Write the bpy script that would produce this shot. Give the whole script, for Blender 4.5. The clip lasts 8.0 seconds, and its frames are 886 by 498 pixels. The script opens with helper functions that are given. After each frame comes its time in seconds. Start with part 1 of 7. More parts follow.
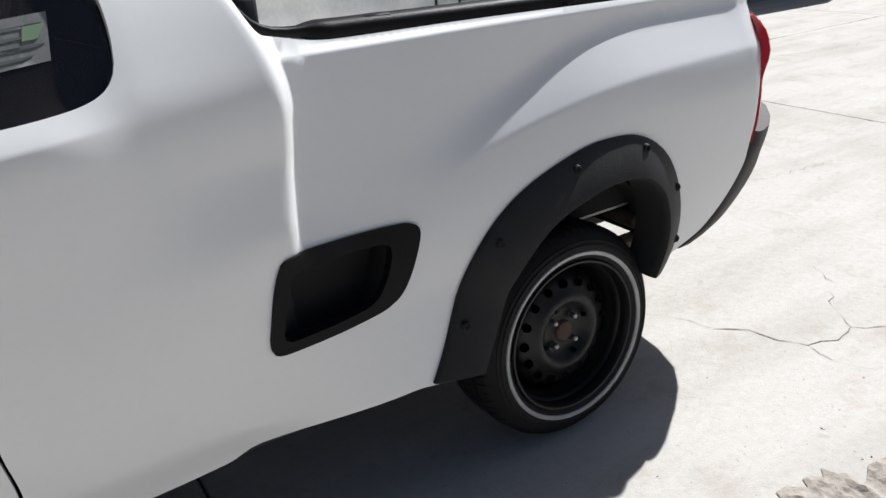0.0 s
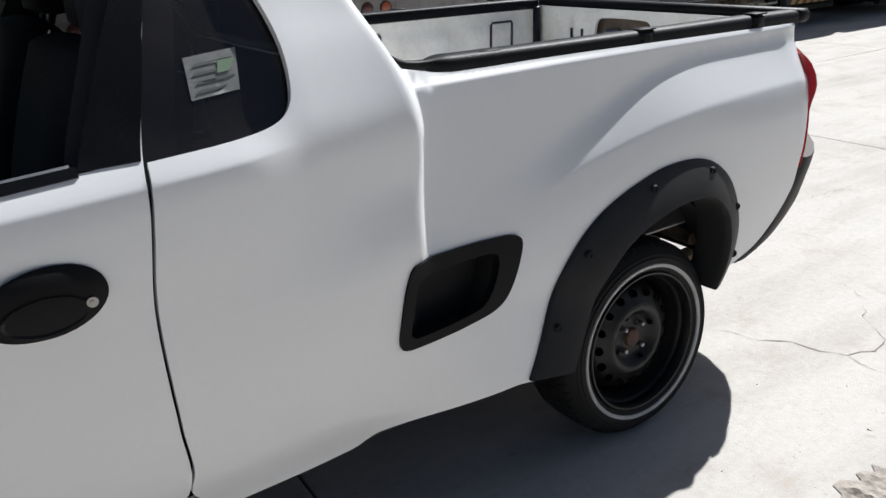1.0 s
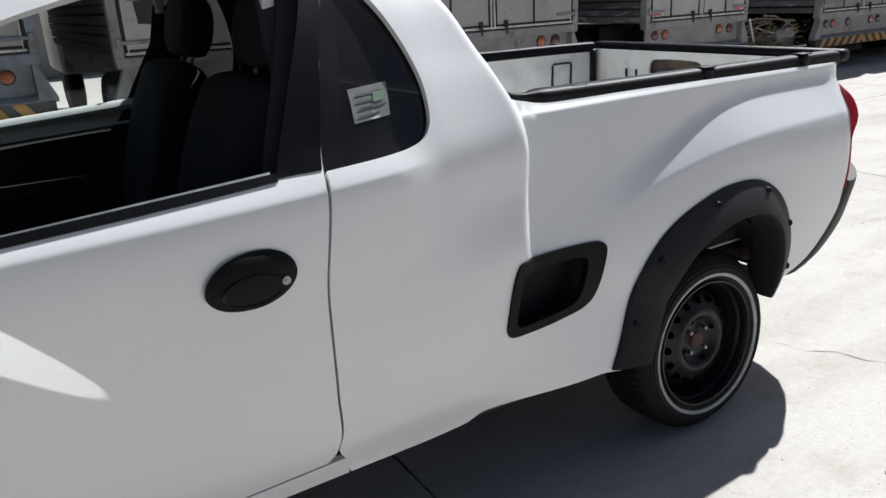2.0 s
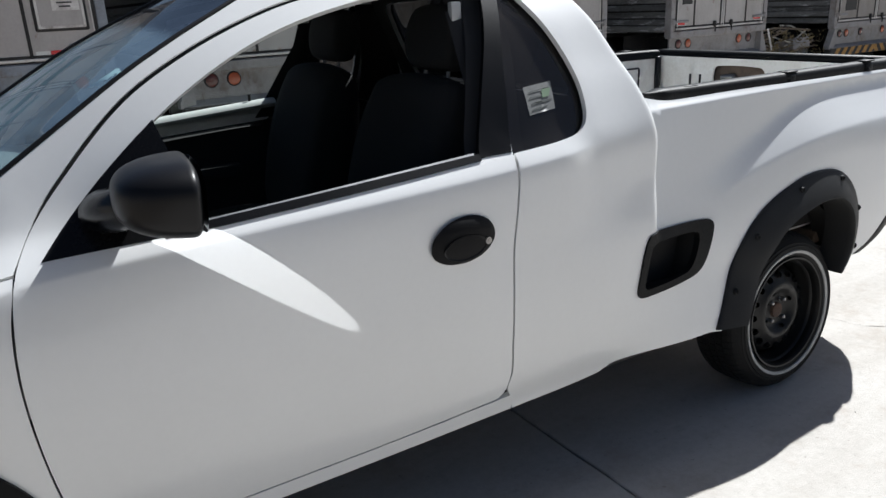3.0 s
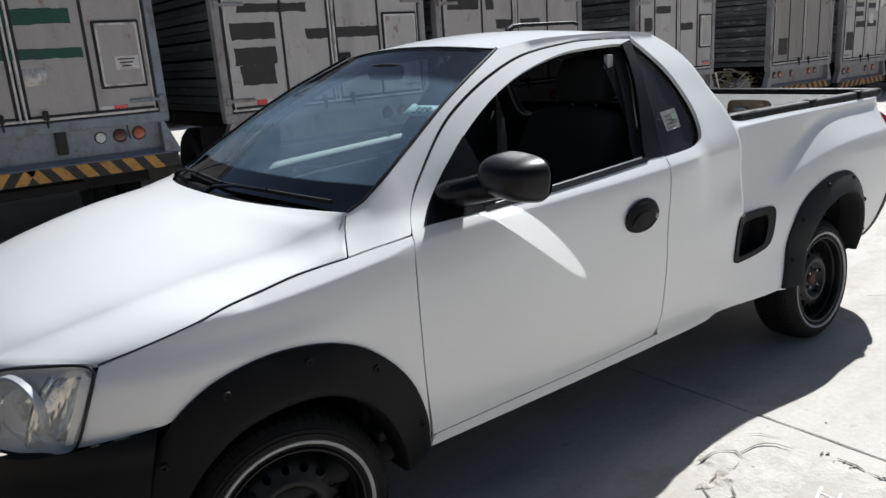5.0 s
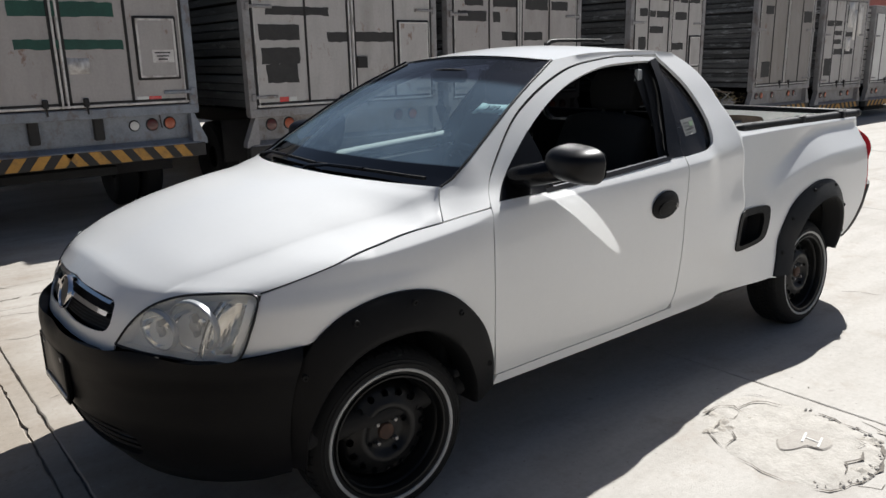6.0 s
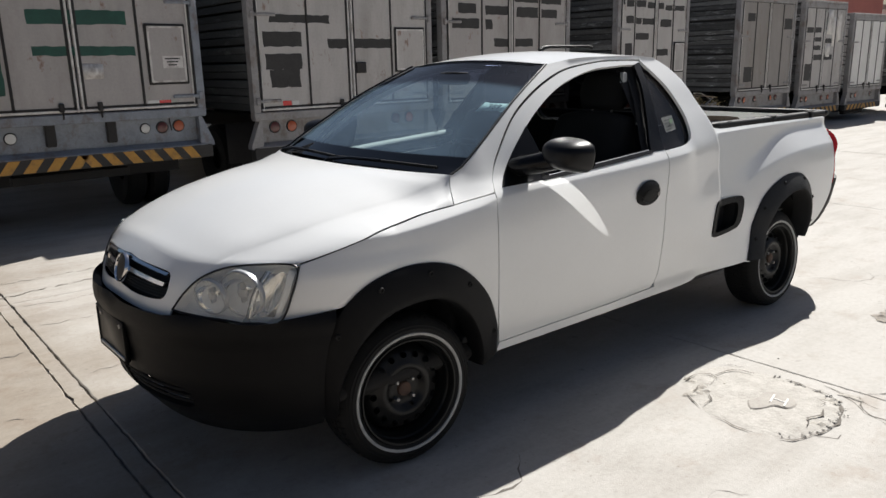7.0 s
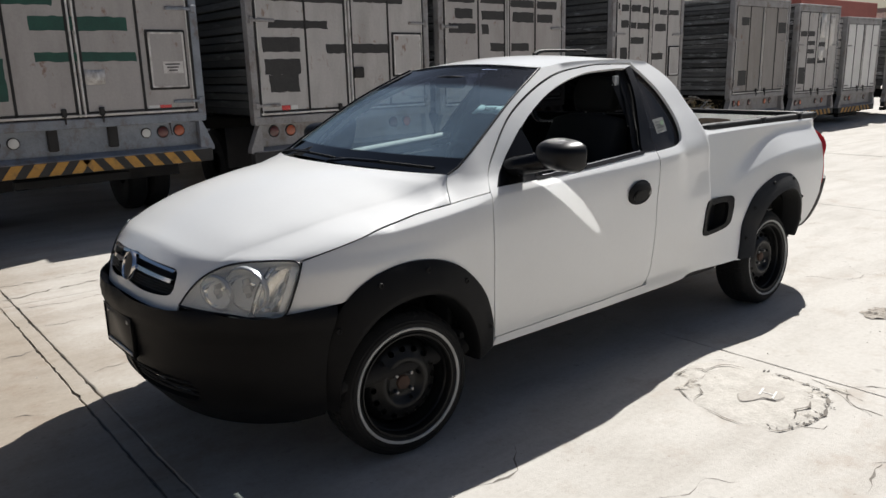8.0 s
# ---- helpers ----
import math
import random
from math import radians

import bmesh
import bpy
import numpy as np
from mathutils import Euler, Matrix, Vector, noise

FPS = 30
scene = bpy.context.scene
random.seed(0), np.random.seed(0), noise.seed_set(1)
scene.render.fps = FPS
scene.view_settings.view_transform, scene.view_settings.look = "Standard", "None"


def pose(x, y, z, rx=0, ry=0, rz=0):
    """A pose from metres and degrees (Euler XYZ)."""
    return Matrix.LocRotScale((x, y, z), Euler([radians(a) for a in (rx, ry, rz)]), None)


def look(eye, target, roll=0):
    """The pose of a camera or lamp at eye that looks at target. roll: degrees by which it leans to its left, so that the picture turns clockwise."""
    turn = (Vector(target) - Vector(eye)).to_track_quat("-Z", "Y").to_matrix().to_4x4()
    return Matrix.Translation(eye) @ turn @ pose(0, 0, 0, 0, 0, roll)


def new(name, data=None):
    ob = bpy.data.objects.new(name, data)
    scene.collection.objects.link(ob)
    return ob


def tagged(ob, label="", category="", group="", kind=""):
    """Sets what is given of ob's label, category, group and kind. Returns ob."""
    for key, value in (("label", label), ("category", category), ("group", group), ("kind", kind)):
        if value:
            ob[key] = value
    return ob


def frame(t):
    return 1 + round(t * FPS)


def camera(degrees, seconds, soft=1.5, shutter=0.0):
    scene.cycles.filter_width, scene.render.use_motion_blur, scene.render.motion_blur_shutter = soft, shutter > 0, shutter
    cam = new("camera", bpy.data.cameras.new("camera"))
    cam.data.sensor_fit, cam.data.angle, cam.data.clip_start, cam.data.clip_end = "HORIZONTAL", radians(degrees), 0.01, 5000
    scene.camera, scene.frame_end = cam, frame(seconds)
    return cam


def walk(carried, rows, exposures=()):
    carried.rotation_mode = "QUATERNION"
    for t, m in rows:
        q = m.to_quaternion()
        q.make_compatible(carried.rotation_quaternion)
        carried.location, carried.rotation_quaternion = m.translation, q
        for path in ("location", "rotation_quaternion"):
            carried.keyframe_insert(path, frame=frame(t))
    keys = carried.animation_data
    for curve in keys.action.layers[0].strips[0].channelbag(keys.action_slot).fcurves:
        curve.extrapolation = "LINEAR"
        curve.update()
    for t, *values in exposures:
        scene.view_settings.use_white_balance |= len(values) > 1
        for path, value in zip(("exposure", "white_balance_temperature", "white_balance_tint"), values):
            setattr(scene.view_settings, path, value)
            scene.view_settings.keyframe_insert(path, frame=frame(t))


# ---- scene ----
cam = camera(61.5, 8.0, soft=1.5)
PATH = [
    (0, (-1.147, -1.957, 1.276), (-0.165, -0.417, 0.461), -3.3),
    (0.5, (-1.253, -1.955, 1.326), (-0.222, -0.421, 0.562), -2.6),
    (1, (-1.44, -1.972, 1.327), (-0.43, -0.42, 0.572), -2.6),
    (1.5, (-1.57, -2.048, 1.334), (-0.586, -0.446, 0.651), -3.0),
    (3, (-2.285, -2.191, 1.386), (-1.298, -0.57, 0.757), -2.8),
    (3.5, (-2.55, -2.228, 1.4), (-1.536, -0.62, 0.778), -2.5),
    (4, (-2.825, -2.249, 1.415), (-1.798, -0.645, 0.805), -3.1),
    (4.5, (-3.1, -2.255, 1.423), (-1.956, -0.726, 0.827), -5.2),
    (5, (-3.378, -2.362, 1.44), (-2.226, -0.811, 0.925), -3.9),
    (6.5, (-4.113, -2.647, 1.454), (-2.889, -1.145, 0.958), -0.7),
    (7, (-4.208, -2.775, 1.447), (-2.974, -1.277, 0.963), -1.3),
    (7.5, (-4.252, -2.835, 1.443), (-3.014, -1.336, 0.973), -1.9),
    (8, (-4.267, -2.849, 1.443), (-3.027, -1.353, 0.971), -1.5),
]
walk(cam, [(t, look(eye, target, roll)) for t, eye, target, roll in PATH],
     exposures=((0.0, 0.64, 5900, 10), (1.5, 0.64, 5880, 10), (3.0, 0.76, 5830, 9), (4.5, 0.70, 5830, 9), (5.2, 0.64, 5900, 9), (6.4, 0.58, 6150, 10), (8.0, 0.58, 6200, 10)))

# ---- sky and sun ----
SUN_WAY = Vector((-0.88, -0.305, -1.0)).normalized()
world = bpy.data.worlds.new("sky")
scene.world = world
world.use_nodes = True
wn = world.node_tree
wn.nodes.clear()
sky = wn.nodes.new("ShaderNodeTexSky")
sky.sky_type = "NISHITA"
sky.sun_disc = False
sky.sun_elevation = math.asin(-SUN_WAY.z)
sky.sun_rotation = math.atan2(-SUN_WAY.x, -SUN_WAY.y)
sky.air_density, sky.dust_density, sky.ozone_density = 1.0, 2.5, 1.5
bg = wn.nodes.new("ShaderNodeBackground")
bg.inputs["Strength"].default_value = 0.03
wout = wn.nodes.new("ShaderNodeOutputWorld")
wn.links.new(sky.outputs[0], bg.inputs["Color"])
wn.links.new(bg.outputs[0], wout.inputs["Surface"])
sun_data = bpy.data.lights.new("sun", "SUN")
sun_data.energy, sun_data.angle, sun_data.color = 5.0, radians(0.55), (1.0, 0.95, 0.87)
sun = new("sun", sun_data)
sun.matrix_world = look((12, 6, 14), Vector((12, 6, 14)) + SUN_WAY)

# ---- materials ----
def material(name, base=(0.5, 0.5, 0.5), rough=0.5, metal=0.0, coat=0.0, coat_rough=0.05, spec=0.5):
    m = bpy.data.materials.new(name)
    m.use_nodes = True
    b = m.node_tree.nodes["Principled BSDF"]
    b.inputs["Base Color"].default_value = (*base, 1)
    b.inputs["Roughness"].default_value = rough
    b.inputs["Metallic"].default_value = metal
    b.inputs["Coat Weight"].default_value = coat
    b.inputs["Coat Roughness"].default_value = coat_rough
    b.inputs["Specular IOR Level"].default_value = spec
    return m


def node(m, kind, **values):
    n = m.node_tree.nodes.new("ShaderNode" + kind)
    for k, v in values.items():
        if k in n.inputs:
            n.inputs[k].default_value = v
    return n


def link(m, a, b):
    m.node_tree.links.new(a, b)


def coords(m, scale=(1, 1, 1)):
    c = node(m, "TexCoord")
    mp = node(m, "Mapping")
    mp.inputs["Scale"].default_value = scale
    link(m, c.outputs["Object"], mp.inputs["Vector"])
    return mp.outputs[0]


def noise_tex(m, scale, detail=4.0, rough=0.6, where=None, stretch=(1, 1, 1)):
    n = node(m, "TexNoise", Scale=scale, Detail=detail, Roughness=rough)
    link(m, where if where is not None else coords(m, stretch), n.inputs["Vector"])
    return n.outputs["Fac"]


def ramp(m, fac, stops):
    r = node(m, "ValToRGB")
    e = r.color_ramp.elements
    while len(e) < len(stops):
        e.new(0.5)
    for el, (p, c) in zip(e, stops):
        el.position = p
        el.color = (*c, 1) if len(c) == 3 else c
    link(m, fac, r.inputs[0])
    return r.outputs[0]


def mix(m, fac, a, b, how="MIX"):
    n = m.node_tree.nodes.new("ShaderNodeMix")
    n.data_type, n.blend_type = "RGBA", how
    for value, socket in ((fac, n.inputs[0]), (a, n.inputs[6]), (b, n.inputs[7])):
        if isinstance(value, (int, float)):
            socket.default_value = value
        elif isinstance(value, tuple):
            socket.default_value = (*value, 1)
        else:
            link(m, value, socket)
    return n.outputs[2]


def bump(m, height, strength=0.2, distance=0.01):
    b = node(m, "Bump", Strength=strength, Distance=distance)
    link(m, height, b.inputs["Height"])
    link(m, b.outputs[0], m.node_tree.nodes["Principled BSDF"].inputs["Normal"])


def bsdf(m):
    return m.node_tree.nodes["Principled BSDF"].inputs


def worn(name, light, dark, rough=(0.4, 0.6), scale=6.0, grain=90.0, metal=0.0, relief=0.1, coat=0.0, stretch=(1, 1, 1), spec=0.5):
    """A surface that varies at two scales between two colours."""
    m = material(name, light, rough[0], metal, coat, spec=spec)
    big = noise_tex(m, scale, 5.0, 0.65, stretch=stretch)
    fine = noise_tex(m, grain, 3.0, 0.6)
    c = ramp(m, big, ((0.3, dark), (0.62, light)))
    c2 = mix(m, 0.35, c, ramp(m, fine, ((0.3, dark), (0.65, light))))
    link(m, c2, bsdf(m)["Base Color"])
    r = node(m, "MapRange")
    r.inputs["To Min"].default_value, r.inputs["To Max"].default_value = rough
    link(m, big, r.inputs["Value"])
    link(m, r.outputs[0], bsdf(m)["Roughness"])
    if relief:
        bump(m, fine, relief, 0.004)
    return m


def sheen(m, index):
    """How strongly a thin pane mirrors, the same from both sides."""
    base = ((index - 1) / (index + 1)) ** 2
    f = node(m, "LayerWeight", Blend=0.5)
    steep = node(m, "Math")
    steep.operation = "POWER"
    steep.inputs[1].default_value = 5.0
    link(m, f.outputs["Facing"], steep.inputs[0])
    r = node(m, "MapRange")
    r.inputs["To Min"].default_value, r.inputs["To Max"].default_value = base, 1.0
    link(m, steep.outputs[0], r.inputs["Value"])
    return r.outputs[0]


def glass(name, tint=(1, 1, 1), rough=0.0, gloss=1.45, film_amount=0.0, film_colour=(0.48, 0.62, 0.74)):
    """Thin glass: tinted see-through with a mirror-like surface."""
    m = bpy.data.materials.new(name)
    m.use_nodes = True
    t = m.node_tree
    t.nodes.clear()
    out = t.nodes.new("ShaderNodeOutputMaterial")
    clear = t.nodes.new("ShaderNodeBsdfTransparent")
    clear.inputs[0].default_value = (*tint, 1)
    shine = t.nodes.new("ShaderNodeBsdfGlossy")
    shine.inputs["Roughness"].default_value = rough
    mx = t.nodes.new("ShaderNodeMixShader")
    t.links.new(sheen(m, gloss), mx.inputs[0])
    t.links.new(clear.outputs[0], mx.inputs[1])
    t.links.new(shine.outputs[0], mx.inputs[2])
    # diffuse film: haze, its colour also standing in for reflections
    if film_amount:
        film = t.nodes.new("ShaderNodeBsdfDiffuse")
        film.inputs[0].default_value = (*film_colour, 1)
        cloud = t.nodes.new("ShaderNodeTexNoise")
        cloud.inputs["Scale"].default_value, cloud.inputs["Detail"].default_value = 3.0, 5.0
        where = t.nodes.new("ShaderNodeTexCoord")
        t.links.new(where.outputs["Object"], cloud.inputs["Vector"])
        amount = t.nodes.new("ShaderNodeMapRange")
        amount.inputs["From Min"].default_value, amount.inputs["From Max"].default_value = 0.3, 0.7
        amount.inputs["To Min"].default_value, amount.inputs["To Max"].default_value = film_amount * 0.5, film_amount * 1.3
        t.links.new(cloud.outputs["Fac"], amount.inputs["Value"])
        layer = t.nodes.new("ShaderNodeMixShader")
        t.links.new(amount.outputs[0], layer.inputs[0])
        t.links.new(mx.outputs[0], layer.inputs[1])
        t.links.new(film.outputs[0], layer.inputs[2])
        mx = layer
    t.links.new(mx.outputs[0], out.inputs[0])
    return m


def screen_glass(name):
    """Windscreen: greenish glass with a thin haze film coloured blue to stand in for reflected sky, a blue shade band
    along the top and a black printed band along the bottom.
    """
    m = glass(name, (0.60, 0.71, 0.73), gloss=2.2, film_amount=0.135, film_colour=(0.42, 0.62, 0.82))
    t = m.node_tree
    out = next(n for n in t.nodes if n.type == "OUTPUT_MATERIAL")
    clean = out.inputs[0].links[0].from_socket
    where = node(m, "TexCoord")
    xyz = node(m, "SeparateXYZ")
    link(m, where.outputs["Object"], xyz.inputs[0])
    across = node(m, "Math")
    across.operation = "MULTIPLY"
    link(m, xyz.outputs["Y"], across.inputs[0])
    link(m, xyz.outputs["Y"], across.inputs[1])
    height = node(m, "Math")
    height.operation = "MULTIPLY_ADD"
    height.inputs[1].default_value = 0.10
    link(m, across.outputs[0], height.inputs[0])
    link(m, xyz.outputs["Z"], height.inputs[2])

    def step(low, high):
        r = node(m, "MapRange")
        r.interpolation_type = "SMOOTHSTEP"
        r.inputs["From Min"].default_value, r.inputs["From Max"].default_value = low, high
        return r

    band_at, print_at = step(1.352, 1.376), step(1.097, 1.091)
    link(m, height.outputs[0], band_at.inputs["Value"])
    link(m, xyz.outputs["Z"], print_at.inputs["Value"])
    tints = []
    for tint, index in (((0.14, 0.17, 0.28), 1.9), ((0.0, 0.0, 0.0), 1.7)):
        clear, shine, mx = node(m, "BsdfTransparent"), node(m, "BsdfGlossy"), node(m, "MixShader")
        clear.inputs[0].default_value = (*tint, 1)
        shine.inputs["Roughness"].default_value = 0.0
        link(m, sheen(m, index), mx.inputs[0])
        link(m, clear.outputs[0], mx.inputs[1])
        link(m, shine.outputs[0], mx.inputs[2])
        tints.append(mx)
    for fac, layer in ((band_at, tints[0]), (print_at, tints[1])):
        both_layers = node(m, "MixShader")
        link(m, fac.outputs[0], both_layers.inputs[0])
        link(m, clean, both_layers.inputs[1])
        link(m, layer.outputs[0], both_layers.inputs[2])
        clean = both_layers.outputs[0]
    link(m, clean, out.inputs[0])
    return m


white_paint = worn("white_paint", (0.76, 0.765, 0.76), (0.73, 0.735, 0.73), (0.28, 0.4), 2.5, 60, relief=0.0, coat=0.6)
black_plastic = worn("black_plastic", (0.010, 0.010, 0.0105), (0.006, 0.006, 0.0065), (0.40, 0.55), 8, 300, relief=0.2, spec=0.11)
flare_plastic = worn("flare_plastic", (0.026, 0.026, 0.026), (0.016, 0.016, 0.016), (0.5, 0.65), 8, 300, relief=0.25, spec=0.25)
satin_black = worn("satin_black", (0.009, 0.009, 0.010), (0.005, 0.005, 0.006), (0.3, 0.42), 6, 200, relief=0.05, spec=0.3)
trim_black = worn("trim_black", (0.006, 0.006, 0.0065), (0.004, 0.004, 0.0045), (0.2, 0.28), 6, 200, relief=0.0, spec=0.2)
gloss_black = material("gloss_black", (0.006, 0.006, 0.007), 0.36, coat=0.04, spec=0.22)
rubber = worn("rubber", (0.012, 0.012, 0.012), (0.007, 0.007, 0.007), (0.6, 0.8), 9, 150, relief=0.2, spec=0.25)
ring_white = worn("ring_white", (0.46, 0.46, 0.45), (0.26, 0.26, 0.25), (0.5, 0.7), 14, 120, relief=0.1)
wheel_steel = worn("wheel_steel", (0.010, 0.0098, 0.0095), (0.006, 0.006, 0.0058), (0.32, 0.5), 12, 160, relief=0.1, spec=0.3)
hub_rust = worn("hub_rust", (0.10, 0.055, 0.035), (0.035, 0.024, 0.02), (0.7, 0.9), 30, 200, relief=0.3)
nut_steel = material("nut_steel", (0.30, 0.29, 0.28), 0.4, 0.9)
bumper_grey = worn("bumper_grey", (0.10, 0.094, 0.088), (0.065, 0.061, 0.057), (0.6, 0.75), 8, 220, relief=0.15, spec=0.2)
chrome = material("chrome", (0.78, 0.78, 0.80), 0.08, 1.0)
mirror_glass = material("mirror_glass", (0.85, 0.87, 0.88), 0.02, 1.0)
under_dark = worn("under_dark", (0.018, 0.017, 0.016), (0.010, 0.010, 0.010), (0.8, 0.95), 7, 80, relief=0.2)
rust_dark = worn("rust_dark", (0.16, 0.12, 0.09), (0.06, 0.045, 0.035), (0.75, 0.95), 14, 120, relief=0.3)
cabin_dark = worn("cabin_dark", (0.020, 0.020, 0.021), (0.013, 0.013, 0.014), (0.75, 0.9), 10, 250, relief=0.2)
cabin_grey = worn("cabin_grey", (0.035, 0.035, 0.036), (0.025, 0.025, 0.026), (0.7, 0.9), 10, 250, relief=0.2)
seat_cloth = worn("seat_cloth", (0.010, 0.0099, 0.010), (0.007, 0.007, 0.0072), (0.85, 0.95), 12, 320, relief=0.4)
windscreen_glass = screen_glass("windscreen_glass")
side_glass = glass("side_glass", (0.025, 0.026, 0.028), gloss=1.3)
clear_glass = glass("clear_glass", (0.80, 0.84, 0.82), gloss=1.45)
# brown-grey film painted on the pane in place of its reflections
tinted_glass = glass("tinted_glass", (0.25, 0.245, 0.24), gloss=1.6, film_amount=0.022, film_colour=(0.62, 0.56, 0.52))
lamp_glass = glass("lamp_glass", (0.98, 0.98, 0.97), gloss=1.5, film_amount=0.27, film_colour=(0.80, 0.80, 0.76))
red_lens = material("red_lens", (0.55, 0.02, 0.02), 0.12, coat=0.5)
amber_lens = material("amber_lens", (0.65, 0.16, 0.02), 0.2, coat=0.4)
lamp_silver = material("lamp_silver", (0.90, 0.91, 0.90), 0.35, 0.0)
reflector_silver = material("reflector_silver", (0.95, 0.95, 0.93), 0.16, 1.0)
lamp_white = material("lamp_white", (0.90, 0.90, 0.88), 0.25, coat=0.5)
channel_grey = worn("channel_grey", (0.34, 0.34, 0.35), (0.22, 0.22, 0.23), (0.35, 0.5), 12, 120, metal=0.6, relief=0.0)
lamp_bezel = material("lamp_bezel", (0.45, 0.46, 0.47), 0.35, 0.4)

ledge_grey = worn("ledge_grey", (0.58, 0.60, 0.58), (0.46, 0.48, 0.46), (0.5, 0.7), 10, 200, relief=0.0)

# ---- building helpers ----
from mathutils.bvhtree import BVHTree
from mathutils.geometry import delaunay_2d_cdt


def part(name, bm, mat, parent=None, label="", smooth=True):
    """Links a bmesh as one mesh object."""
    me = bpy.data.meshes.new(name)
    bm.normal_update()
    if smooth:
        for f in bm.faces:
            f.smooth = True
    layer = bm.verts.layers.float_vector.get("way")
    ways = None
    if layer:
        turned = bm.faces.layers.int.get("lip")
        ways = [tuple(f.normal if f[turned] else l.vert[layer]) for f in bm.faces for l in f.loops]
    bm.to_mesh(me)
    bm.free()
    if ways:
        me.normals_split_custom_set(ways)
    if mat:
        me.materials.append(mat)
    ob = new(name, me)
    if parent:
        ob.parent = parent
    if label:
        ob["label"] = label
    return ob


def thing(name, label, category, group="", kind="", at=(0, 0, 0)):
    """An empty at the base of a thing of several parts."""
    ob = new(name)
    ob.location = at
    ob.empty_display_size = 0.1
    return tagged(ob, label, category, group, kind)


def sharpen(bm, degrees=35):
    for e in bm.edges:
        if len(e.link_faces) == 2 and e.calc_face_angle(0) > radians(degrees):
            e.smooth = False
    return bm


def box(size, at=(0, 0, 0), bevel=0.0, segments=1, turn=None, into=None):
    bm = bmesh.new()
    bmesh.ops.create_cube(bm, size=1)
    bmesh.ops.scale(bm, vec=size, verts=bm.verts)
    if bevel:
        bmesh.ops.bevel(bm, geom=list(bm.edges), offset=bevel, segments=segments, profile=0.7, affect="EDGES")
    if turn is not None:
        bmesh.ops.transform(bm, matrix=turn, verts=bm.verts)
    bmesh.ops.translate(bm, vec=at, verts=bm.verts)
    if segments > 1:
        sharpen(bm)
    if into is not None:
        join(into, bm)
        return into
    return bm


def join(a, b):
    me = bpy.data.meshes.new("tmp")
    b.to_mesh(me)
    b.free()
    a.from_mesh(me)
    bpy.data.meshes.remove(me)
    return a


def spin(profile, steps=48, axis="y", closed=False):
    """A body of revolution: profile of (radius, height along the axis)."""
    bm = bmesh.new()
    rings = []
    for k in range(steps):
        a = 2 * math.pi * k / steps
        c, s = math.cos(a), math.sin(a)
        ring = []
        for r, h in profile:
            if axis == "y":
                ring.append(bm.verts.new((r * c, h, r * s)))
            elif axis == "x":
                ring.append(bm.verts.new((h, r * c, r * s)))
            else:
                ring.append(bm.verts.new((r * c, r * s, h)))
        rings.append(ring)
    n = len(profile)
    for k in range(steps):
        a, b = rings[k], rings[(k + 1) % steps]
        for i in range(n if closed else n - 1):
            j = (i + 1) % n
            bm.faces.new((a[i], a[j], b[j], b[i]))
    bmesh.ops.remove_doubles(bm, verts=bm.verts, dist=1e-5)
    bmesh.ops.recalc_face_normals(bm, faces=bm.faces)
    return sharpen(bm, 40)


def rod(points, radius=0.01, sides=8, caps=True, flat=1.0):
    """A tube along points; radius one number or one for each point."""
    pts = [Vector(p) for p in points]
    rad = radius if isinstance(radius, (list, tuple)) else [radius] * len(pts)
    bm = bmesh.new()
    rings = []
    up = Vector((0, 0, 1))
    for i, p in enumerate(pts):
        d = (pts[min(i + 1, len(pts) - 1)] - pts[max(i - 1, 0)]).normalized()
        ref = up if abs(d.z) < 0.95 else Vector((1, 0, 0))
        u = d.cross(ref).normalized()
        v = u.cross(d)
        rings.append([bm.verts.new(p + rad[i] * (math.cos(2 * math.pi * k / sides) * u + flat * math.sin(2 * math.pi * k / sides) * v)) for k in range(sides)])
    for a, b in zip(rings, rings[1:]):
        for k in range(sides):
            bm.faces.new((a[k], a[(k + 1) % sides], b[(k + 1) % sides], b[k]))
    if caps:
        bm.faces.new(rings[0][::-1])
        bm.faces.new(rings[-1])
    bmesh.ops.recalc_face_normals(bm, faces=bm.faces)
    return sharpen(bm, 50)


def curve(points, step=0.03, closed=True):
    """A smooth line through points in the plane; a point with a third value is a corner."""
    n = len(points)
    out = []
    spans = n if closed else n - 1
    for i in range(spans):
        p1, p2 = points[i], points[(i + 1) % n]
        p0 = points[i - 1] if (closed or i > 0) else p1
        p3 = points[(i + 2) % n] if (closed or i + 2 < n) else p2
        a, b = Vector(p1[:2]), Vector(p2[:2])
        d = (b - a).length
        ta = (b - a) if len(p1) > 2 or p0 is p1 else (b - Vector(p0[:2])) * d / max((b - a).length + (a - Vector(p0[:2])).length, 1e-6)
        tb = (b - a) if len(p2) > 2 or p3 is p2 else (Vector(p3[:2]) - a) * d / max((b - a).length + (Vector(p3[:2]) - b).length, 1e-6)
        k = max(1, int(math.ceil(d / step)))
        for j in range(k):
            t = j / k
            out.append((1 + 2 * t) * (1 - t) ** 2 * a + t * (1 - t) ** 2 * ta + t * t * (3 - 2 * t) * b + t * t * (t - 1) * tb)
    if not closed:
        out.append(Vector(points[-1][:2]))
    return out


def inside(p, ring):
    hit = False
    x, y = p[0], p[1]
    j = len(ring) - 1
    for i in range(len(ring)):
        a, b = ring[i], ring[j]
        if (a[1] > y) != (b[1] > y) and x < (b[0] - a[0]) * (y - a[1]) / (b[1] - a[1]) + a[0]:
            hit = not hit
        j = i
    return hit


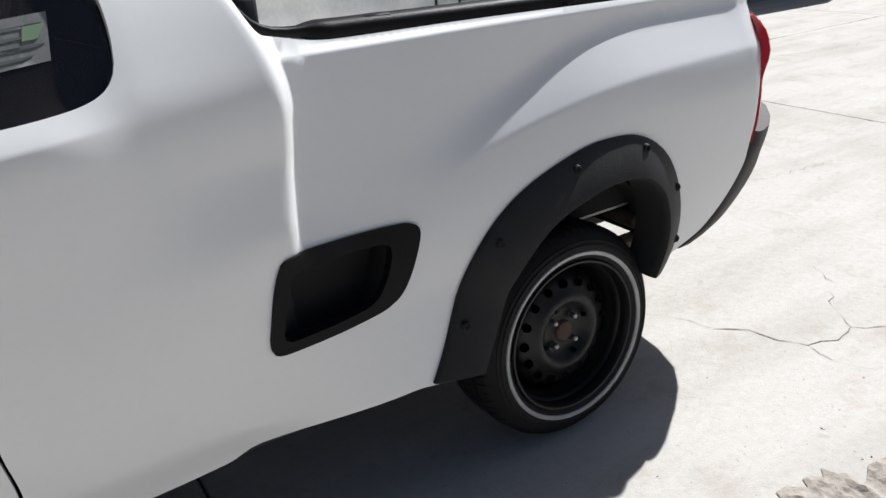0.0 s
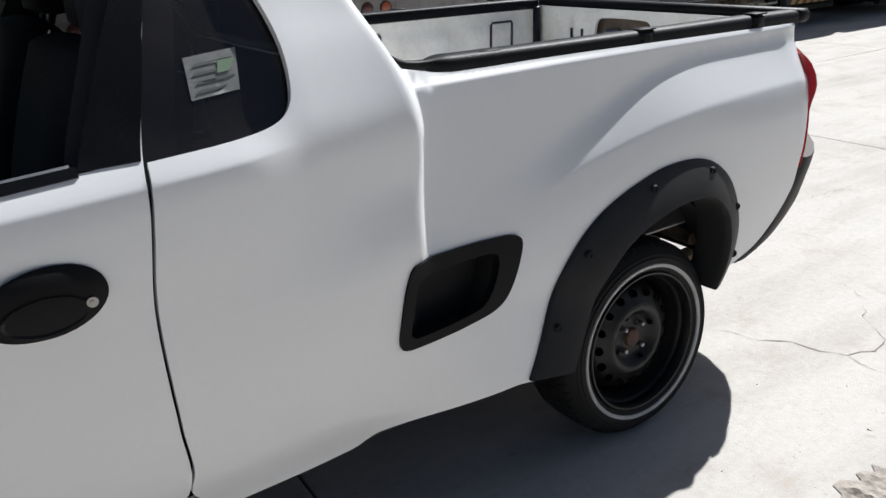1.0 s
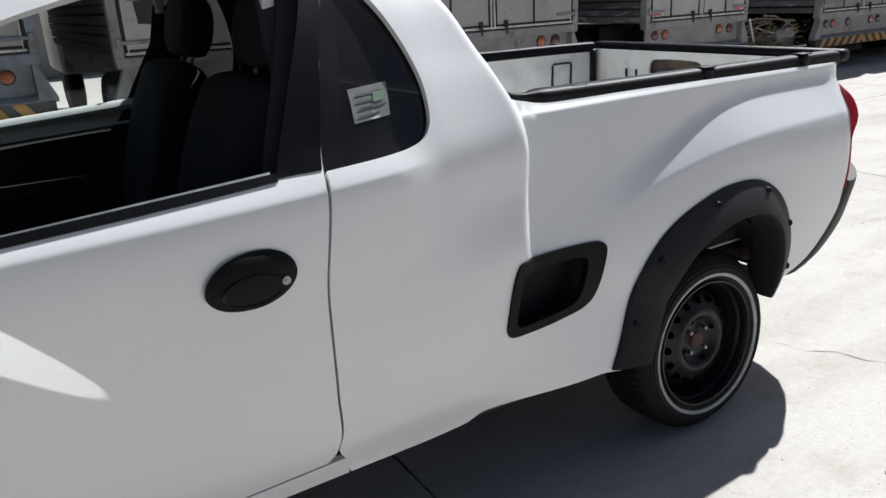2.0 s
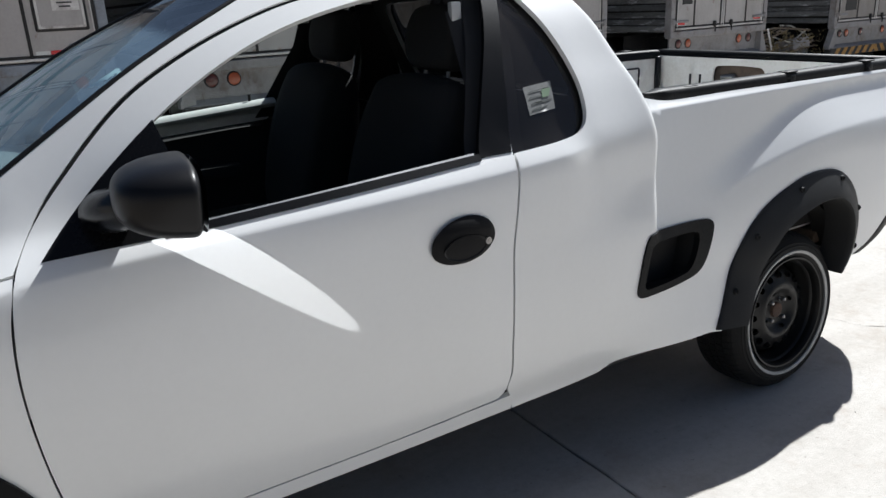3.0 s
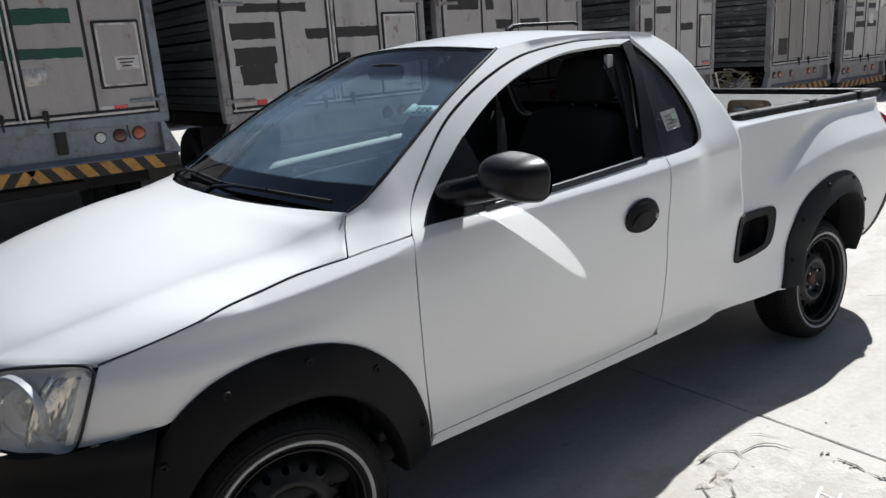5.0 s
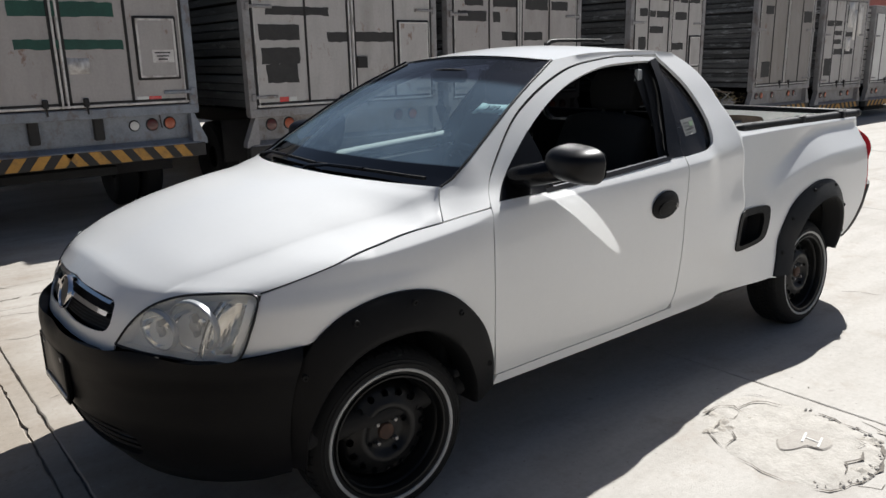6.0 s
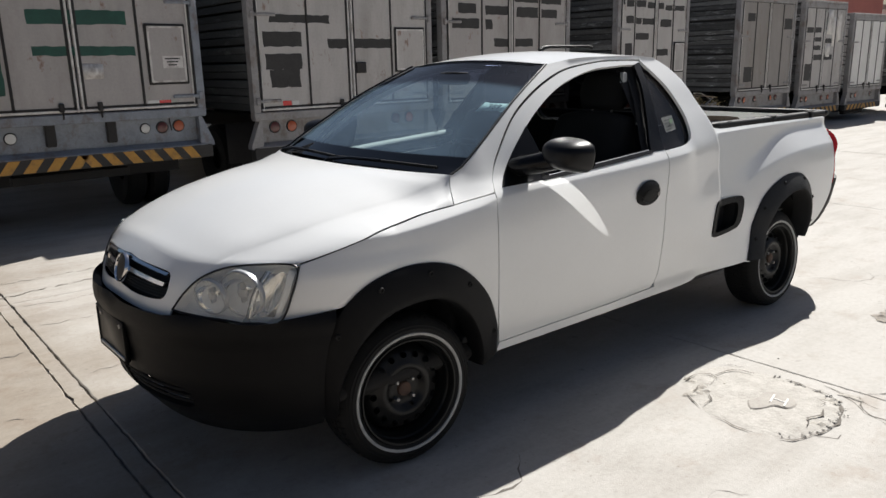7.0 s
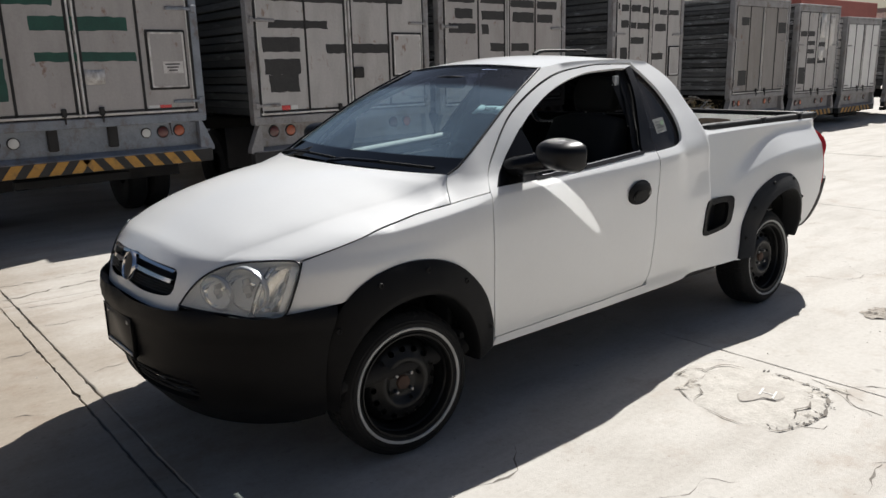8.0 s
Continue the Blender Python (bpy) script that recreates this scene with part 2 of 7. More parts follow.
def fill(outline, holes=(), step=0.04, along=()):
    """Triangles that fill an outline in the plane, with holes: points and faces, and how many of the points lie on the rims."""
    rings = [outline, *holes]
    pts, edges = [], []
    for ring in rings:
        o = len(pts)
        pts += [Vector(p[:2]) for p in ring]
        edges += [(o + i, o + (i + 1) % len(ring)) for i in range(len(ring))]
    rim = np.array([p[:] for p in pts])
    lo, hi = rim.min(0), rim.max(0)
    extra = [Vector(p[:2]) for p in along if inside(p, outline) and not any(inside(p, h) for h in holes) and ((rim - (p[0], p[1])) ** 2).sum(1).min() > 0.006 ** 2]
    fixed = np.array([p[:] for p in extra]) if extra else None
    row = 0
    y = lo[1] + step / 2
    while y < hi[1]:
        x = lo[0] + (step / 2 if row % 2 else step * 0.25)
        while x < hi[0]:
            if inside((x, y), outline) and not any(inside((x, y), h) for h in holes):
                if ((rim - (x, y)) ** 2).sum(1).min() > (0.55 * step) ** 2 and (fixed is None or ((fixed - (x, y)) ** 2).sum(1).min() > (0.5 * step) ** 2):
                    extra.append(Vector((x, y)))
            x += step
        y += step * 0.866
        row += 1
    vs, _, fs, *_ = delaunay_2d_cdt(pts + extra, edges, [], 0, 1e-6)
    keep = []
    for f in fs:
        c = sum((vs[i] for i in f), Vector((0, 0))) / len(f)
        if inside(c, outline) and not any(inside(c, h) for h in holes):
            keep.append(f)
    return vs, keep


def mirrored(bm):
    layer = bm.verts.layers.float_vector.get("way")
    for v in bm.verts:
        v.co.y = -v.co.y
        if layer:
            w = v[layer]
            v[layer] = (w.x, -w.y, w.z)
    bmesh.ops.reverse_faces(bm, faces=bm.faces)
    return bm


def shell(surface, outline, holes=(), step=0.04, lip=0.015, out=0.0, mirror=False, along=(), sleek=False):
    """A sheet-metal panel: an outline laid on a surface, its rims turned in by lip; sleek takes the shading from the surface itself."""
    vs, fs = fill(outline, holes, step, along)
    bm = bmesh.new()
    layer = bm.verts.layers.float_vector.new("way") if sleek else None
    lip_flag = bm.faces.layers.int.new("lip") if sleek else None
    made, ways = [], []
    for v in vs:
        p = Vector(surface(v[0], v[1]))
        a = Vector(surface(v[0] + 0.002, v[1])) - Vector(surface(v[0] - 0.002, v[1]))
        b = Vector(surface(v[0], v[1] + 0.002)) - Vector(surface(v[0], v[1] - 0.002))
        n = a.cross(b)
        n = n.normalized() if n.length > 1e-12 else Vector((-1, 0, 0))
        ways.append(n)
        made.append(bm.verts.new(p + n * out))
        if sleek:
            made[-1][layer] = n
    for f in fs:
        try:
            bm.faces.new([made[i] for i in f])
        except ValueError:
            pass
    bmesh.ops.delete(bm, geom=[v for v in bm.verts if not v.link_faces], context="VERTS")
    way = {made[i]: ways[i] for i in range(len(made)) if made[i].is_valid}
    # faces look outwards
    bm.normal_update()
    if sum(f.normal.dot(way[f.verts[0]]) for f in bm.faces) < 0:
        bmesh.ops.reverse_faces(bm, faces=bm.faces)
    if lip:
        rim = [e for e in bm.edges if len(e.link_faces) == 1]
        ext = bmesh.ops.extrude_edge_only(bm, edges=rim)["geom"]
        olds = {v for e in rim for v in e.verts}
        for e in rim:
            e.smooth = False
        newv = [v for v in ext if isinstance(v, bmesh.types.BMVert)]
        if sleek:
            for f in ext:
                if isinstance(f, bmesh.types.BMFace):
                    f[lip_flag] = 1
        old_list = list(olds)
        for v in newv:
            near = min((e.other_vert(v) for e in v.link_edges if e.other_vert(v) in olds), key=lambda o: (o.co - v.co).length)
            v.co = near.co - way[near] * lip
    if mirror:
        mirrored(bm)
    return bm


def patch(rim, bulge=0.05, step=0.06, ridge=(), power=1.0):
    """A sheet stretched over a closed line in space, and blown up by bulge in its middle along its own normal; ridge: points that it passes."""
    P = np.array([tuple(p) for p in rim])
    c = P.mean(0)
    _, _, ax = np.linalg.svd(P - c)
    u, v, n = ax
    if n[2] < 0:
        n = -n
    v = np.cross(n, u)
    flat = [Vector(((p - c) @ u, (p - c) @ v)) for p in P]
    Q = np.array([tuple(p) for p in ridge]).reshape(-1, 3)
    top = [Vector(((p - c) @ u, (p - c) @ v)) for p in Q]
    vs, fs = fill(flat, (), step, top)
    N = len(vs)
    fixed = np.zeros(N)
    known = np.zeros(N, bool)
    hs = (P - c) @ n
    for i, q in enumerate(vs):
        d = [(q - f).length for f in flat]
        k = int(np.argmin(d))
        if d[k] < 1e-5:
            fixed[i], known[i] = hs[k], True
    near = [set() for _ in range(N)]
    for f in fs:
        for a in range(len(f)):
            i, j = f[a], f[(a + 1) % len(f)]
            near[i].add(j)
            near[j].add(i)
    L = np.zeros((N, N))
    rhs, one = fixed.copy(), np.zeros(N)
    for i in range(N):
        if known[i] or not near[i]:
            L[i, i] = 1
        else:
            ws = [1 / max((vs[i] - vs[j]).length, 1e-4) for j in near[i]]
            L[i, i] = sum(ws)
            for w, j in zip(ws, near[i]):
                L[i, j] = -w
            rhs[i] = 0
            one[i] = sum((vs[i] - vs[j]).length for j in near[i])
    z, w = np.linalg.solve(L, rhs), np.linalg.solve(L, one)
    z += bulge * (w / max(w.max(), 1e-9)) ** power
    bm = bmesh.new()
    made = [bm.verts.new(tuple(c + q[0] * u + q[1] * v + h * n)) for q, h in zip(vs, z)]
    for f in fs:
        bm.faces.new([made[i] for i in f])
    bmesh.ops.delete(bm, geom=[q for q in bm.verts if not q.link_faces], context="VERTS")
    bm.normal_update()
    if sum(f.normal.dot(Vector(n)) for f in bm.faces) < 0:
        bmesh.ops.reverse_faces(bm, faces=bm.faces)
    return bm


def cubic(xs, ys, x):
    n = len(xs)
    x = min(max(x, xs[0]), xs[-1])
    i = 0
    while i < n - 2 and x > xs[i + 1]:
        i += 1

    def slope(k):
        lo, hi = max(k - 1, 0), min(k + 1, n - 1)
        return (ys[hi] - ys[lo]) / (xs[hi] - xs[lo])

    h = xs[i + 1] - xs[i]
    t = (x - xs[i]) / h
    return ((1 + 2 * t) * (1 - t) ** 2 * ys[i] + t * (1 - t) ** 2 * h * slope(i)
            + t * t * (3 - 2 * t) * ys[i + 1] + t * t * (t - 1) * h * slope(i + 1))


def smooth(a, b, x):
    t = min(max((x - a) / (b - a), 0.0), 1.0)
    return t * t * (3 - 2 * t)

# ---- the pickup: shape of its flank ----
ZL = (.20, .30, .345, .40, .50, .60, .70, .80, .88, .96, 1.03, 1.15, 1.30, 1.45)
CAB = ((-2.75, (0.660, 0.720, 0.735, 0.745, 0.760, 0.770, 0.776, 0.768, 0.745, 0.705, 0.650, 0.590, 0.510, 0.430)),
       (-2.45, (0.660, 0.725, 0.740, 0.752, 0.770, 0.785, 0.793, 0.788, 0.770, 0.737, 0.682, 0.618, 0.535, 0.455)),
       (-2.28, (0.660, 0.730, 0.742, 0.757, 0.780, 0.797, 0.805, 0.800, 0.785, 0.757, 0.708, 0.640, 0.553, 0.462)),
       (-1.65, (0.660, 0.735, 0.745, 0.765, 0.787, 0.803, 0.813, 0.812, 0.803, 0.784, 0.741, 0.675, 0.580, 0.470)),
       (-1.20, (0.660, 0.735, 0.745, 0.764, 0.785, 0.800, 0.807, 0.803, 0.794, 0.779, 0.743, 0.680, 0.590, 0.475)),
       (-0.60, (.66, .73, .74, .76, .775, .781, .781, .779, .777, .768, .746, .694, .606, .475)))
BED = ((-0.80, (.64, .70, .738, .757, .773, .779, .765, .742, .714, .687, .660, .61, .46, .30)),
       (-0.40, (.64, .70, .733, .752, .766, .771, .755, .730, .702, .674, .645, .600, .46, .30)),
       (0.10, (.64, .70, .733, .752, .765, .769, .766, .757, .743, .719, .694, .652, .46, .30)),
       (0.50, (.64, .70, .73, .75, .762, .768, .766, .756, .740, .713, .690, .650, .46, .30)),
       (0.90, (.62, .67, .69, .71, .725, .735, .738, .731, .716, .695, .680, .64, .46, .30)))
NOSE_X, TAIL_X = -2.75, 0.62


def table(rows, x, z):
    return cubic([r[0] for r in rows], [cubic(ZL, r[1], z) for r in rows], x)


def fold(d, soft=0.0014):
    """Zero before a pressed crease, rising straight after it."""
    return d if d > 20 * soft else soft * math.log1p(math.exp(d / soft)) if d > -20 * soft else 0.0


def band(z, at, tall=0.06):
    """A pressed band from a crease upwards that leans in more than the metal round it."""
    return tall * (0.7 * smooth(at - 0.36, at + 0.14, z) + 0.3 * smooth(at + 0.05, at + 0.45, z)) - (fold(z - at) - fold(z - at - tall, 0.012))


def belt_line(x):
    return cubic((-2.85, -2.64, -2.41, -2.28, -1.84, -1.47, -1.23, -1.0, -0.9), (.880, .898, .927, .950, .974, .988, .997, 1.010, 1.018), x)


def shoulder_line(x):
    return cubic((-0.40, -0.27, -0.08, 0.14, 0.37, 0.8), (.765, .815, .862, .898, .912, .918), x)


def ridge_line(z):
    """Where the cab's rear edge steps in to the bed."""
    return cubic((.55, .65, .725, .85, .96, 1.0, 1.07, 1.126, 1.178, 1.24, 1.32, 1.40, 1.46), (-.755, -.728, -.706, -.682, -.668, -.666, -.676, -.694, -.716, -.745, -.776, -.815, -.85), z)


def edge_drop(d, r=0.032):
    """How far a rounded edge has fallen at d past its start."""
    if d <= 0:
        return 0.0
    if d < 0.85 * r:
        return r - math.sqrt(r * r - d * d)
    return 0.473 * r + 1.61 * (d - 0.85 * r)


def bed_panel(x, z):
    """The steep upper part of the bed's side, which turns in under the rail."""
    xs = (-.80, -.66, -.40, -.27, .06, .28, .85)
    return cubic(xs, (.686, .682, .667, .660, .655, .652, .640), x) + cubic(xs, (.22, .22, .205, .19, .09, .07, .05), x) * (1.07 - z) - 0.014 * smooth(1.058, 1.080, z) - 0.5 * max(0.0, z - 1.08)


def half_width(x, z):
    b = belt_line(x)
    cab = table(CAB, x, z - (b - .957) * smooth(-2.35, -2.05, x) * smooth(.78, .90, z) * smooth(1.48, 1.05, z)) + (0.42 + 0.36 * smooth(-2.26, -2.40, x)) * smooth(-0.92, -1.06, x) * band(z, b)
    cab += 0.012 * smooth(.845, .785, z) * math.exp(-((x + 2.80) / .22) ** 2)
    cab -= 0.034 * smooth(-1.18, -.66, x) * smooth(.72, .92, z) * smooth(1.45, 1.2, z)
    if x < -0.95:
        return cab
    top = 0.11 + 0.07 * smooth(-0.35, 0.05, x)
    lift = z - shoulder_line(x)
    bed = table(BED, x, z) - 0.40 * smooth(-0.44, -0.08, x) * (fold(lift, 0.0025) - fold(lift - top, 0.01))
    d = (bed_panel(x, z) - bed) / 0.004
    bed += 0.004 * (math.log1p(math.exp(d)) if -30 < d < 30 else max(d, 0.0))
    plain = cab + (bed - cab) * smooth(-.92, -.42, x)
    cab -= edge_drop(x - ridge_line(z) + 0.026)
    soft = 0.0035
    d = (cab - bed) / soft
    stepped = bed + soft * (math.log1p(math.exp(d)) if d < 30 else d)
    return plain + (stepped - plain) * smooth(.66, .80, z)


def nose_front(z):
    return cubic((.20, .35, .50, .62, .70, .80, .90, 1.0), (-3.36, -3.435, -3.478, -3.480, -3.460, -3.405, -3.26, -3.0), z)


def side(s, z):
    """The left flank: s runs along it from the middle of the tail (1.52) to the middle of the nose (-4.0)."""
    if s > TAIL_X:
        a, n, x0 = min((s - TAIL_X) / 0.9, 1.0) * math.pi / 2, 3.0, TAIL_X
        end = cubic((.2, .45, .55, .64, .72, .85, .95, 1.1), (.64, .64, .644, .682, .775, .82, .845, .90), z)
    elif s < NOSE_X:
        a, n, x0 = min((NOSE_X - s) / 1.25, 1.0) * math.pi / 2, 2.3, NOSE_X
        end = nose_front(z)
    else:
        return Vector((s, -half_width(s, z), z))
    c, d = max(math.cos(a), 0.0), max(math.sin(a), 0.0)
    return Vector((x0 + (end - x0) * d ** (2 / n), -half_width(x0, z) * c ** (2 / n), z))


def off_side(out):
    """The flank's surface moved outwards."""
    def f(s, z):
        a, b = side(s + 0.004, z) - side(s - 0.004, z), side(s, z + 0.004) - side(s, z - 0.004)
        n = a.cross(b)
        return side(s, z) + out * (n.normalized() if n.length > 1e-12 else Vector((-1, 0, 0)))
    return f


pickup = thing("pickup_truck", "white single-cab pickup with black plastic arches parked on concrete", "pickup truck")
both = ((False, "left"), (True, "right"))

# outlines on the flank, in metres along it and up
DOOR_FRONT = [(-2.257, .359, 1), (-2.297, .558), (-2.313, .75), (-2.306, .875), (-2.283, .971), (-2.19, 1.09), (-1.995, 1.255), (-1.671, 1.39), (-1.374, 1.434), (-1.19, 1.438), (-1.05, 1.435, 1)]
DOOR_REAR = [(-1.13, 1.264), (-1.207, 1.033), (-1.219, .953), (-1.243, .792), (-1.24, .559), (-1.232, .451), (-1.242, .40), (-1.263, .376, 1)]
WINDOW = [(-2.232, .984, 1), (-2.0, .992), (-1.826, 1.002), (-1.553, 1.018), (-1.296, 1.032), (-1.216, 1.036, 1), (-1.145, 1.225), (-1.075, 1.405), (-1.10, 1.419), (-1.266, 1.416), (-1.443, 1.402), (-1.662, 1.352), (-1.832, 1.284), (-1.998, 1.186), (-2.13, 1.078)]
door_line = curve(DOOR_FRONT + DOOR_REAR + [(-1.573, .366), (-1.897, .364)], 0.025)
window_line = curve(WINDOW, 0.025)
FENDER = [(-2.262, .325, 1), (-2.301, .558), (-2.317, .75), (-2.311, .875), (-2.289, .966, 1), (-2.38, .957), (-2.478, .945, 1), (-2.626, .929), (-2.734, .911), (-2.84, .897), (-2.99, .867), (-3.163, .826, 1), (-3.161, .756), (-3.188, .655, 1), (-2.985, .675, 1), (-2.89, .70), (-2.823, .73), (-2.725, .745), (-2.588, .73), (-2.476, .68), (-2.38, .57), (-2.32, .45), (-2.29, .325, 1)]
PILLAR = [(-2.478, .9485, 1), (-2.38, .9605), (-2.288, .9705, 1), (-2.195, 1.095), (-2.0, 1.262), (-1.676, 1.397), (-1.376, 1.441), (-1.19, 1.4455), (-1.04, 1.4455, 1), (-1.04, 1.462, 1), (-1.3, 1.462), (-1.5, 1.456), (-1.70, 1.434, 1), (-1.80, 1.388), (-1.90, 1.341), (-2.02, 1.278), (-2.206, 1.164), (-2.318, 1.094), (-2.364, 1.066), (-2.425, 1.043, 1)]
QUARTER = [(-1.205, .322, 1), (-.895, .328), (-.83, .353), (-.506, .372), (-.43, .36, 1), (-.395, .42), (-.295, .57), (-.18, .66), (0.0, .715), (.16, .715), (.25, .65), (.295, .57), (.305, .45), (.29, .40, 1), (.37, .425), (.47, .465), (.57, .55), (.645, .66), (.71, .82), (.775, .94), (.85, 1.067, 1), (.227, 1.073), (-.178, 1.077), (-.523, 1.079), (-.58, 1.083), (-.630, 1.093), (-.665, 1.101), (-.686, 1.110), (-.701, 1.130), (-.722, 1.178), (-.750, 1.24), (-.787, 1.32), (-.845, 1.40), (-.915, 1.452, 1), (-1.036, 1.462, 1), (-1.036, 1.437, 1), (-1.0, 1.385), (-.957, 1.305), (-.925, 1.193), (-.931, 1.10), (-.958, 1.062), (-1.02, 1.044), (-1.201, 1.031, 1), (-1.213, .953), (-1.237, .792), (-1.234, .559), (-1.226, .451), (-1.236, .40), (-1.222, .374, 1)]
VENT = [(-.745, .722), (-.70, .732), (-.47, .722), (-.437, .705), (-.444, .672), (-.482, .606), (-.512, .578), (-.56, .563), (-.75, .548), (-.782, .555), (-.785, .59)]
LAMP = [(-3.64, .674, 1), (-3.605, .73), (-3.545, .787), (-3.46, .817), (-3.34, .828), (-3.21, .829), (-3.169, .814), (-3.168, .75), (-3.197, .652), (-3.29, .646), (-3.41, .659), (-3.52, .666)]
vent_line = curve(VENT, 0.015)
lamp_line = curve(LAMP, 0.02)

creases = [(-3.0 + 0.016 * k, belt_line(-3.0 + 0.016 * k) + h) for k in range(130) for h in (-0.014, -0.004, 0.0, 0.004, 0.014, 0.06, 0.075)]
creases += [(-0.46 + 0.016 * k, shoulder_line(-0.46 + 0.016 * k) + h) for k in range(80) for h in (-0.014, -0.006, 0.0, 0.006, 0.014)]
creases += [(ridge_line(z) + h, z) for z in [0.66 + 0.014 * k for k in range(54)] for h in (-0.046, -0.034, -0.022, -0.012, -0.004, 0.004, 0.014, 0.024, 0.034)]
creases += [(-0.60 + 0.02 * k, z) for k in range(70) for z in (1.052, 1.058, 1.063, 1.068, 1.073)]
for flip, where in both:
    part("fender", shell(side, curve(FENDER, 0.025), step=0.028, sleek=True, mirror=flip, along=creases), white_paint, pickup)
    part("cab_pillar", shell(side, curve(PILLAR, 0.025), sleek=True, mirror=flip), white_paint, pickup)
    part("quarter_panel", shell(side, curve(QUARTER, 0.02), [vent_line], step=0.028, sleek=True, mirror=flip, along=creases), white_paint, pickup)
    part("sill", shell(side, curve([(-2.262, .318, 1), (-1.7, .319), (-1.21, .322, 1), (-1.21, .371, 1), (-1.573, .361), (-1.897, .359), (-2.25, .354, 1)], 0.03), mirror=flip), white_paint, pickup)
    door = part("door", shell(side, door_line, [window_line], step=0.03, sleek=True, mirror=flip, along=creases), white_paint, pickup)
    part("window_pillar", shell(off_side(0.0025), curve([(-1.303, 1.033, 1), (-1.2095, 1.034, 1), (-1.170, 1.150), (-1.1315, 1.264), (-1.054, 1.430, 1), (-1.11, 1.419, 1), (-1.15, 1.33), (-1.23, 1.18)], 0.03), mirror=flip), trim_black, door, "black window pillar")
    part("belt_seal", shell(off_side(0.004), curve([(-2.03, .985, 1), (-1.553, 1.012), (-1.302, 1.027, 1), (-1.302, 1.040, 1), (-1.553, 1.026), (-2.03, .997, 1)], 0.03), lip=0.012, mirror=flip), trim_black, door, "black rubber seal under the window")
    part("window_channel", shell(off_side(-0.003), curve([(-2.0, 1.000, 1), (-1.553, 1.028), (-1.31, 1.042, 1), (-1.31, 1.046, 1), (-1.553, 1.032), (-2.0, 1.004, 1)], 0.03), lip=0.004, mirror=flip), channel_grey, door, "grey metal window channel")
    part("mirror_sail", shell(off_side(0.002), curve([(-2.240, .981, 1), (-1.985, .990, 1), (-1.975, 1.10), (-1.993, 1.192, 1), (-2.06, 1.142), (-2.135, 1.080)], 0.03), lip=0.03, mirror=flip), trim_black, door, "black triangular mirror mount")
    part("quarter_glass", shell(off_side(-0.022), curve([(-1.215, 1.020, 1), (-1.02, 1.030), (-.950, 1.048), (-.913, 1.09), (-.906, 1.193), (-.938, 1.312), (-.985, 1.398), (-1.022, 1.448, 1), (-1.05, 1.448, 1), (-1.145, 1.264)], 0.015), step=0.018, lip=0.0, mirror=flip), tinted_glass, pickup, "dark tinted side window glass")

for flip, where in both:
    edge = curve([(-.630, 1.095), (-.665, 1.101), (-.686, 1.110), (-.701, 1.130), (-.722, 1.178), (-.750, 1.24), (-.787, 1.32), (-.845, 1.40), (-.915, 1.452)], 0.02, closed=False)
    flange = bmesh.new()
    rows = []
    for p in edge:
        o = side(p.x, p.y)
        inner = min(-.40, o.y + .14)
        rows.append([flange.verts.new((o.x - 0.001 - 0.012 * (k > 0), o.y + (inner - o.y) * k / 2, o.z - 0.002)) for k in range(3)])
    for r0, r1 in zip(rows, rows[1:]):
        for k in range(2):
            flange.faces.new((r0[k], r1[k], r1[k + 1], r0[k + 1]))
    bmesh.ops.recalc_face_normals(flange, faces=flange.faces)
    part("pillar_return", mirrored(flange) if flip else flange, white_paint, pickup)

# ---- roof, bonnet, windscreen ----
roof_side = [side(s, z) for s, z in curve([(-1.70, 1.434, 1), (-1.5, 1.456), (-1.3, 1.462), (-1.04, 1.462), (-.915, 1.452, 1)], 0.06, closed=False)]
flipped = lambda pts: [Vector((p.x, -p.y, p.z)) for p in pts]
front_edge = [Vector((-1.70 - 0.035 * (1 - (k / 10) ** 2), 0.4545 * k / 10, 1.434 + 0.024 * (1 - (k / 10) ** 2))) for k in range(-9, 10)]
rear_y = abs(roof_side[-1].y)
rear_edge = [Vector((-.915 - 0.05 * (1 - (k / 10) ** 2), -rear_y * k / 10, 1.452 + 0.010 * (1 - (k / 10) ** 2))) for k in range(-9, 10)]
roof_rim = roof_side + rear_edge[::-1] + flipped(roof_side)[::-1] + front_edge[::-1]
part("roof", patch(roof_rim, 0.038, 0.07), white_paint, pickup)

GAP = [(-2.428, 1.043, 1), (-2.483, .948, 1), (-2.626, .934), (-2.734, .916), (-2.84, .902), (-2.99, .872), (-3.168, .832, 1)]
NOSE_TOP = [(-3.168, .832), (-3.21, .834), (-3.34, .834), (-3.47, .824), (-3.56, .81), (-3.70, .818), (-3.85, .83), (-4.0, .835)]
left_edge = [side(s, z) for s, z in curve(GAP, 0.05, closed=False)] + [side(s, z) for s, z in curve(NOSE_TOP, 0.05, closed=False)][1:]
cowl_y = abs(left_edge[0].y)
cowl_edge = [Vector((-2.428 - 0.155 * (1 - abs(k / 10) ** 2.4), cowl_y * k / 10, 1.043 + 0.012 * (1 - (k / 10) ** 2))) for k in range(-9, 10)]
def spaced(line, t):
    """The point at a share t of the length of a line."""
    d = [0.0]
    for p, q in zip(line, line[1:]):
        d.append(d[-1] + (q - p).length)
    want = t * d[-1]
    k = max(1, min(len(line) - 1, int(np.searchsorted(d, want))))
    return line[k - 1].lerp(line[k], (want - d[k - 1]) / max(d[k] - d[k - 1], 1e-9))


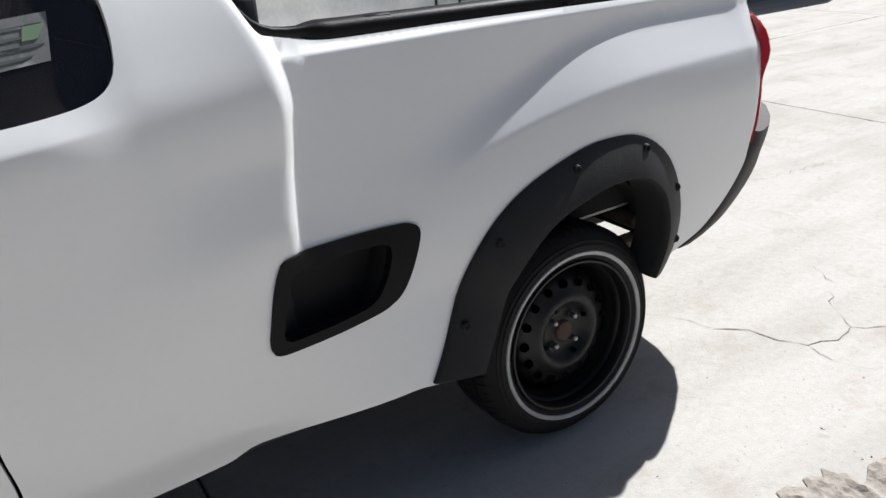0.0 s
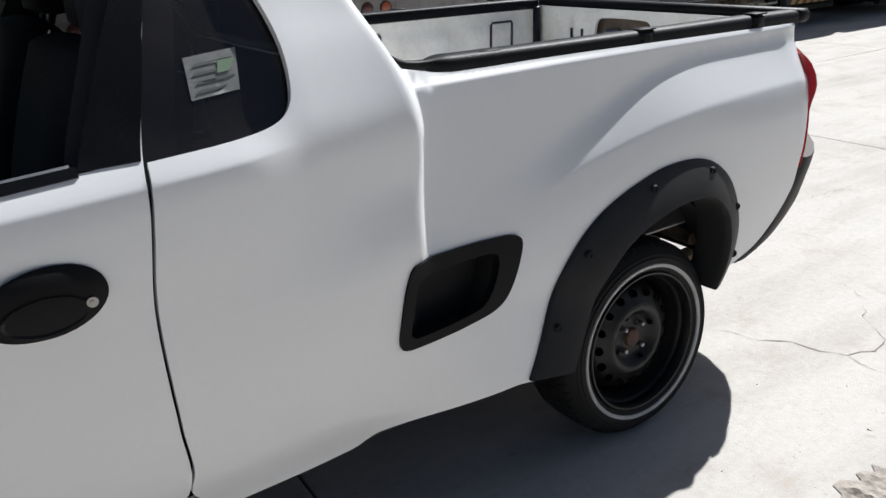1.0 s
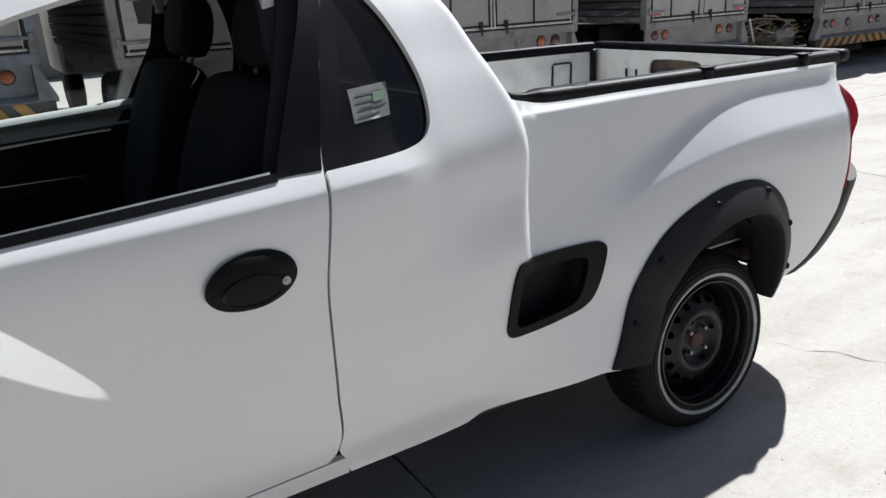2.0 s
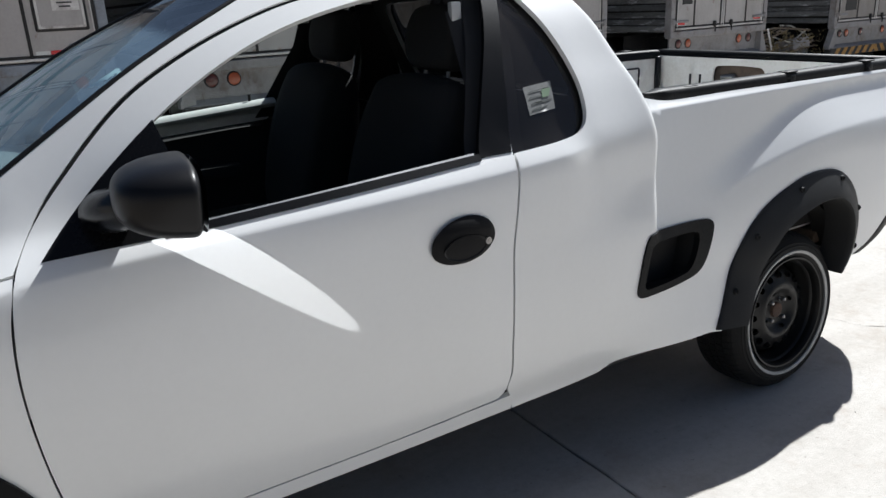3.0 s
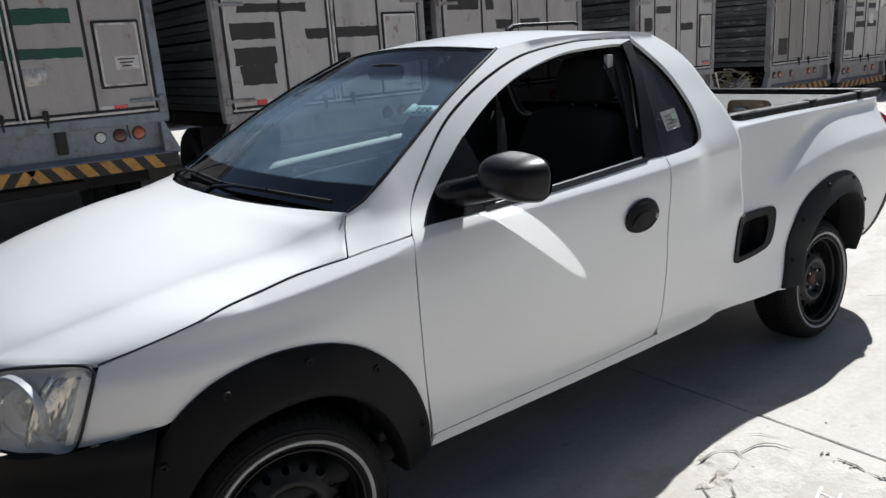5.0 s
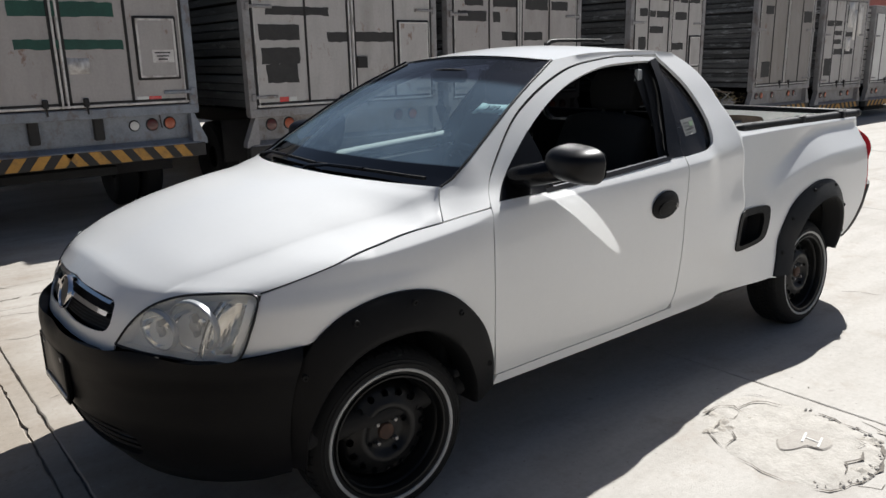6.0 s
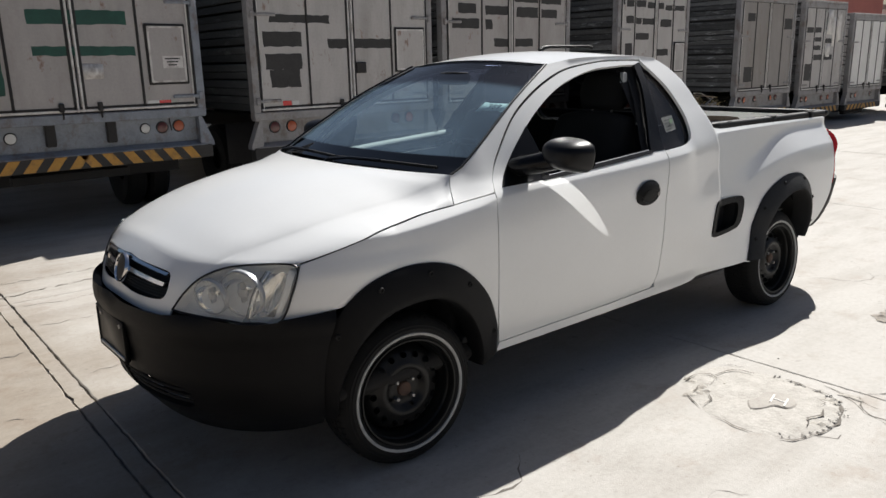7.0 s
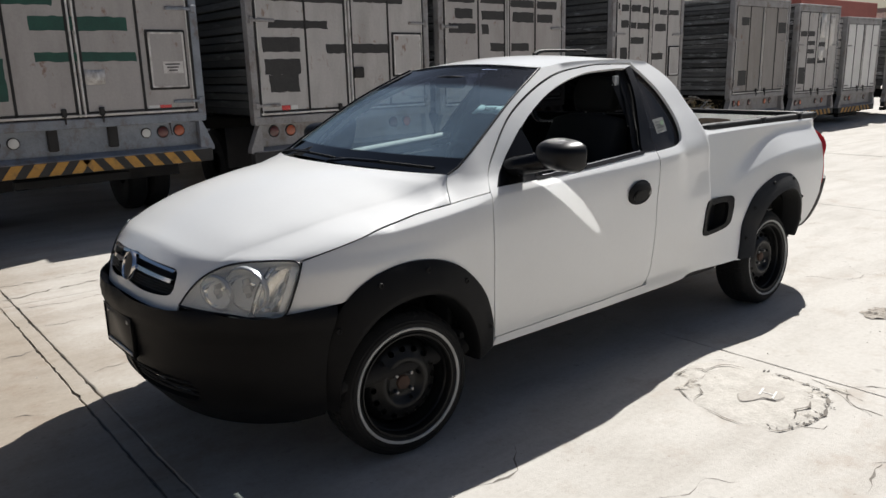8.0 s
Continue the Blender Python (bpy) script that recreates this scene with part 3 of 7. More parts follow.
# bonnet: lofted from the nose to the screen, with a crease from the lamp to the rear corner
CREASE = 0.88
gap_up = [side(s, z) for s, z in curve(GAP[1:], 0.02, closed=False)][::-1]
nose_line = [side(s, z) for s, z in curve(NOSE_TOP, 0.02, closed=False)]
fold_at = min(range(len(nose_line)), key=lambda k: abs(nose_line[k].y + .478))
corner = [side(s, z) for s, z in curve(GAP[:2], 0.02, closed=False)]


def bonnet_point(u, v):
    a, s = abs(v), 1 if v > 0 else -1
    if a > CREASE:
        t = (a - CREASE) / (1 - CREASE)
        front, back = spaced(nose_line[:fold_at + 1], 1 - t), spaced(corner, t)
        lift = 0.030 * (1 - t)
    else:
        t = a / CREASE
        front = spaced(nose_line[fold_at:], 1 - t)
        back = Vector((-2.428 - 0.155 * (1 - t ** 2.4), -cowl_y * t, 1.043 + 0.012 * (1 - t * t)))
        lift = 0.060 - 0.030 * t * t
    edge = spaced(gap_up, u) - nose_line[0].lerp(corner[-1], u)
    p = front.lerp(back, u) + edge * smooth(0.45, 1.0, a) + Vector((0, 0, lift * 4 * u * (1 - u)))
    return Vector((p.x, s * abs(p.y), p.z))


def bonnet_crown(u, v):
    """The loft with a round crown across its middle part."""
    p, top, rim_z = bonnet_point(u, v), bonnet_point(u, 0.0).z, bonnet_point(u, 1.0).z
    z = rim_z + (top - rim_z) * (1 - abs(v) ** 3)
    return Vector((p.x, p.y, p.z + (z - p.z) * smooth(0.0, 0.15, u) * smooth(1.0, 0.80, u)))


bonnet_bm = bmesh.new()
us = [0, .01, .025] + [.05 + .03 * k for k in range(30)] + [.96, .98, .99, 1.0]
vh = [0.0] + [0.06 * k for k in range(1, 14)] + [.815, .84, .858, .870, .88, .890, .902, .92, .945, .97, .99, 1.0]
vs_all = [-v for v in vh[:0:-1]] + vh
grid = [[bonnet_bm.verts.new(bonnet_crown(u, v)) for v in vs_all] for u in us]
for r0, r1 in zip(grid, grid[1:]):
    for k in range(len(vs_all) - 1):
        bonnet_bm.faces.new((r0[k], r0[k + 1], r1[k + 1], r1[k]))
inner_verts = [v for row in grid[1:-1] for v in row[1:-1]]
for _ in range(12):
    bmesh.ops.smooth_vert(bonnet_bm, verts=inner_verts, factor=0.5, use_axis_z=True)
bmesh.ops.recalc_face_normals(bonnet_bm, faces=bonnet_bm.faces)
if sum(f.normal.z for f in bonnet_bm.faces) < 0:
    bmesh.ops.reverse_faces(bonnet_bm, faces=bonnet_bm.faces)
rim_edges = [e for e in bonnet_bm.edges if len(e.link_faces) == 1]
turned = bmesh.ops.extrude_edge_only(bonnet_bm, edges=rim_edges)["geom"]
for e in rim_edges:
    e.smooth = False
for v in turned:
    if isinstance(v, bmesh.types.BMVert):
        v.co += Vector((0.004 if v.co.x < -2.8 else -0.002, -0.006 * v.co.y, -0.012))
bonnet = part("bonnet", bonnet_bm, white_paint, pickup)
for flip, where in both:
    # black rod in the shut line stands in for its shade
    seam = rod([off_side(-0.0005)(s, z - 0.0025) for s, z in curve(GAP[1:], 0.03, closed=False)], 0.0018, 6)
    part("bonnet_seam", mirrored(seam) if flip else seam, satin_black, pickup, "black strip laid in the gap beside the bonnet")
for flip, where in both:
    nose = curve([(-3.168, .832, 1), (-3.21, .834), (-3.34, .834), (-3.47, .824), (-3.56, .81), (-3.70, .818), (-3.85, .83), (-4.0, .835, 1), (-4.0, .800, 1), (-3.95, .796), (-3.73, .787), (-3.70, .775), (-3.693, .72), (-3.715, .698), (-3.87, .692), (-4.0, .702, 1), (-4.0, .655, 1), (-3.845, .650), (-3.70, .645), (-3.65, .655, 1), (-3.645, .675), (-3.61, .732), (-3.55, .79), (-3.463, .821), (-3.34, .8325), (-3.21, .8335)], 0.02)
    part("nose_panel", shell(side, nose, step=0.03, lip=0.006, mirror=flip), white_paint, pickup)

glass_side = [side(s, z) for s, z in curve([(-1.705, 1.432), (-1.80, 1.388), (-1.90, 1.341), (-2.02, 1.278), (-2.206, 1.164), (-2.318, 1.094), (-2.364, 1.063), (-2.42, 1.040)], 0.06, closed=False)]
base_y = abs(glass_side[-1].y)
base_edge = [Vector((-2.42 - 0.085 * (1 - abs(k / 10) ** 2.2), base_y * k / 10, 1.036)) for k in range(-9, 10)]
glass_rim = [p + Vector((0.002, 0, -0.004)) for p in glass_side + base_edge + flipped(glass_side)[::-1] + front_edge[::-1]]
screen_bm = patch(glass_rim, 0.02, 0.09)
screen_tree = BVHTree.FromBMesh(screen_bm)
screen = part("windscreen", screen_bm, windscreen_glass, pickup, "lightly tinted windscreen glass")
cowl_rim = cowl_edge + [p + Vector((0.0, 0, 0)) for p in base_edge[::-1]]
part("cowl_panel", patch([p - Vector((0, 0, 0.022)) for p in cowl_rim], 0.0, 0.05), black_plastic, pickup, "black plastic cowl below the windscreen")

# ---- the pickup: arches, bumpers, lamps ----
def laid(out):
    """The flank moved outwards by out(s, z)."""
    def f(s, z):
        a, b = side(s + 0.004, z) - side(s - 0.004, z), side(s, z + 0.004) - side(s, z - 0.004)
        n = a.cross(b)
        return side(s, z) + out(s, z) * (n.normalized() if n.length > 1e-12 else Vector((-1, 0, 0)))
    return f


def arch_flare(outer, inner, mirror):
    """A moulded strip round a wheel arch: it meets the body at outer and rolls in at inner."""
    steps = 64
    def even(pts):
        c = curve(pts, 0.006, closed=False)
        d = [0.0]
        for p, q in zip(c, c[1:]):
            d.append(d[-1] + (q - p).length)
        return [c[int(np.searchsorted(d, d[-1] * k / steps).clip(0, len(c) - 1))] for k in range(steps + 1)]
    oo, ii = even(outer), even(inner)
    across = ((0.0, 0.0), (0.0, 0.008), (0.06, 0.013), (0.25, 0.022), (0.5, 0.034), (0.8, 0.046), (0.95, 0.049), (1.0, 0.043), (1.03, 0.025), (1.05, -0.06))
    bm = bmesh.new()
    rings = []
    for o, i in zip(oo, ii):
        ring = []
        for t, h in across:
            p = o.lerp(i, t)
            n = (side(p.x + 0.004, p.y) - side(p.x - 0.004, p.y)).cross(side(p.x, p.y + 0.004) - side(p.x, p.y - 0.004)).normalized()
            n = Vector((n.x, n.y, 0)).normalized()
            ring.append(bm.verts.new(side(p.x, p.y) + n * h))
        rings.append(ring)
    for a, b in zip(rings, rings[1:]):
        for k in range(len(across) - 1):
            bm.faces.new((a[k], a[k + 1], b[k + 1], b[k]))
    bm.faces.new(rings[0][:-1])
    bm.faces.new(rings[-1][:-1][::-1])
    bmesh.ops.recalc_face_normals(bm, faces=bm.faces)
    sharpen(bm, 50)
    if mirror:
        mirrored(bm)
    return bm


R_OUT = [(-.463, .373), (-.425, .43), (-.322, .60), (-.197, .703), (-.012, .772), (.10, .785), (.20, .770), (.285, .705), (.336, .595), (.346, .49), (.320, .385)]
R_IN = [(-.352, .372), (-.318, .425), (-.245, .528), (-.135, .628), (0.0, .678), (.09, .691), (.168, .681), (.232, .624), (.258, .535), (.256, .465), (.236, .390)]
F_OUT = [(-2.268, .322), (-2.295, .45), (-2.363, .595), (-2.476, .708), (-2.588, .760), (-2.725, .778), (-2.823, .764), (-2.901, .733), (-2.971, .674), (-3.03, .57), (-3.075, .42), (-3.09, .27)]
F_IN = [(-2.375, .30), (-2.40, .40), (-2.455, .51), (-2.53, .59), (-2.62, .638), (-2.72, .65), (-2.80, .635), (-2.86, .60), (-2.925, .53), (-2.97, .45), (-3.0, .37), (-3.01, .27)]
for flip, where in both:
    for outer, inner, bolts in ((R_OUT, R_IN, (.10, .26, .47, .66, .80, .93)), (F_OUT, F_IN, (.10, .30, .46, .60, .76))):
        flare = part("arch_flare", arch_flare(outer, inner, flip), flare_plastic if outer is R_OUT else black_plastic, pickup, "black plastic wheel arch flare with bolt heads")
        line_o, line_i = curve(outer, 0.01, closed=False), curve(inner, 0.01, closed=False)
        for t in bolts:
            p = line_o[int(t * (len(line_o) - 1))].lerp(line_i[int(t * (len(line_i) - 1))], 0.27)
            n = (side(p.x + 0.004, p.y) - side(p.x - 0.004, p.y)).cross(side(p.x, p.y + 0.004) - side(p.x, p.y - 0.004)).normalized()
            n = Vector((n.x, n.y, n.z * 0.3)).normalized()
            bolt = spin([(0.0, -0.001), (0.005, -0.001), (0.006, 0.003), (0.0085, 0.0035), (0.0105, 0.001), (0.0115, -0.005)], 14)
            turn = Vector((0, 1, 0)).rotation_difference(n).to_matrix().to_4x4()
            bmesh.ops.transform(bolt, matrix=Matrix.Translation(side(p.x, p.y) + n * 0.025) @ turn, verts=bolt.verts)
            if flip:
                mirrored(bolt)
            part("bolt_head", bolt, rubber, flare, "small black bolt head")
    # inner wheel housing
    for x0 in (-2.70, 0.0):
        housing = bmesh.new()
        rows = []
        for k in range(25):
            a = math.pi * (0.03 + 0.94 * k / 24)
            rows.append([housing.verts.new((x0 + 0.40 * math.cos(a), y, max(0.30 + 0.40 * math.sin(a), 0.22))) for y in ((-.70, -.60, -.50) if x0 < -1 else (-.69, -.60))])
        for a, b in zip(rows, rows[1:]):
            for k in range(len(a) - 1):
                housing.faces.new((a[k], b[k], b[k + 1], a[k + 1]))
        if x0 < -1:
            housing.faces.new([r[-1] for r in rows])
        if flip:
            mirrored(housing)
        part("wheel_housing", housing, under_dark, pickup)

# bumper
def bumper_out(s, z):
    return 0.004 + 0.030 * smooth(.680, .655, z) - 0.012 * smooth(.600, .580, z) + 0.010 * smooth(.48, .45, z) - 0.02 * smooth(.33, .22, z)


BUMPER = [(-3.0, .674, 1), (-3.146, .665), (-3.294, .653), (-3.42, .660), (-3.53, .668), (-3.70, .656), (-3.87, .658), (-4.0, .665, 1), (-4.0, .23, 1), (-3.6, .215), (-3.2, .225), (-3.06, .25, 1), (-3.05, .42), (-3.02, .57)]
SLOT = [(-3.99, .42, 1), (-3.70, .42), (-3.60, .405), (-3.58, .37), (-3.60, .335), (-3.70, .325), (-3.99, .325, 1)]
for flip, where in both:
    part("bumper_half", shell(laid(bumper_out), curve(BUMPER, 0.025), [curve(SLOT, 0.025)], step=0.03, lip=0.03, mirror=flip), black_plastic, pickup, "black plastic front bumper")
    part("bumper_slot", shell(off_side(-0.022), curve([(-4.0, .45, 1), (-3.70, .45), (-3.57, .43), (-3.545, .37), (-3.57, .305), (-3.70, .295), (-4.0, .295, 1)], 0.04), step=0.05, lip=0, mirror=flip), under_dark, pickup)
    for z in (.350, .372, .395):
        bar = rod([laid(bumper_out)(-3.59 - 0.041 * k, z) - Vector((-0.012, 0, 0)) for k in range(11)], 0.006, 6)
        part("bumper_slat", mirrored(bar) if flip else bar, black_plastic, pickup)
    # grille
    part("grille_backing", shell(off_side(-0.035), curve([(-4.0, .81, 1), (-3.72, .795), (-3.69, .78), (-3.68, .72), (-3.70, .69), (-4.0, .69, 1)], 0.04), step=0.05, lip=0, mirror=flip), under_dark, pickup)
    for z0, z1 in ((.776, .790), (.742, .760)):
        part("grille_chrome_bar", shell(laid(lambda s, z: 0.002), curve([(-4.0, z0 + .010, 1), (-3.85, z0 + .005), (-3.72, z0 - .003, 1), (-3.715, z1 - .008, 1), (-3.85, z1 + .0), (-4.0, z1 + .007, 1)], 0.03), step=0.03, lip=0.02, mirror=flip), chrome, pickup, "chrome grille bar")
    for z in (.704, .713, .722, .731):
        bar = rod([off_side(-0.012)(-3.71 - 0.029 * k, z + 0.0005 * k) for k in range(11)], 0.0028, 6)
        part("grille_slat", mirrored(bar) if flip else bar, satin_black, pickup)
    # headlamp
    lamp = part("headlamp_housing", shell(off_side(-0.05), lamp_line, step=0.03, lip=-0.048, mirror=flip), lamp_silver, pickup, "silvery headlamp with a clear lens")
    part("headlamp_lens", shell(off_side(0.003), curve([(p[0], p[1]) for p in LAMP], 0.02), step=0.03, lip=0.012, mirror=flip, sleek=True), lamp_glass, lamp, "clear headlamp lens")
    rim = rod([off_side(0.004)(p.x, p.y) for p in lamp_line] + [off_side(0.004)(lamp_line[0].x, lamp_line[0].y)], 0.0035, 6, caps=False)
    part("lamp_seal", mirrored(rim) if flip else rim, satin_black, lamp, "black rubber seal")
    for s, z, r, wide in ((-3.505, .728, .056, 1.25), (-3.375, .742, .074, 1.1)):
        prof = [(r, 0.004), (r * 0.97, -0.004), (r * 0.88, -0.016), (r * 0.72, -0.028), (r * 0.5, -0.038), (r * 0.27, -0.044), (r * 0.2, -0.044), (r * 0.18, -0.02), (r * 0.15, -0.016), (0.0, -0.015)]
        bowl = spin(prof, 14)
        bmesh.ops.scale(bowl, vec=(wide, 1, 1), verts=bowl.verts)
        n = (side(s + 0.01, z) - side(s - 0.01, z)).cross(side(s, z + 0.01) - side(s, z - 0.01)).normalized()
        n = (n + Vector((-0.7, 0, -0.35))).normalized()
        bmesh.ops.transform(bowl, matrix=Matrix.Translation(off_side(-0.024)(s, z)) @ Vector((0, 1, 0)).rotation_difference(n).to_matrix().to_4x4(), verts=bowl.verts)
        part("reflector", mirrored(bowl) if flip else bowl, reflector_silver, lamp, "bright reflector bowl")
        around = Matrix.Translation(off_side(-0.024)(s, z)) @ Vector((0, 1, 0)).rotation_difference(n).to_matrix().to_4x4()
        shield = box((r * .5, .012, r * .34), (0, -.006, 0), .004, 2)
        box((r * .16, .03, r * .9), (r * .1, -.016, 0), .003, into=shield)
        rim_ring = spin([(r * 1.0, .004), (r * 1.05, .008), (r * 1.10, .004), (r * 1.10, -.010)], 32)
        bmesh.ops.scale(rim_ring, vec=(wide, 1, 1), verts=rim_ring.verts)
        for piece, name, mat in ((shield, "bulb_shield", lamp_bezel), (rim_ring, "bowl_rim", lamp_bezel)):
            bmesh.ops.transform(piece, matrix=around, verts=piece.verts)
            part(name, mirrored(piece) if flip else piece, mat, lamp)
    trough = shell(laid(lambda s, z: -0.012 - 0.032 * max(0.0, 1 - ((s + 3.255 - 0.25 * (z - .74)) / .047) ** 2 - ((z - .738) / .078) ** 2) ** 0.5),
                   [Vector((-3.255 + 0.25 * .076 * math.sin(a) + .046 * math.cos(a), .738 + .076 * math.sin(a))) for a in [2 * math.pi * k / 32 for k in range(32)]], step=0.014, lip=0.02, mirror=flip)
    part("side_reflector", trough, reflector_silver, lamp, "tall turn signal reflector", smooth=False)
    # white strip put in for the lens edge catching the sky
    part("lens_edge_shine", shell(off_side(-0.006), curve([(-3.222, .660, 1), (-3.203, .660, 1), (-3.178, .75), (-3.178, .806, 1), (-3.206, .818, 1), (-3.204, .75)], 0.02), step=0.02, lip=0.03, mirror=flip), lamp_white, lamp, "white band painted as the shine of the lens edge")
    for ds, r, mat in ((0.0, 0.0045, reflector_silver), (-0.011, 0.003, satin_black)):
        arc = rod([off_side(-0.010)(-3.318 + ds - 0.010 * math.sin(3.0 * k / 12) + 0.030 * k / 12, .657 + .158 * k / 12) for k in range(13)], r, 6)
        part("lamp_divider", mirrored(arc) if flip else arc, mat, lamp)

# emblem and number plate holder
for name, prof, mat in (("round_emblem", [(0.0, -0.006), (0.024, -0.007), (0.045, -0.005), (0.049, 0.0)], satin_black), ("emblem_ring", [(0.0475, -0.004), (0.049, -0.010), (0.0525, -0.011), (0.055, -0.007), (0.056, 0.002)], chrome)):
    badge = spin(prof, 40, axis="x")
    bmesh.ops.transform(badge, matrix=pose(-3.440, 0, .750, 0, 18, 0), verts=badge.verts)
    part(name, badge, mat, pickup, "plain round emblem with a thin chrome ring")
plate = box((0.016, 0.30, 0.15), (-3.500, 0, .512), 0.006)
part("plate_holder", plate, gloss_black, pickup, "empty black number plate holder")
part("plate_foot", box((.008, .27, .014), (-3.5105, 0, .449), 0.003), lamp_bezel, pickup, "pale lower edge of the plate holder")
for y in (-.11, .11):
    dot = spin([(0, -.004), (.007, -.003), (.009, .001)], 12, axis="x")
    bmesh.ops.translate(dot, vec=(-3.508, y, .566), verts=dot.verts)
    part("plate_screw", dot, nut_steel, pickup)
rim_bm = bmesh.new()
for size, at in (((0.010, 0.315, 0.010), (0, 0, .077)), ((0.010, 0.315, 0.010), (0, 0, -.077)), ((0.010, 0.010, 0.144), (0, .1525, 0)), ((0.010, 0.010, 0.144), (0, -.1525, 0))):
    box(size, (-3.507 + at[0], at[1], .512 + at[2]), 0.003, into=rim_bm)
part("plate_rim", rim_bm, black_plastic, pickup)

# ---- tail ----
TAIL_LAMP = [(.775, .985, 1), (.90, .99, 1), (.93, .90), (.92, .78), (.86, .665, 1), (.69, .665, 1), (.73, .80), (.755, .92)]
for flip, where in both:
    part("tail_lamp", shell(laid(lambda s, z: 0.003 + 0.022 * smooth(.82, .90, z) * smooth(1.0, .94, z)), curve(TAIL_LAMP, 0.025), step=0.025, lip=0.03, mirror=flip), red_lens, pickup, "red tail lamp")
    part("tail_corner", shell(side, curve([(.856, 1.067, 1), (.815, .995, 1), (.95, 1.0, 1), (.95, 1.075, 1)], 0.03), step=0.03, mirror=flip), white_paint, pickup)
    part("tailgate_half", shell(side, curve([(.955, 1.075, 1), (1.52, 1.08, 1), (1.52, .60, 1), (.93, .60, 1), (.93, .75)], 0.04), step=0.06, lip=0.03, mirror=flip), white_paint, pickup)
    # bumper that wraps round the tail and stands out behind the tailgate
    rear = bmesh.new()
    rows = []
    plan = ((-.006, .014), (.004, -.002), (.03, .000), (.085, .022), (.15, .065), (.215, .125), (.265, .195), (.30, .30), (.32, .44), (.33, .725))
    for p in curve([(.662, .690), (.655, .672), (.640, .645), (.57, .548), (.47, .462), (.37, .422)], 0.02, closed=False):
        o = side(min(p.x, .615), p.y)
        reach = (.665 + .31 * (1 - 0.35 * smooth(.56, .42, p.y)) - p.x) / .31
        rows.append([rear.verts.new((p.x + u * (reach if u > .01 else 1), min(o.y + v, 0.0) if v < .7 else 0.0, p.y + .02 * smooth(.05, .3, u) * smooth(.6, .66, p.y))) for u, v in plan])
    for r0, r1 in zip(rows, rows[1:]):
        for k in range(len(plan) - 1):
            rear.faces.new((r0[k], r0[k + 1], r1[k + 1], r1[k]))
    top = [rear.verts.new((v.co.x, v.co.y, v.co.z)) for v in rows[0][1:]] + [rear.verts.new((.70, 0, .70)), rear.verts.new((.66, -.66, .695))]
    rear.faces.new(top)
    low = [rear.verts.new((v.co.x, v.co.y, v.co.z)) for v in rows[-1][1:]] + [rear.verts.new((.35, 0, .43)), rear.verts.new((.35, -.66, .43))]
    rear.faces.new(low[::-1])
    bmesh.ops.recalc_face_normals(rear, faces=rear.faces)
    part("rear_bumper_half", mirrored(rear) if flip else rear, bumper_grey, pickup, "sun-faded grey plastic rear bumper")

# ---- wheels ----
def hole_ring(radius, count, r, turn=0.0):
    return [[Vector((radius * math.cos(a) + r * math.cos(b), radius * math.sin(a) + r * math.sin(b))) for b in [2 * math.pi * j / 8 for j in range(8)]] for a in [turn + 2 * math.pi * k / count for k in range(count)]]


def disc_height(r):
    return cubic((0.0, .030, .034, .058, .070, .084, .094, .106, .122, .146, .160, .170, .180), (.046, .046, .049, .050, .044, .028, .022, .027, .036, .046, .060, .090, .100), r)


def tall_wall(bm):
    """Draws the rim in and the tyre's wall out, keeping the tyre's size."""
    for v in bm.verts:
        r = math.hypot(v.co.x, v.co.z)
        if r > 1e-6:
            k = 0.965 if r < .235 else (.2268 + (r - .235) * 1.1592) / r
            v.co.x, v.co.z = v.co.x * k, v.co.z * k
    return bm


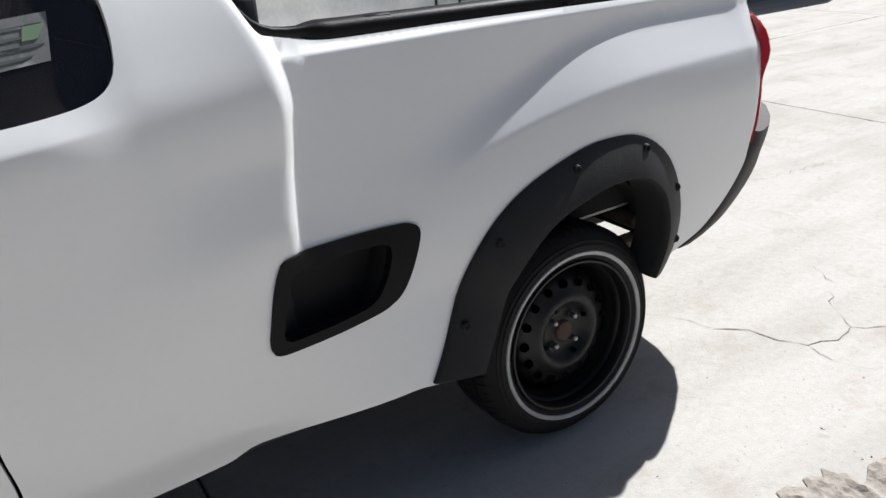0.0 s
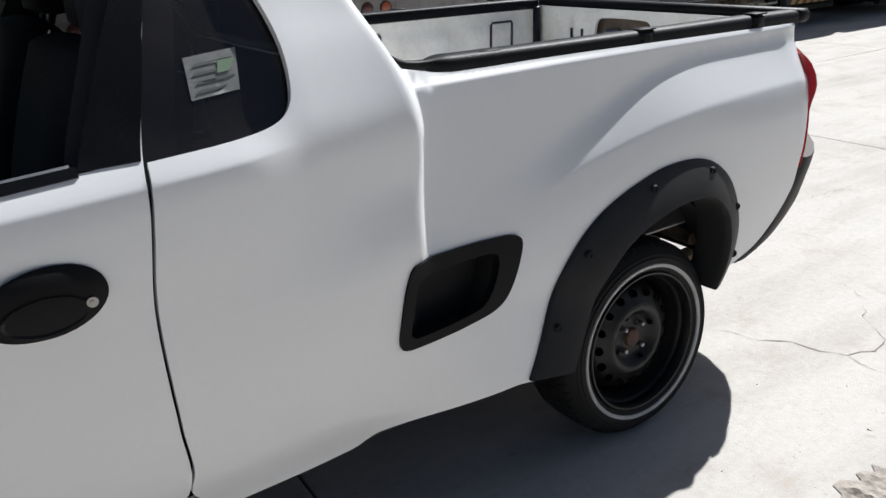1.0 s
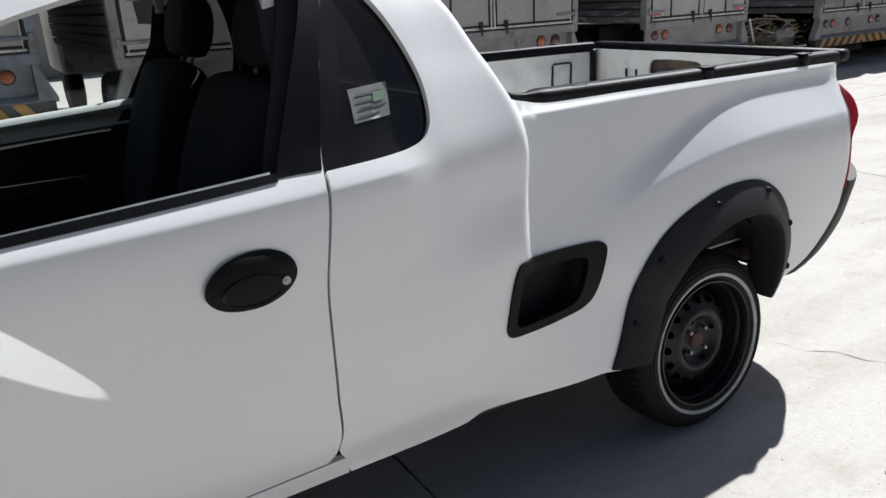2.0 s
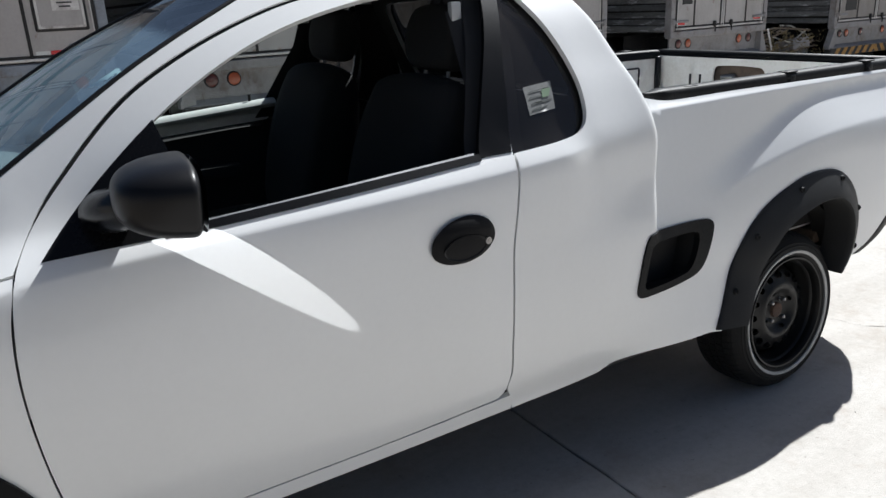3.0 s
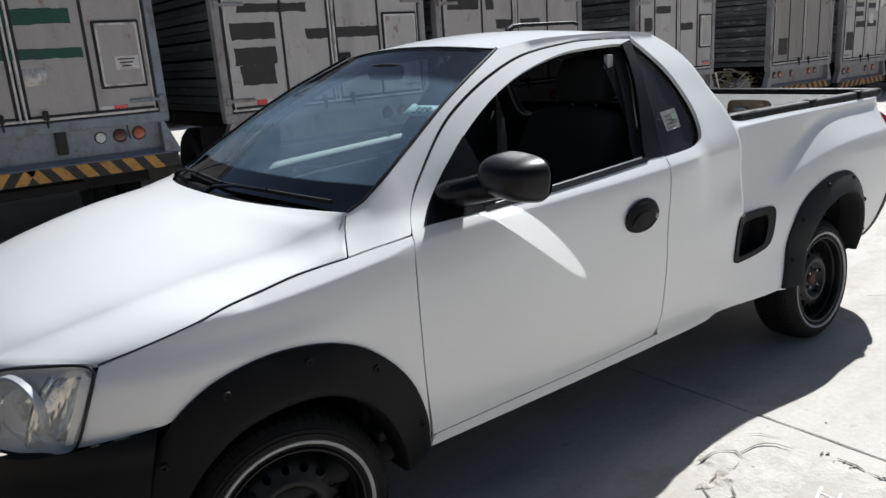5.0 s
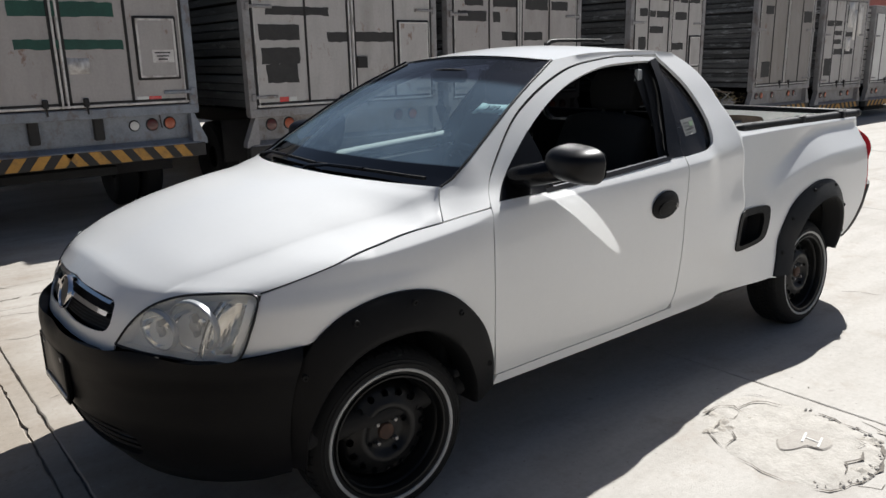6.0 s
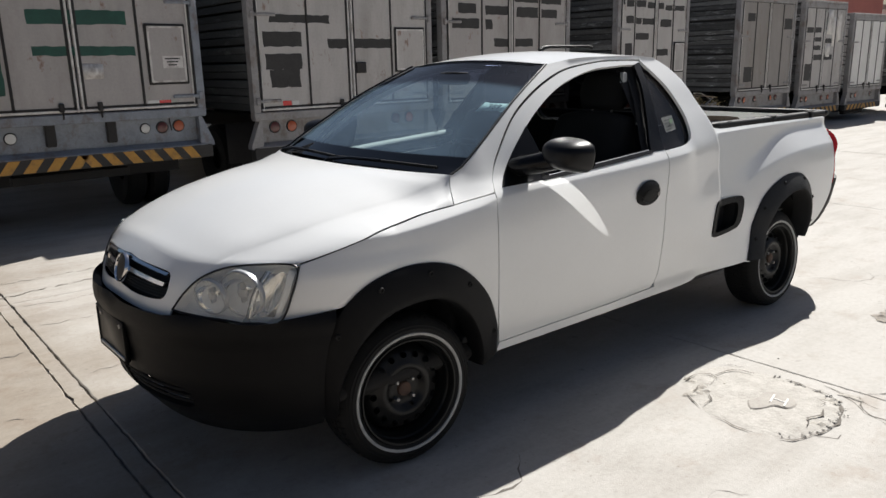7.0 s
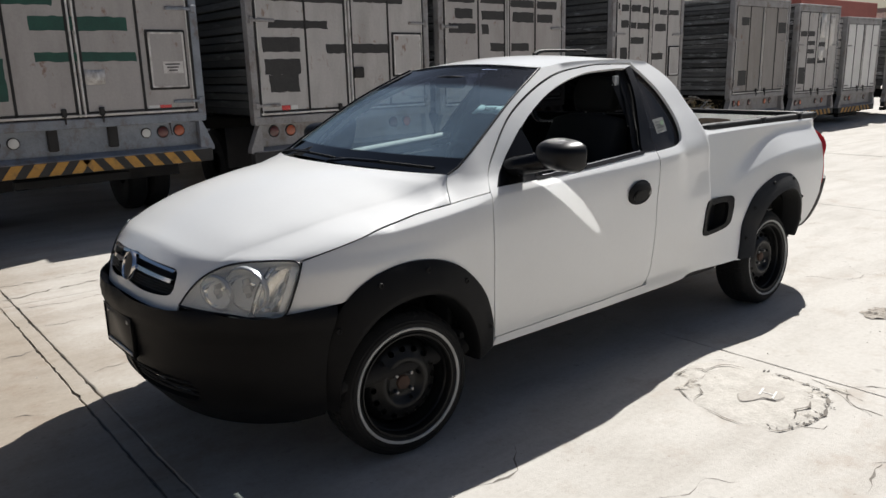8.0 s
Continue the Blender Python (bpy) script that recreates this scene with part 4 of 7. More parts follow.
def wheel(parent, at, flip, steer=0.0, camber=0.0):
    """A black pressed-steel wheel with a tyre; its outer face looks to -y."""
    turn = Matrix.Translation(at) @ pose(0, 0, 0, 0, 0, steer + (180 if flip else 0)) @ pose(0, 0, 0, -camber, 0, 0)
    rim = spin([(.207, .006), (.2095, .000), (.207, -.004), (.202, -.003), (.198, .004), (.196, .014), (.195, .026), (.190, .031), (.1885, .040), (.1875, .056), (.183, .062), (.182, .078), (.180, .094), (.180, .15)], 64)
    hub = part("wheel", tall_wall(rim), wheel_steel, parent, "black steel wheel with a white-ringed tyre")
    hub.matrix_local = turn
    tyre = spin([(.203, .014), (.2085, .004), (.214, .001), (.220, -.003), (.232, -.0075), (.244, -.008), (.256, -.004), (.266, .004), (.2735, .014), (.2785, .026), (.2805, .036), (.282, .060), (.2825, .095), (.282, .130), (.2805, .154), (.2785, .166), (.270, .180), (.24, .190), (.203, .178)], 80)
    part("tyre", tall_wall(tyre), rubber, hub, "worn black tyre")
    # tread blocks: a row down each shoulder and three rows between the grooves
    tread = bmesh.new()
    count = 68
    rows = (((.0075, .2695), (.018, .2785), (.030, .2835), (.050, .2855)), ((.056, .286), (.080, .2865)), ((.086, .2865), (.106, .2865)), ((.112, .2865), (.135, .286)), ((.141, .2855), (.160, .2835), (.172, .2785), (.183, .2695)))
    for k in range(count):
        for j, row in enumerate(rows):
            a0 = 2 * math.pi * (k + 0.37 * j) / count
            a1 = a0 + 2 * math.pi * 0.83 / count
            lean = (.012, -.010, .0, .010, -.012)[j]
            top, low = [], []
            for h, r in row:
                for a in (a0, a1):
                    b = a + lean * (h - .09) / .03
                    top.append(tread.verts.new((r * math.cos(b), h, r * math.sin(b))))
                    low.append(tread.verts.new(((r - .006) * math.cos(b), h + (.002 if h < .01 else -.002 if h > .18 else 0), (r - .006) * math.sin(b))))
            for i in range(len(row) - 1):
                q = 2 * i
                tread.faces.new((top[q], top[q + 1], top[q + 3], top[q + 2]))
                tread.faces.new((low[q], top[q], top[q + 2], low[q + 2]))
                tread.faces.new((low[q + 3], top[q + 3], top[q + 1], low[q + 1]))
            tread.faces.new((low[0], low[1], top[1], top[0]))
            tread.faces.new((top[-2], top[-1], low[-1], low[-2]))
    bmesh.ops.recalc_face_normals(tread, faces=tread.faces)
    part("tread", tall_wall(tread), rubber, hub, "tread blocks of the tyre", smooth=False)
    part("white_ring", tall_wall(spin([(.2240, -.0040), (.2240, -.0075), (.2262, -.0092), (.2320, -.0108), (.2338, -.0108), (.2350, -.0078)], 72, closed=True)), ring_white, hub, "worn white ring on the tyre wall")
    for r, y0 in ((.2475, -.0085), (.2565, -.0045)):
        part("sidewall_rib", tall_wall(spin([(r - .0022, y0 + .001), (r - .001, y0 - .0012), (r + .001, y0 - .0010), (r + .0022, y0 + .002)], 72)), rubber, hub)
    ring = [Vector((.180 * math.cos(2 * math.pi * k / 64), .180 * math.sin(2 * math.pi * k / 64))) for k in range(64)]
    disc = shell(lambda u, v: (u, disc_height(math.hypot(u, v)), v), ring, hole_ring(.136, 16, .0115) + hole_ring(.075, 4, .0055, 0.4), step=.0135, lip=-.008)
    bmesh.ops.recalc_face_normals(disc, faces=disc.faces)
    part("wheel_disc", tall_wall(disc), wheel_steel, hub, "black pressed steel disc with round holes")
    part("hub_back", tall_wall(spin([(.0, .115), (.17, .115)], 32)), under_dark, hub)
    part("hub_cap", spin([(.0, .034), (.020, .034), (.026, .037), (.030, .050)], 24), hub_rust, hub, "rusty hub centre")
    for k in range(4):
        a = math.pi / 4 + k * math.pi / 2
        nut = spin([(.0, .030), (.0055, .030), (.0085, .033), (.0085, .048), (.0105, .051)], 6)
        bmesh.ops.translate(nut, vec=(.048 * math.cos(a), 0, .048 * math.sin(a)), verts=nut.verts)
        part("wheel_nut", tall_wall(nut), nut_steel, hub, "bare steel wheel nut", smooth=False)
    return hub


for x in (0.0, -2.714):
    for flip, where in both:
        wheel(pickup, (x, .756 if flip else -.756, .2865), flip, -5.0 if x < -1 else 0.0, 1.0 if x < -1 else 3.5)

# ---- rail and load bed ----
def rail_bar(mirror):
    line = [(-.772, -.575, 1.300), (-.742, -.600, 1.228), (-.712, -.622, 1.168), (-.680, -.630, 1.125), (-.64, -.628, 1.106), (-.56, -.620, 1.100), (-.50, -.616, 1.098), (-.2, -.610, 1.095), (.2, -.606, 1.093), (.5, -.603, 1.092), (.71, -.599, 1.090), (.752, -.598, 1.089)]
    xs = curve([(p[0], p[2]) for p in line], 0.03, closed=False)
    bm = bmesh.new()
    rings = []
    section = ((-.026, -.032), (-.029, -.022), (-.029, -.002), (-.024, .007), (-.014, .011), (.004, .013), (.024, .011), (.034, .004), (.035, -.03))
    for i, p in enumerate(xs):
        a, b = xs[max(i - 1, 0)], xs[min(i + 1, len(xs) - 1)]
        d = (b - a).normalized()
        up = Vector((-d.y, d.x))
        if up.y < 0:
            up = -up
        y = cubic([q[0] for q in line], [q[1] for q in line], p.x)
        slim = 0.42 + 0.58 * smooth(-.585, -.545, p.x)
        rings.append([bm.verts.new((p.x + up.x * h * slim, y + w * slim, p.y + up.y * h * slim)) for w, h in section])
    for a, b in zip(rings, rings[1:]):
        for k in range(len(section)):
            bm.faces.new((a[k], a[(k + 1) % len(section)], b[(k + 1) % len(section)], b[k]))
    bm.faces.new(rings[0])
    bm.faces.new(rings[-1][::-1])
    bmesh.ops.recalc_face_normals(bm, faces=bm.faces)
    sharpen(bm, 55)
    return mirrored(bm) if mirror else bm


for flip, where in both:
    rail = part("bed_rail", rail_bar(flip), black_plastic, pickup, "black plastic rail cap with clips along the bed side")
    for x in (-.53, -.43, .075, .545):
        clip = box((.050, .008, .036), (x, -.632, 1.080), 0.003, turn=None)
        box((.022, .012, .024), (x - .010, -.634, 1.072), 0.003, into=clip)
        box((.060, .040, .005), (x + .01, -.612, 1.1065), 0.002, into=clip)
        part("rail_clip", mirrored(clip) if flip else clip, black_plastic, rail, "black clip on the rail")
bed_paint = worn("bed_paint", (0.84, 0.84, 0.82), (0.66, 0.64, 0.60), (0.45, 0.7), 9, 70, relief=0.05)
for flip, where in both:
    s = 1 if flip else -1
    inner = shell(lambda u, v: (u, -0.575 + 0.010 * smooth(.04, .06, abs((u + .2) % .36 - .18)) * smooth(.66, .70, v) * smooth(1.02, .99, v), v), curve([(-.645, .52, 1), (.76, .52, 1), (.76, 1.085, 1), (-.60, 1.085, 1), (-.645, 1.09, 1)], 0.03), step=0.022, lip=0.0)
    if flip:
        mirrored(inner)
    part("bed_side", inner, bed_paint, pickup, "scuffed white inner side of the load bed")
head = shell(lambda u, v: (-.615 + 0.007 * (math.cos(2 * math.pi * u / .19) > 0.1) * smooth(.60, .63, v) * smooth(.98, .95, v), u, v), curve([(-.60, .50, 1), (.60, .50, 1), (.60, 1.06, 1), (-.60, 1.06, 1)], 0.03), step=0.03, lip=0.0)
bmesh.ops.recalc_face_normals(head, faces=head.faces)
part("bed_front", head, bed_paint, pickup, "scuffed white ribbed front wall of the load bed")
part("bed_front_cap", box((.06, 1.10, .10), (-.635, .06, 1.108), 0.012), satin_black, pickup, "black cap on the bed's front wall")
for flip, where in both:
    hoop = rod([(.490, -.560, .88), (.490, -.556, 1.015), (.497, -.556, 1.022), (.593, -.556, 1.022), (.600, -.556, 1.015), (.600, -.560, .88)], 0.005, 6)
    part("tie_hoop", mirrored(hoop) if flip else hoop, satin_black, pickup, "thin black tie-down hoop")
    post = box((.030, .022, .52), (.735, -.556, .81), 0.004)
    part("corner_seal", mirrored(post) if flip else post, satin_black, pickup, "black strip in the bed's rear corner")
part("bed_floor", box((1.46, 1.16, .03), (.085, 0, .515), 0.004), bed_paint, pickup)
gate_hole = curve([(-.235, .945), (-.215, .925), (.02, .925), (.045, .945), (.045, 1.015), (.02, 1.035), (-.215, 1.035), (-.235, 1.015)], 0.015)
gate = shell(lambda u, v: (.765 + 0.008 * smooth(.03, .045, abs((u + .11) % .44 - .22)) * smooth(.60, .63, v) * smooth(1.05, 1.02, v) * (abs(u + .09) > .2), -u, v), curve([(-.57, .53, 1), (.57, .53, 1), (.57, 1.07, 1), (-.57, 1.07, 1)], 0.03), [gate_hole], step=0.022, lip=0.012)
part("tailgate_inner", gate, bed_paint, pickup, "scuffed white inside of the tailgate with a cut-out")
part("tailgate_cavity", box((.02, .34, .16), (.80, .095, .98)), rust_dark, pickup, "dark rusty cut-out in the tailgate")
latch = rod([(.785, .20, .98), (.782, .13, .985), (.782, .10, .965), (.785, -.02, .975)], [.012, .018, .010, .010], 8)
part("tailgate_latch", latch, nut_steel, pickup, "bare metal tailgate latch rod")
for y0 in (.31, .37, -.25, -.31):
    part("tailgate_slot", box((.004, .012, .06), (.763, y0, .96), 0.001), satin_black, pickup)
part("tailgate_cap", box((.06, 1.22, .04), (.815, 0, 1.08), 0.01), black_plastic, pickup)

# ---- underside ----
part("underbody", box((2.55, 1.46, .08), (-1.75, 0, .345), 0.03), under_dark, pickup, "dark underside")
part("engine_shield", box((.60, 0.9, .05), (-2.95, 0, .33), 0.02), under_dark, pickup)
for y in (-.42, .42):
    part("chassis_rail", box((1.5, .07, .09), (.02, y, .44), 0.01), under_dark, pickup)
part("bed_underside", box((.50, 1.30, .09), (-.16, 0, .475), 0.02), under_dark, pickup)
part("rear_axle", rod([(0.02, -.66, .30), (0.02, .66, .30)], 0.035, 12), rust_dark, pickup)
part("spare_cradle", rod([(.36, -.62, .46), (.40, -.3, .44), (.40, .3, .44), (.36, .62, .46)], 0.022, 10), rust_dark, pickup, "rusty cross tube behind the axle")
part("exhaust_box", box((.40, .26, .14), (.42, .35, .38), 0.05, 3), rust_dark, pickup, "dull rusty silencer")
for y in (-.598, .598):
    part("arch_inner_wall", box((1.22, .012, .27), (.13, y, .655), 0.004), under_dark, pickup)
part("leaf_spring", box((.9, .06, .03), (0.02, -.54, .36), 0.008), rust_dark, pickup)

# ---- side vent, handle, mirrors ----
for flip, where in both:
    vent = part("vent_frame", shell(off_side(0.006), vent_line, [curve([(-.728, .692), (-.70, .70), (-.530, .696), (-.510, .684), (-.518, .65), (-.552, .598), (-.585, .582), (-.745, .570), (-.758, .577), (-.757, .60)], 0.02)], step=0.02, lip=0.02, mirror=flip), black_plastic, pickup, "black plastic vent frame with a deep recess")
    deep = shell(off_side(-0.075), curve([(-.74, .705, 1), (-.50, .70, 1), (-.56, .555, 1), (-.775, .555, 1)], 0.03), step=0.05, lip=-0.062, mirror=flip)
    part("vent_recess", deep, under_dark, vent)
    handle = part("door_handle", shell(laid(lambda s, z: 0.004 + 0.016 * max(0.0, 1 - ((s + 1.392) / .092) ** 2 - ((z - .862) / .056) ** 2) ** 0.5), [Vector((-1.392 + .09 * math.cos(a) - 0.004 * math.sin(a), .862 + .055 * math.sin(a) + .008 * math.cos(a))) for a in [2 * math.pi * k / 40 for k in range(40)]], step=0.012, lip=0.012, mirror=flip), black_plastic, pickup, "oval black plastic door handle with a key lock")
    dish = shell(laid(lambda s, z: 0.022 - 0.016 * max(0.0, 1 - ((s + 1.395) / .062) ** 2 - ((z - .845) / .030) ** 2) ** 0.5), [Vector((-1.395 + .06 * math.cos(a), .847 + .030 * math.sin(a))) for a in [2 * math.pi * k / 28 for k in range(28)]], step=0.012, lip=0.0, mirror=flip)
    part("handle_dish", dish, gloss_black, handle)
    lock = spin([(0.0, 0.004), (0.003, 0.004), (0.003, 0.002), (0.0085, 0.002), (0.0095, -0.002), (0.0095, -0.01)], 16)
    bmesh.ops.transform(lock, matrix=Matrix.Translation(side(-1.330, .852) + Vector((0, -0.018, 0))) @ pose(0, 0, 0, 180, 0, 0), verts=lock.verts)
    part("key_lock", mirrored(lock) if flip else lock, nut_steel, handle, "bare metal key lock")
    # mirror
    head = bmesh.new()
    bmesh.ops.create_uvsphere(head, u_segments=40, v_segments=24, radius=1)
    for v in head.verts:
        x, y, z = (math.copysign(abs(q) ** 0.64, q) for q in v.co)
        v.co = Vector((x * (0.112 if x < 0 else 0.022), y * 0.106 * (1 + 0.10 * x * (x < 0)), (z - 0.10 * (x < 0) * x * x * z) * 0.064 * (1 + 0.12 * x * (x < 0))))
    m = Matrix.Translation((-2.015, -.905, 1.098)) @ pose(0, 0, 0, 4, 3, -4)
    bmesh.ops.transform(head, matrix=m, verts=head.verts)
    mirror = part("wing_mirror", mirrored(head) if flip else head, gloss_black, pickup, "rounded black wing mirror")
    face = bmesh.new()
    bmesh.ops.create_circle(face, cap_ends=True, radius=1, segments=40)
    for v in face.verts:
        a, b = v.co.x, v.co.y
        p = 2.0 / 3.2
        v.co = Vector((0.0225, math.copysign(abs(a) ** p, a) * 0.098, math.copysign(abs(b) ** p, b) * 0.058))
    bmesh.ops.transform(face, matrix=m, verts=face.verts)
    part("mirror_face", mirrored(face) if flip else face, mirror_glass, mirror, "silvered mirror glass")
    neck = rod([(-2.115, -.700, 1.045), (-2.115, -.735, 1.050), (-2.105, -.775, 1.058), (-2.09, -.82, 1.070), (-2.06, -.86, 1.080)], [.046, .052, .050, .050, .048], 18, flat=0.8)
    part("mirror_neck", mirrored(neck) if flip else neck, trim_black, mirror, "black mirror arm")
    joint = spin([(0.0, -.004), (.010, -.003), (.013, 0.0)], 14)
    bmesh.ops.translate(joint, vec=(-2.125, -.785, 1.070), verts=joint.verts)
    part("mirror_pivot", mirrored(joint) if flip else joint, nut_steel, mirror, "bright pivot cap")

# ---- screen trim, wipers, aerial, sticker ----
def near_base(y, up):
    """A point on the windscreen a little above its lower edge."""
    return Vector((-2.42 - 0.085 * (1 - abs(y / base_y) ** 2.2) + 0.75 * up, y, 1.046 + 0.55 * up))


for pivot, tip, tail in ((.10, -.585, .02), (.62, .04, .56)):
    middle = (tip + tail) / 2
    arm = rod([near_base(pivot, -.05) + Vector((0, 0, .002)), near_base(pivot - .05, -.012) + Vector((0, 0, .014)), near_base((pivot + middle) / 2, .012) + Vector((0, 0, .016)), near_base(middle, .022) + Vector((0, 0, .014))], [.015, .011, .008, .006], 8, flat=0.7)
    w = part("wiper", arm, satin_black, pickup, "black windscreen wiper")
    part("wiper_blade", rod([near_base(tip + (tail - tip) * k / 8, .022 + .008 * math.sin(math.pi * k / 8)) + Vector((0, 0, .004)) for k in range(9)], .0065, 6), rubber, w, "black wiper blade")
    part("wiper_cap", rod([near_base(pivot, -.05) - Vector((0, 0, .012)), near_base(pivot, -.05) + Vector((0, 0, .012))], [.018, .014], 12), satin_black, w)
frit = rod([p + Vector((-0.008, 0, -0.005)) for p in front_edge], 0.002, 6)
part("screen_seal", frit, satin_black, pickup)
for flip, where in both:
    strip = rod([p + Vector((-0.004, 0.004, 0.002)) for p in glass_side], 0.005, 8)
    # black rod added behind the door gap so that it shows dark
    gap = rod([off_side(-0.017)(p.x - .003, p.y + .004) for p in curve([(-2.284, .968), (-2.19, 1.09), (-1.995, 1.255), (-1.671, 1.39), (-1.374, 1.434), (-1.19, 1.438)], 0.03, closed=False)], 0.012, 8)
    part("door_gap_backing", mirrored(gap) if flip else gap, rubber, pickup, "black strip added behind the door gap to darken it")
    part("screen_side_seal", mirrored(strip) if flip else strip, satin_black, pickup, "black seal beside the windscreen")
aerial = rod([(-1.125, .10, 1.500), (-1.10, .10, 1.516), (-1.05, .10, 1.522), (-.72, .10, 1.522), (-.69, .10, 1.514)], [.016, .012, .009, .008, .009], 10)
part("roof_aerial", aerial, black_plastic, pickup, "black roof aerial laid back")

# ---- cabin ----
part("cabin_floor", box((1.75, 1.44, .03), (-1.55, 0, .40), 0.005), cabin_dark, pickup)
part("firewall", box((.05, 1.30, .62), (-2.40, 0, .66), 0.01), cabin_dark, pickup)
lining = [Vector((p.x, p.y * 0.985, p.z - 0.022)) for p in roof_rim]
part("headlining", patch(lining, 0.028, 0.1), cabin_grey, pickup, "grey cloth roof lining")
for flip, where in both:
    trim = shell(off_side(-0.06), curve([(-2.25, .37, 1), (-1.25, .37, 1), (-1.22, .99, 1), (-2.2, .965, 1)], 0.06), step=0.08, lip=-0.03, mirror=flip)
    part("door_trim", trim, cabin_dark, pickup, "dark inner door trim")
    rest = box((.42, .06, .05), (-1.65, .70 if flip else -.70, .80), 0.02, 2)
    part("arm_rest", rest, cabin_dark, pickup)
    trim = shell(off_side(-0.05), curve([(-1.22, .37, 1), (-.72, .37, 1), (-.70, .95, 1), (-.90, 1.03, 1), (-1.20, 1.02, 1)], 0.06), step=0.08, lip=0, mirror=flip)
    part("side_trim", trim, cabin_dark, pickup)
    pillar = shell(off_side(-0.045), curve([(-.90, 1.03, 1), (-.70, .95, 1), (-.70, 1.1, 1), (-.87, 1.42, 1), (-1.0, 1.42, 1), (-.91, 1.2)], 0.06), step=0.08, lip=0, mirror=flip)
    part("rear_pillar_trim", pillar, cabin_dark, pickup)
    post = shell(off_side(-0.035), curve([(-1.34, 1.0, 1), (-1.16, 1.0, 1), (-1.02, 1.44, 1), (-1.14, 1.44, 1)], 0.05), step=0.06, lip=0, mirror=flip)
    part("door_pillar_trim", post, cabin_dark, pickup)
    belt = rod([side(-1.19, 1.36) + Vector((0, 0.05, 0)), side(-1.22, 1.10) + Vector((0, 0.06, 0)), side(-1.24, .80) + Vector((0, 0.075, 0)), side(-1.26, .5) + Vector((0, 0.08, 0))], 0.022, 6, flat=0.1)
    part("seat_belt", mirrored(belt) if flip else belt, cabin_dark, pickup, "dark seat belt strap")
    anchor = box((.03, .02, .05), side(-1.19, 1.36) + Vector((0, 0.045, 0)), 0.006, 2)
    part("belt_anchor", mirrored(anchor) if flip else anchor, lamp_bezel, pickup, "pale belt anchor")
    if not flip:
        buckle = rod([(-1.185, -.525, 1.045), (-1.195, -.522, 1.075), (-1.205, -.518, 1.105)], [.008, .011, .007], 8, flat=0.5)
        part("belt_buckle", buckle, nut_steel, pickup, "bare metal belt tongue")
    if flip:
        part("door_glass", shell(off_side(-0.02), window_line, step=0.08, lip=0, mirror=True), clear_glass, pickup, "clear door window glass")
        ledge = rod([Vector((x, 0.690 - 0.03 * smooth(-1.7, -2.1, x), z)) for x, z in ((-2.12, .990), (-1.9, 1.006), (-1.6, 1.024), (-1.33, 1.042), (-1.28, 1.044))], 0.030, 10, flat=0.6)
        part("door_ledge", ledge, ledge_grey, pickup, "pale grey ledge along the far door")
        part("door_pull", rod([(-1.93, .650, .972), (-1.88, .655, .985), (-1.78, .672, .988), (-1.735, .680, .975)], .010, 8), ledge_grey, pickup, "pale pull on the far door")
        part("lock_pin", rod([(-1.375, .69, 1.04), (-1.375, .69, 1.075), (-1.375, .69, 1.082)], [.006, .006, .009], 8), satin_black, pickup, "black door lock pin")

dash_grey = worn("dash_grey", (0.36, 0.37, 0.365), (0.28, 0.29, 0.285), (0.6, 0.8), 10, 250, relief=0.2)
dash = bmesh.new()
prof = ((-2.42, .62), (-2.43, .98), (-2.40, 1.015), (-2.30, 1.02), (-2.18, 1.005), (-2.10, .975), (-2.075, .93), (-2.09, .80), (-2.15, .68), (-2.25, .62))
loops = []
for y in (-.605, -.59, -.50, -.36, -.2, 0, .2, .36, .50, .59, .605):
    hump = 0.035 * math.exp(-((y + .36) / .17) ** 2)
    loops.append([dash.verts.new((x + hump * 0.4 * (x > -2.2), y, z + hump * (z > .95))) for x, z in prof])
for a, b in zip(loops, loops[1:]):
    for k in range(len(prof)):
        dash.faces.new((a[k], b[k], b[(k + 1) % len(prof)], a[(k + 1) % len(prof)]))
dash.faces.new(loops[0])
dash.faces.new(loops[-1][::-1])
bmesh.ops.recalc_face_normals(dash, faces=dash.faces)
part("dashboard", sharpen(dash, 50), dash_grey, pickup, "grey plastic dashboard")
wheel_pose = pose(-1.99, -.36, .965, 0, 62, 0)
sw = spin([(0.175 + 0.014 * math.cos(a), 0.014 * math.sin(a)) for a in [2 * math.pi * k / 10 for k in range(10)]], 40, axis="z", closed=True)
bmesh.ops.transform(sw, matrix=wheel_pose, verts=sw.verts)
steering = part("steering_wheel", sw, cabin_dark, pickup, "dark steering wheel")
hubc = spin([(0, .03), (.045, .028), (.06, .01), (.06, -.03), (.03, -.16), (0, -.16)], 20, axis="z")
for a in (0.3, math.pi - 0.3, -math.pi / 2):
    spoke = rod([(.04 * math.cos(a), .04 * math.sin(a), 0), (.172 * math.cos(a), .172 * math.sin(a), 0)], 0.016, 6, flat=0.5)
    join(hubc, spoke)
bmesh.ops.transform(hubc, matrix=wheel_pose, verts=hubc.verts)
part("steering_hub", hubc, cabin_dark, steering)


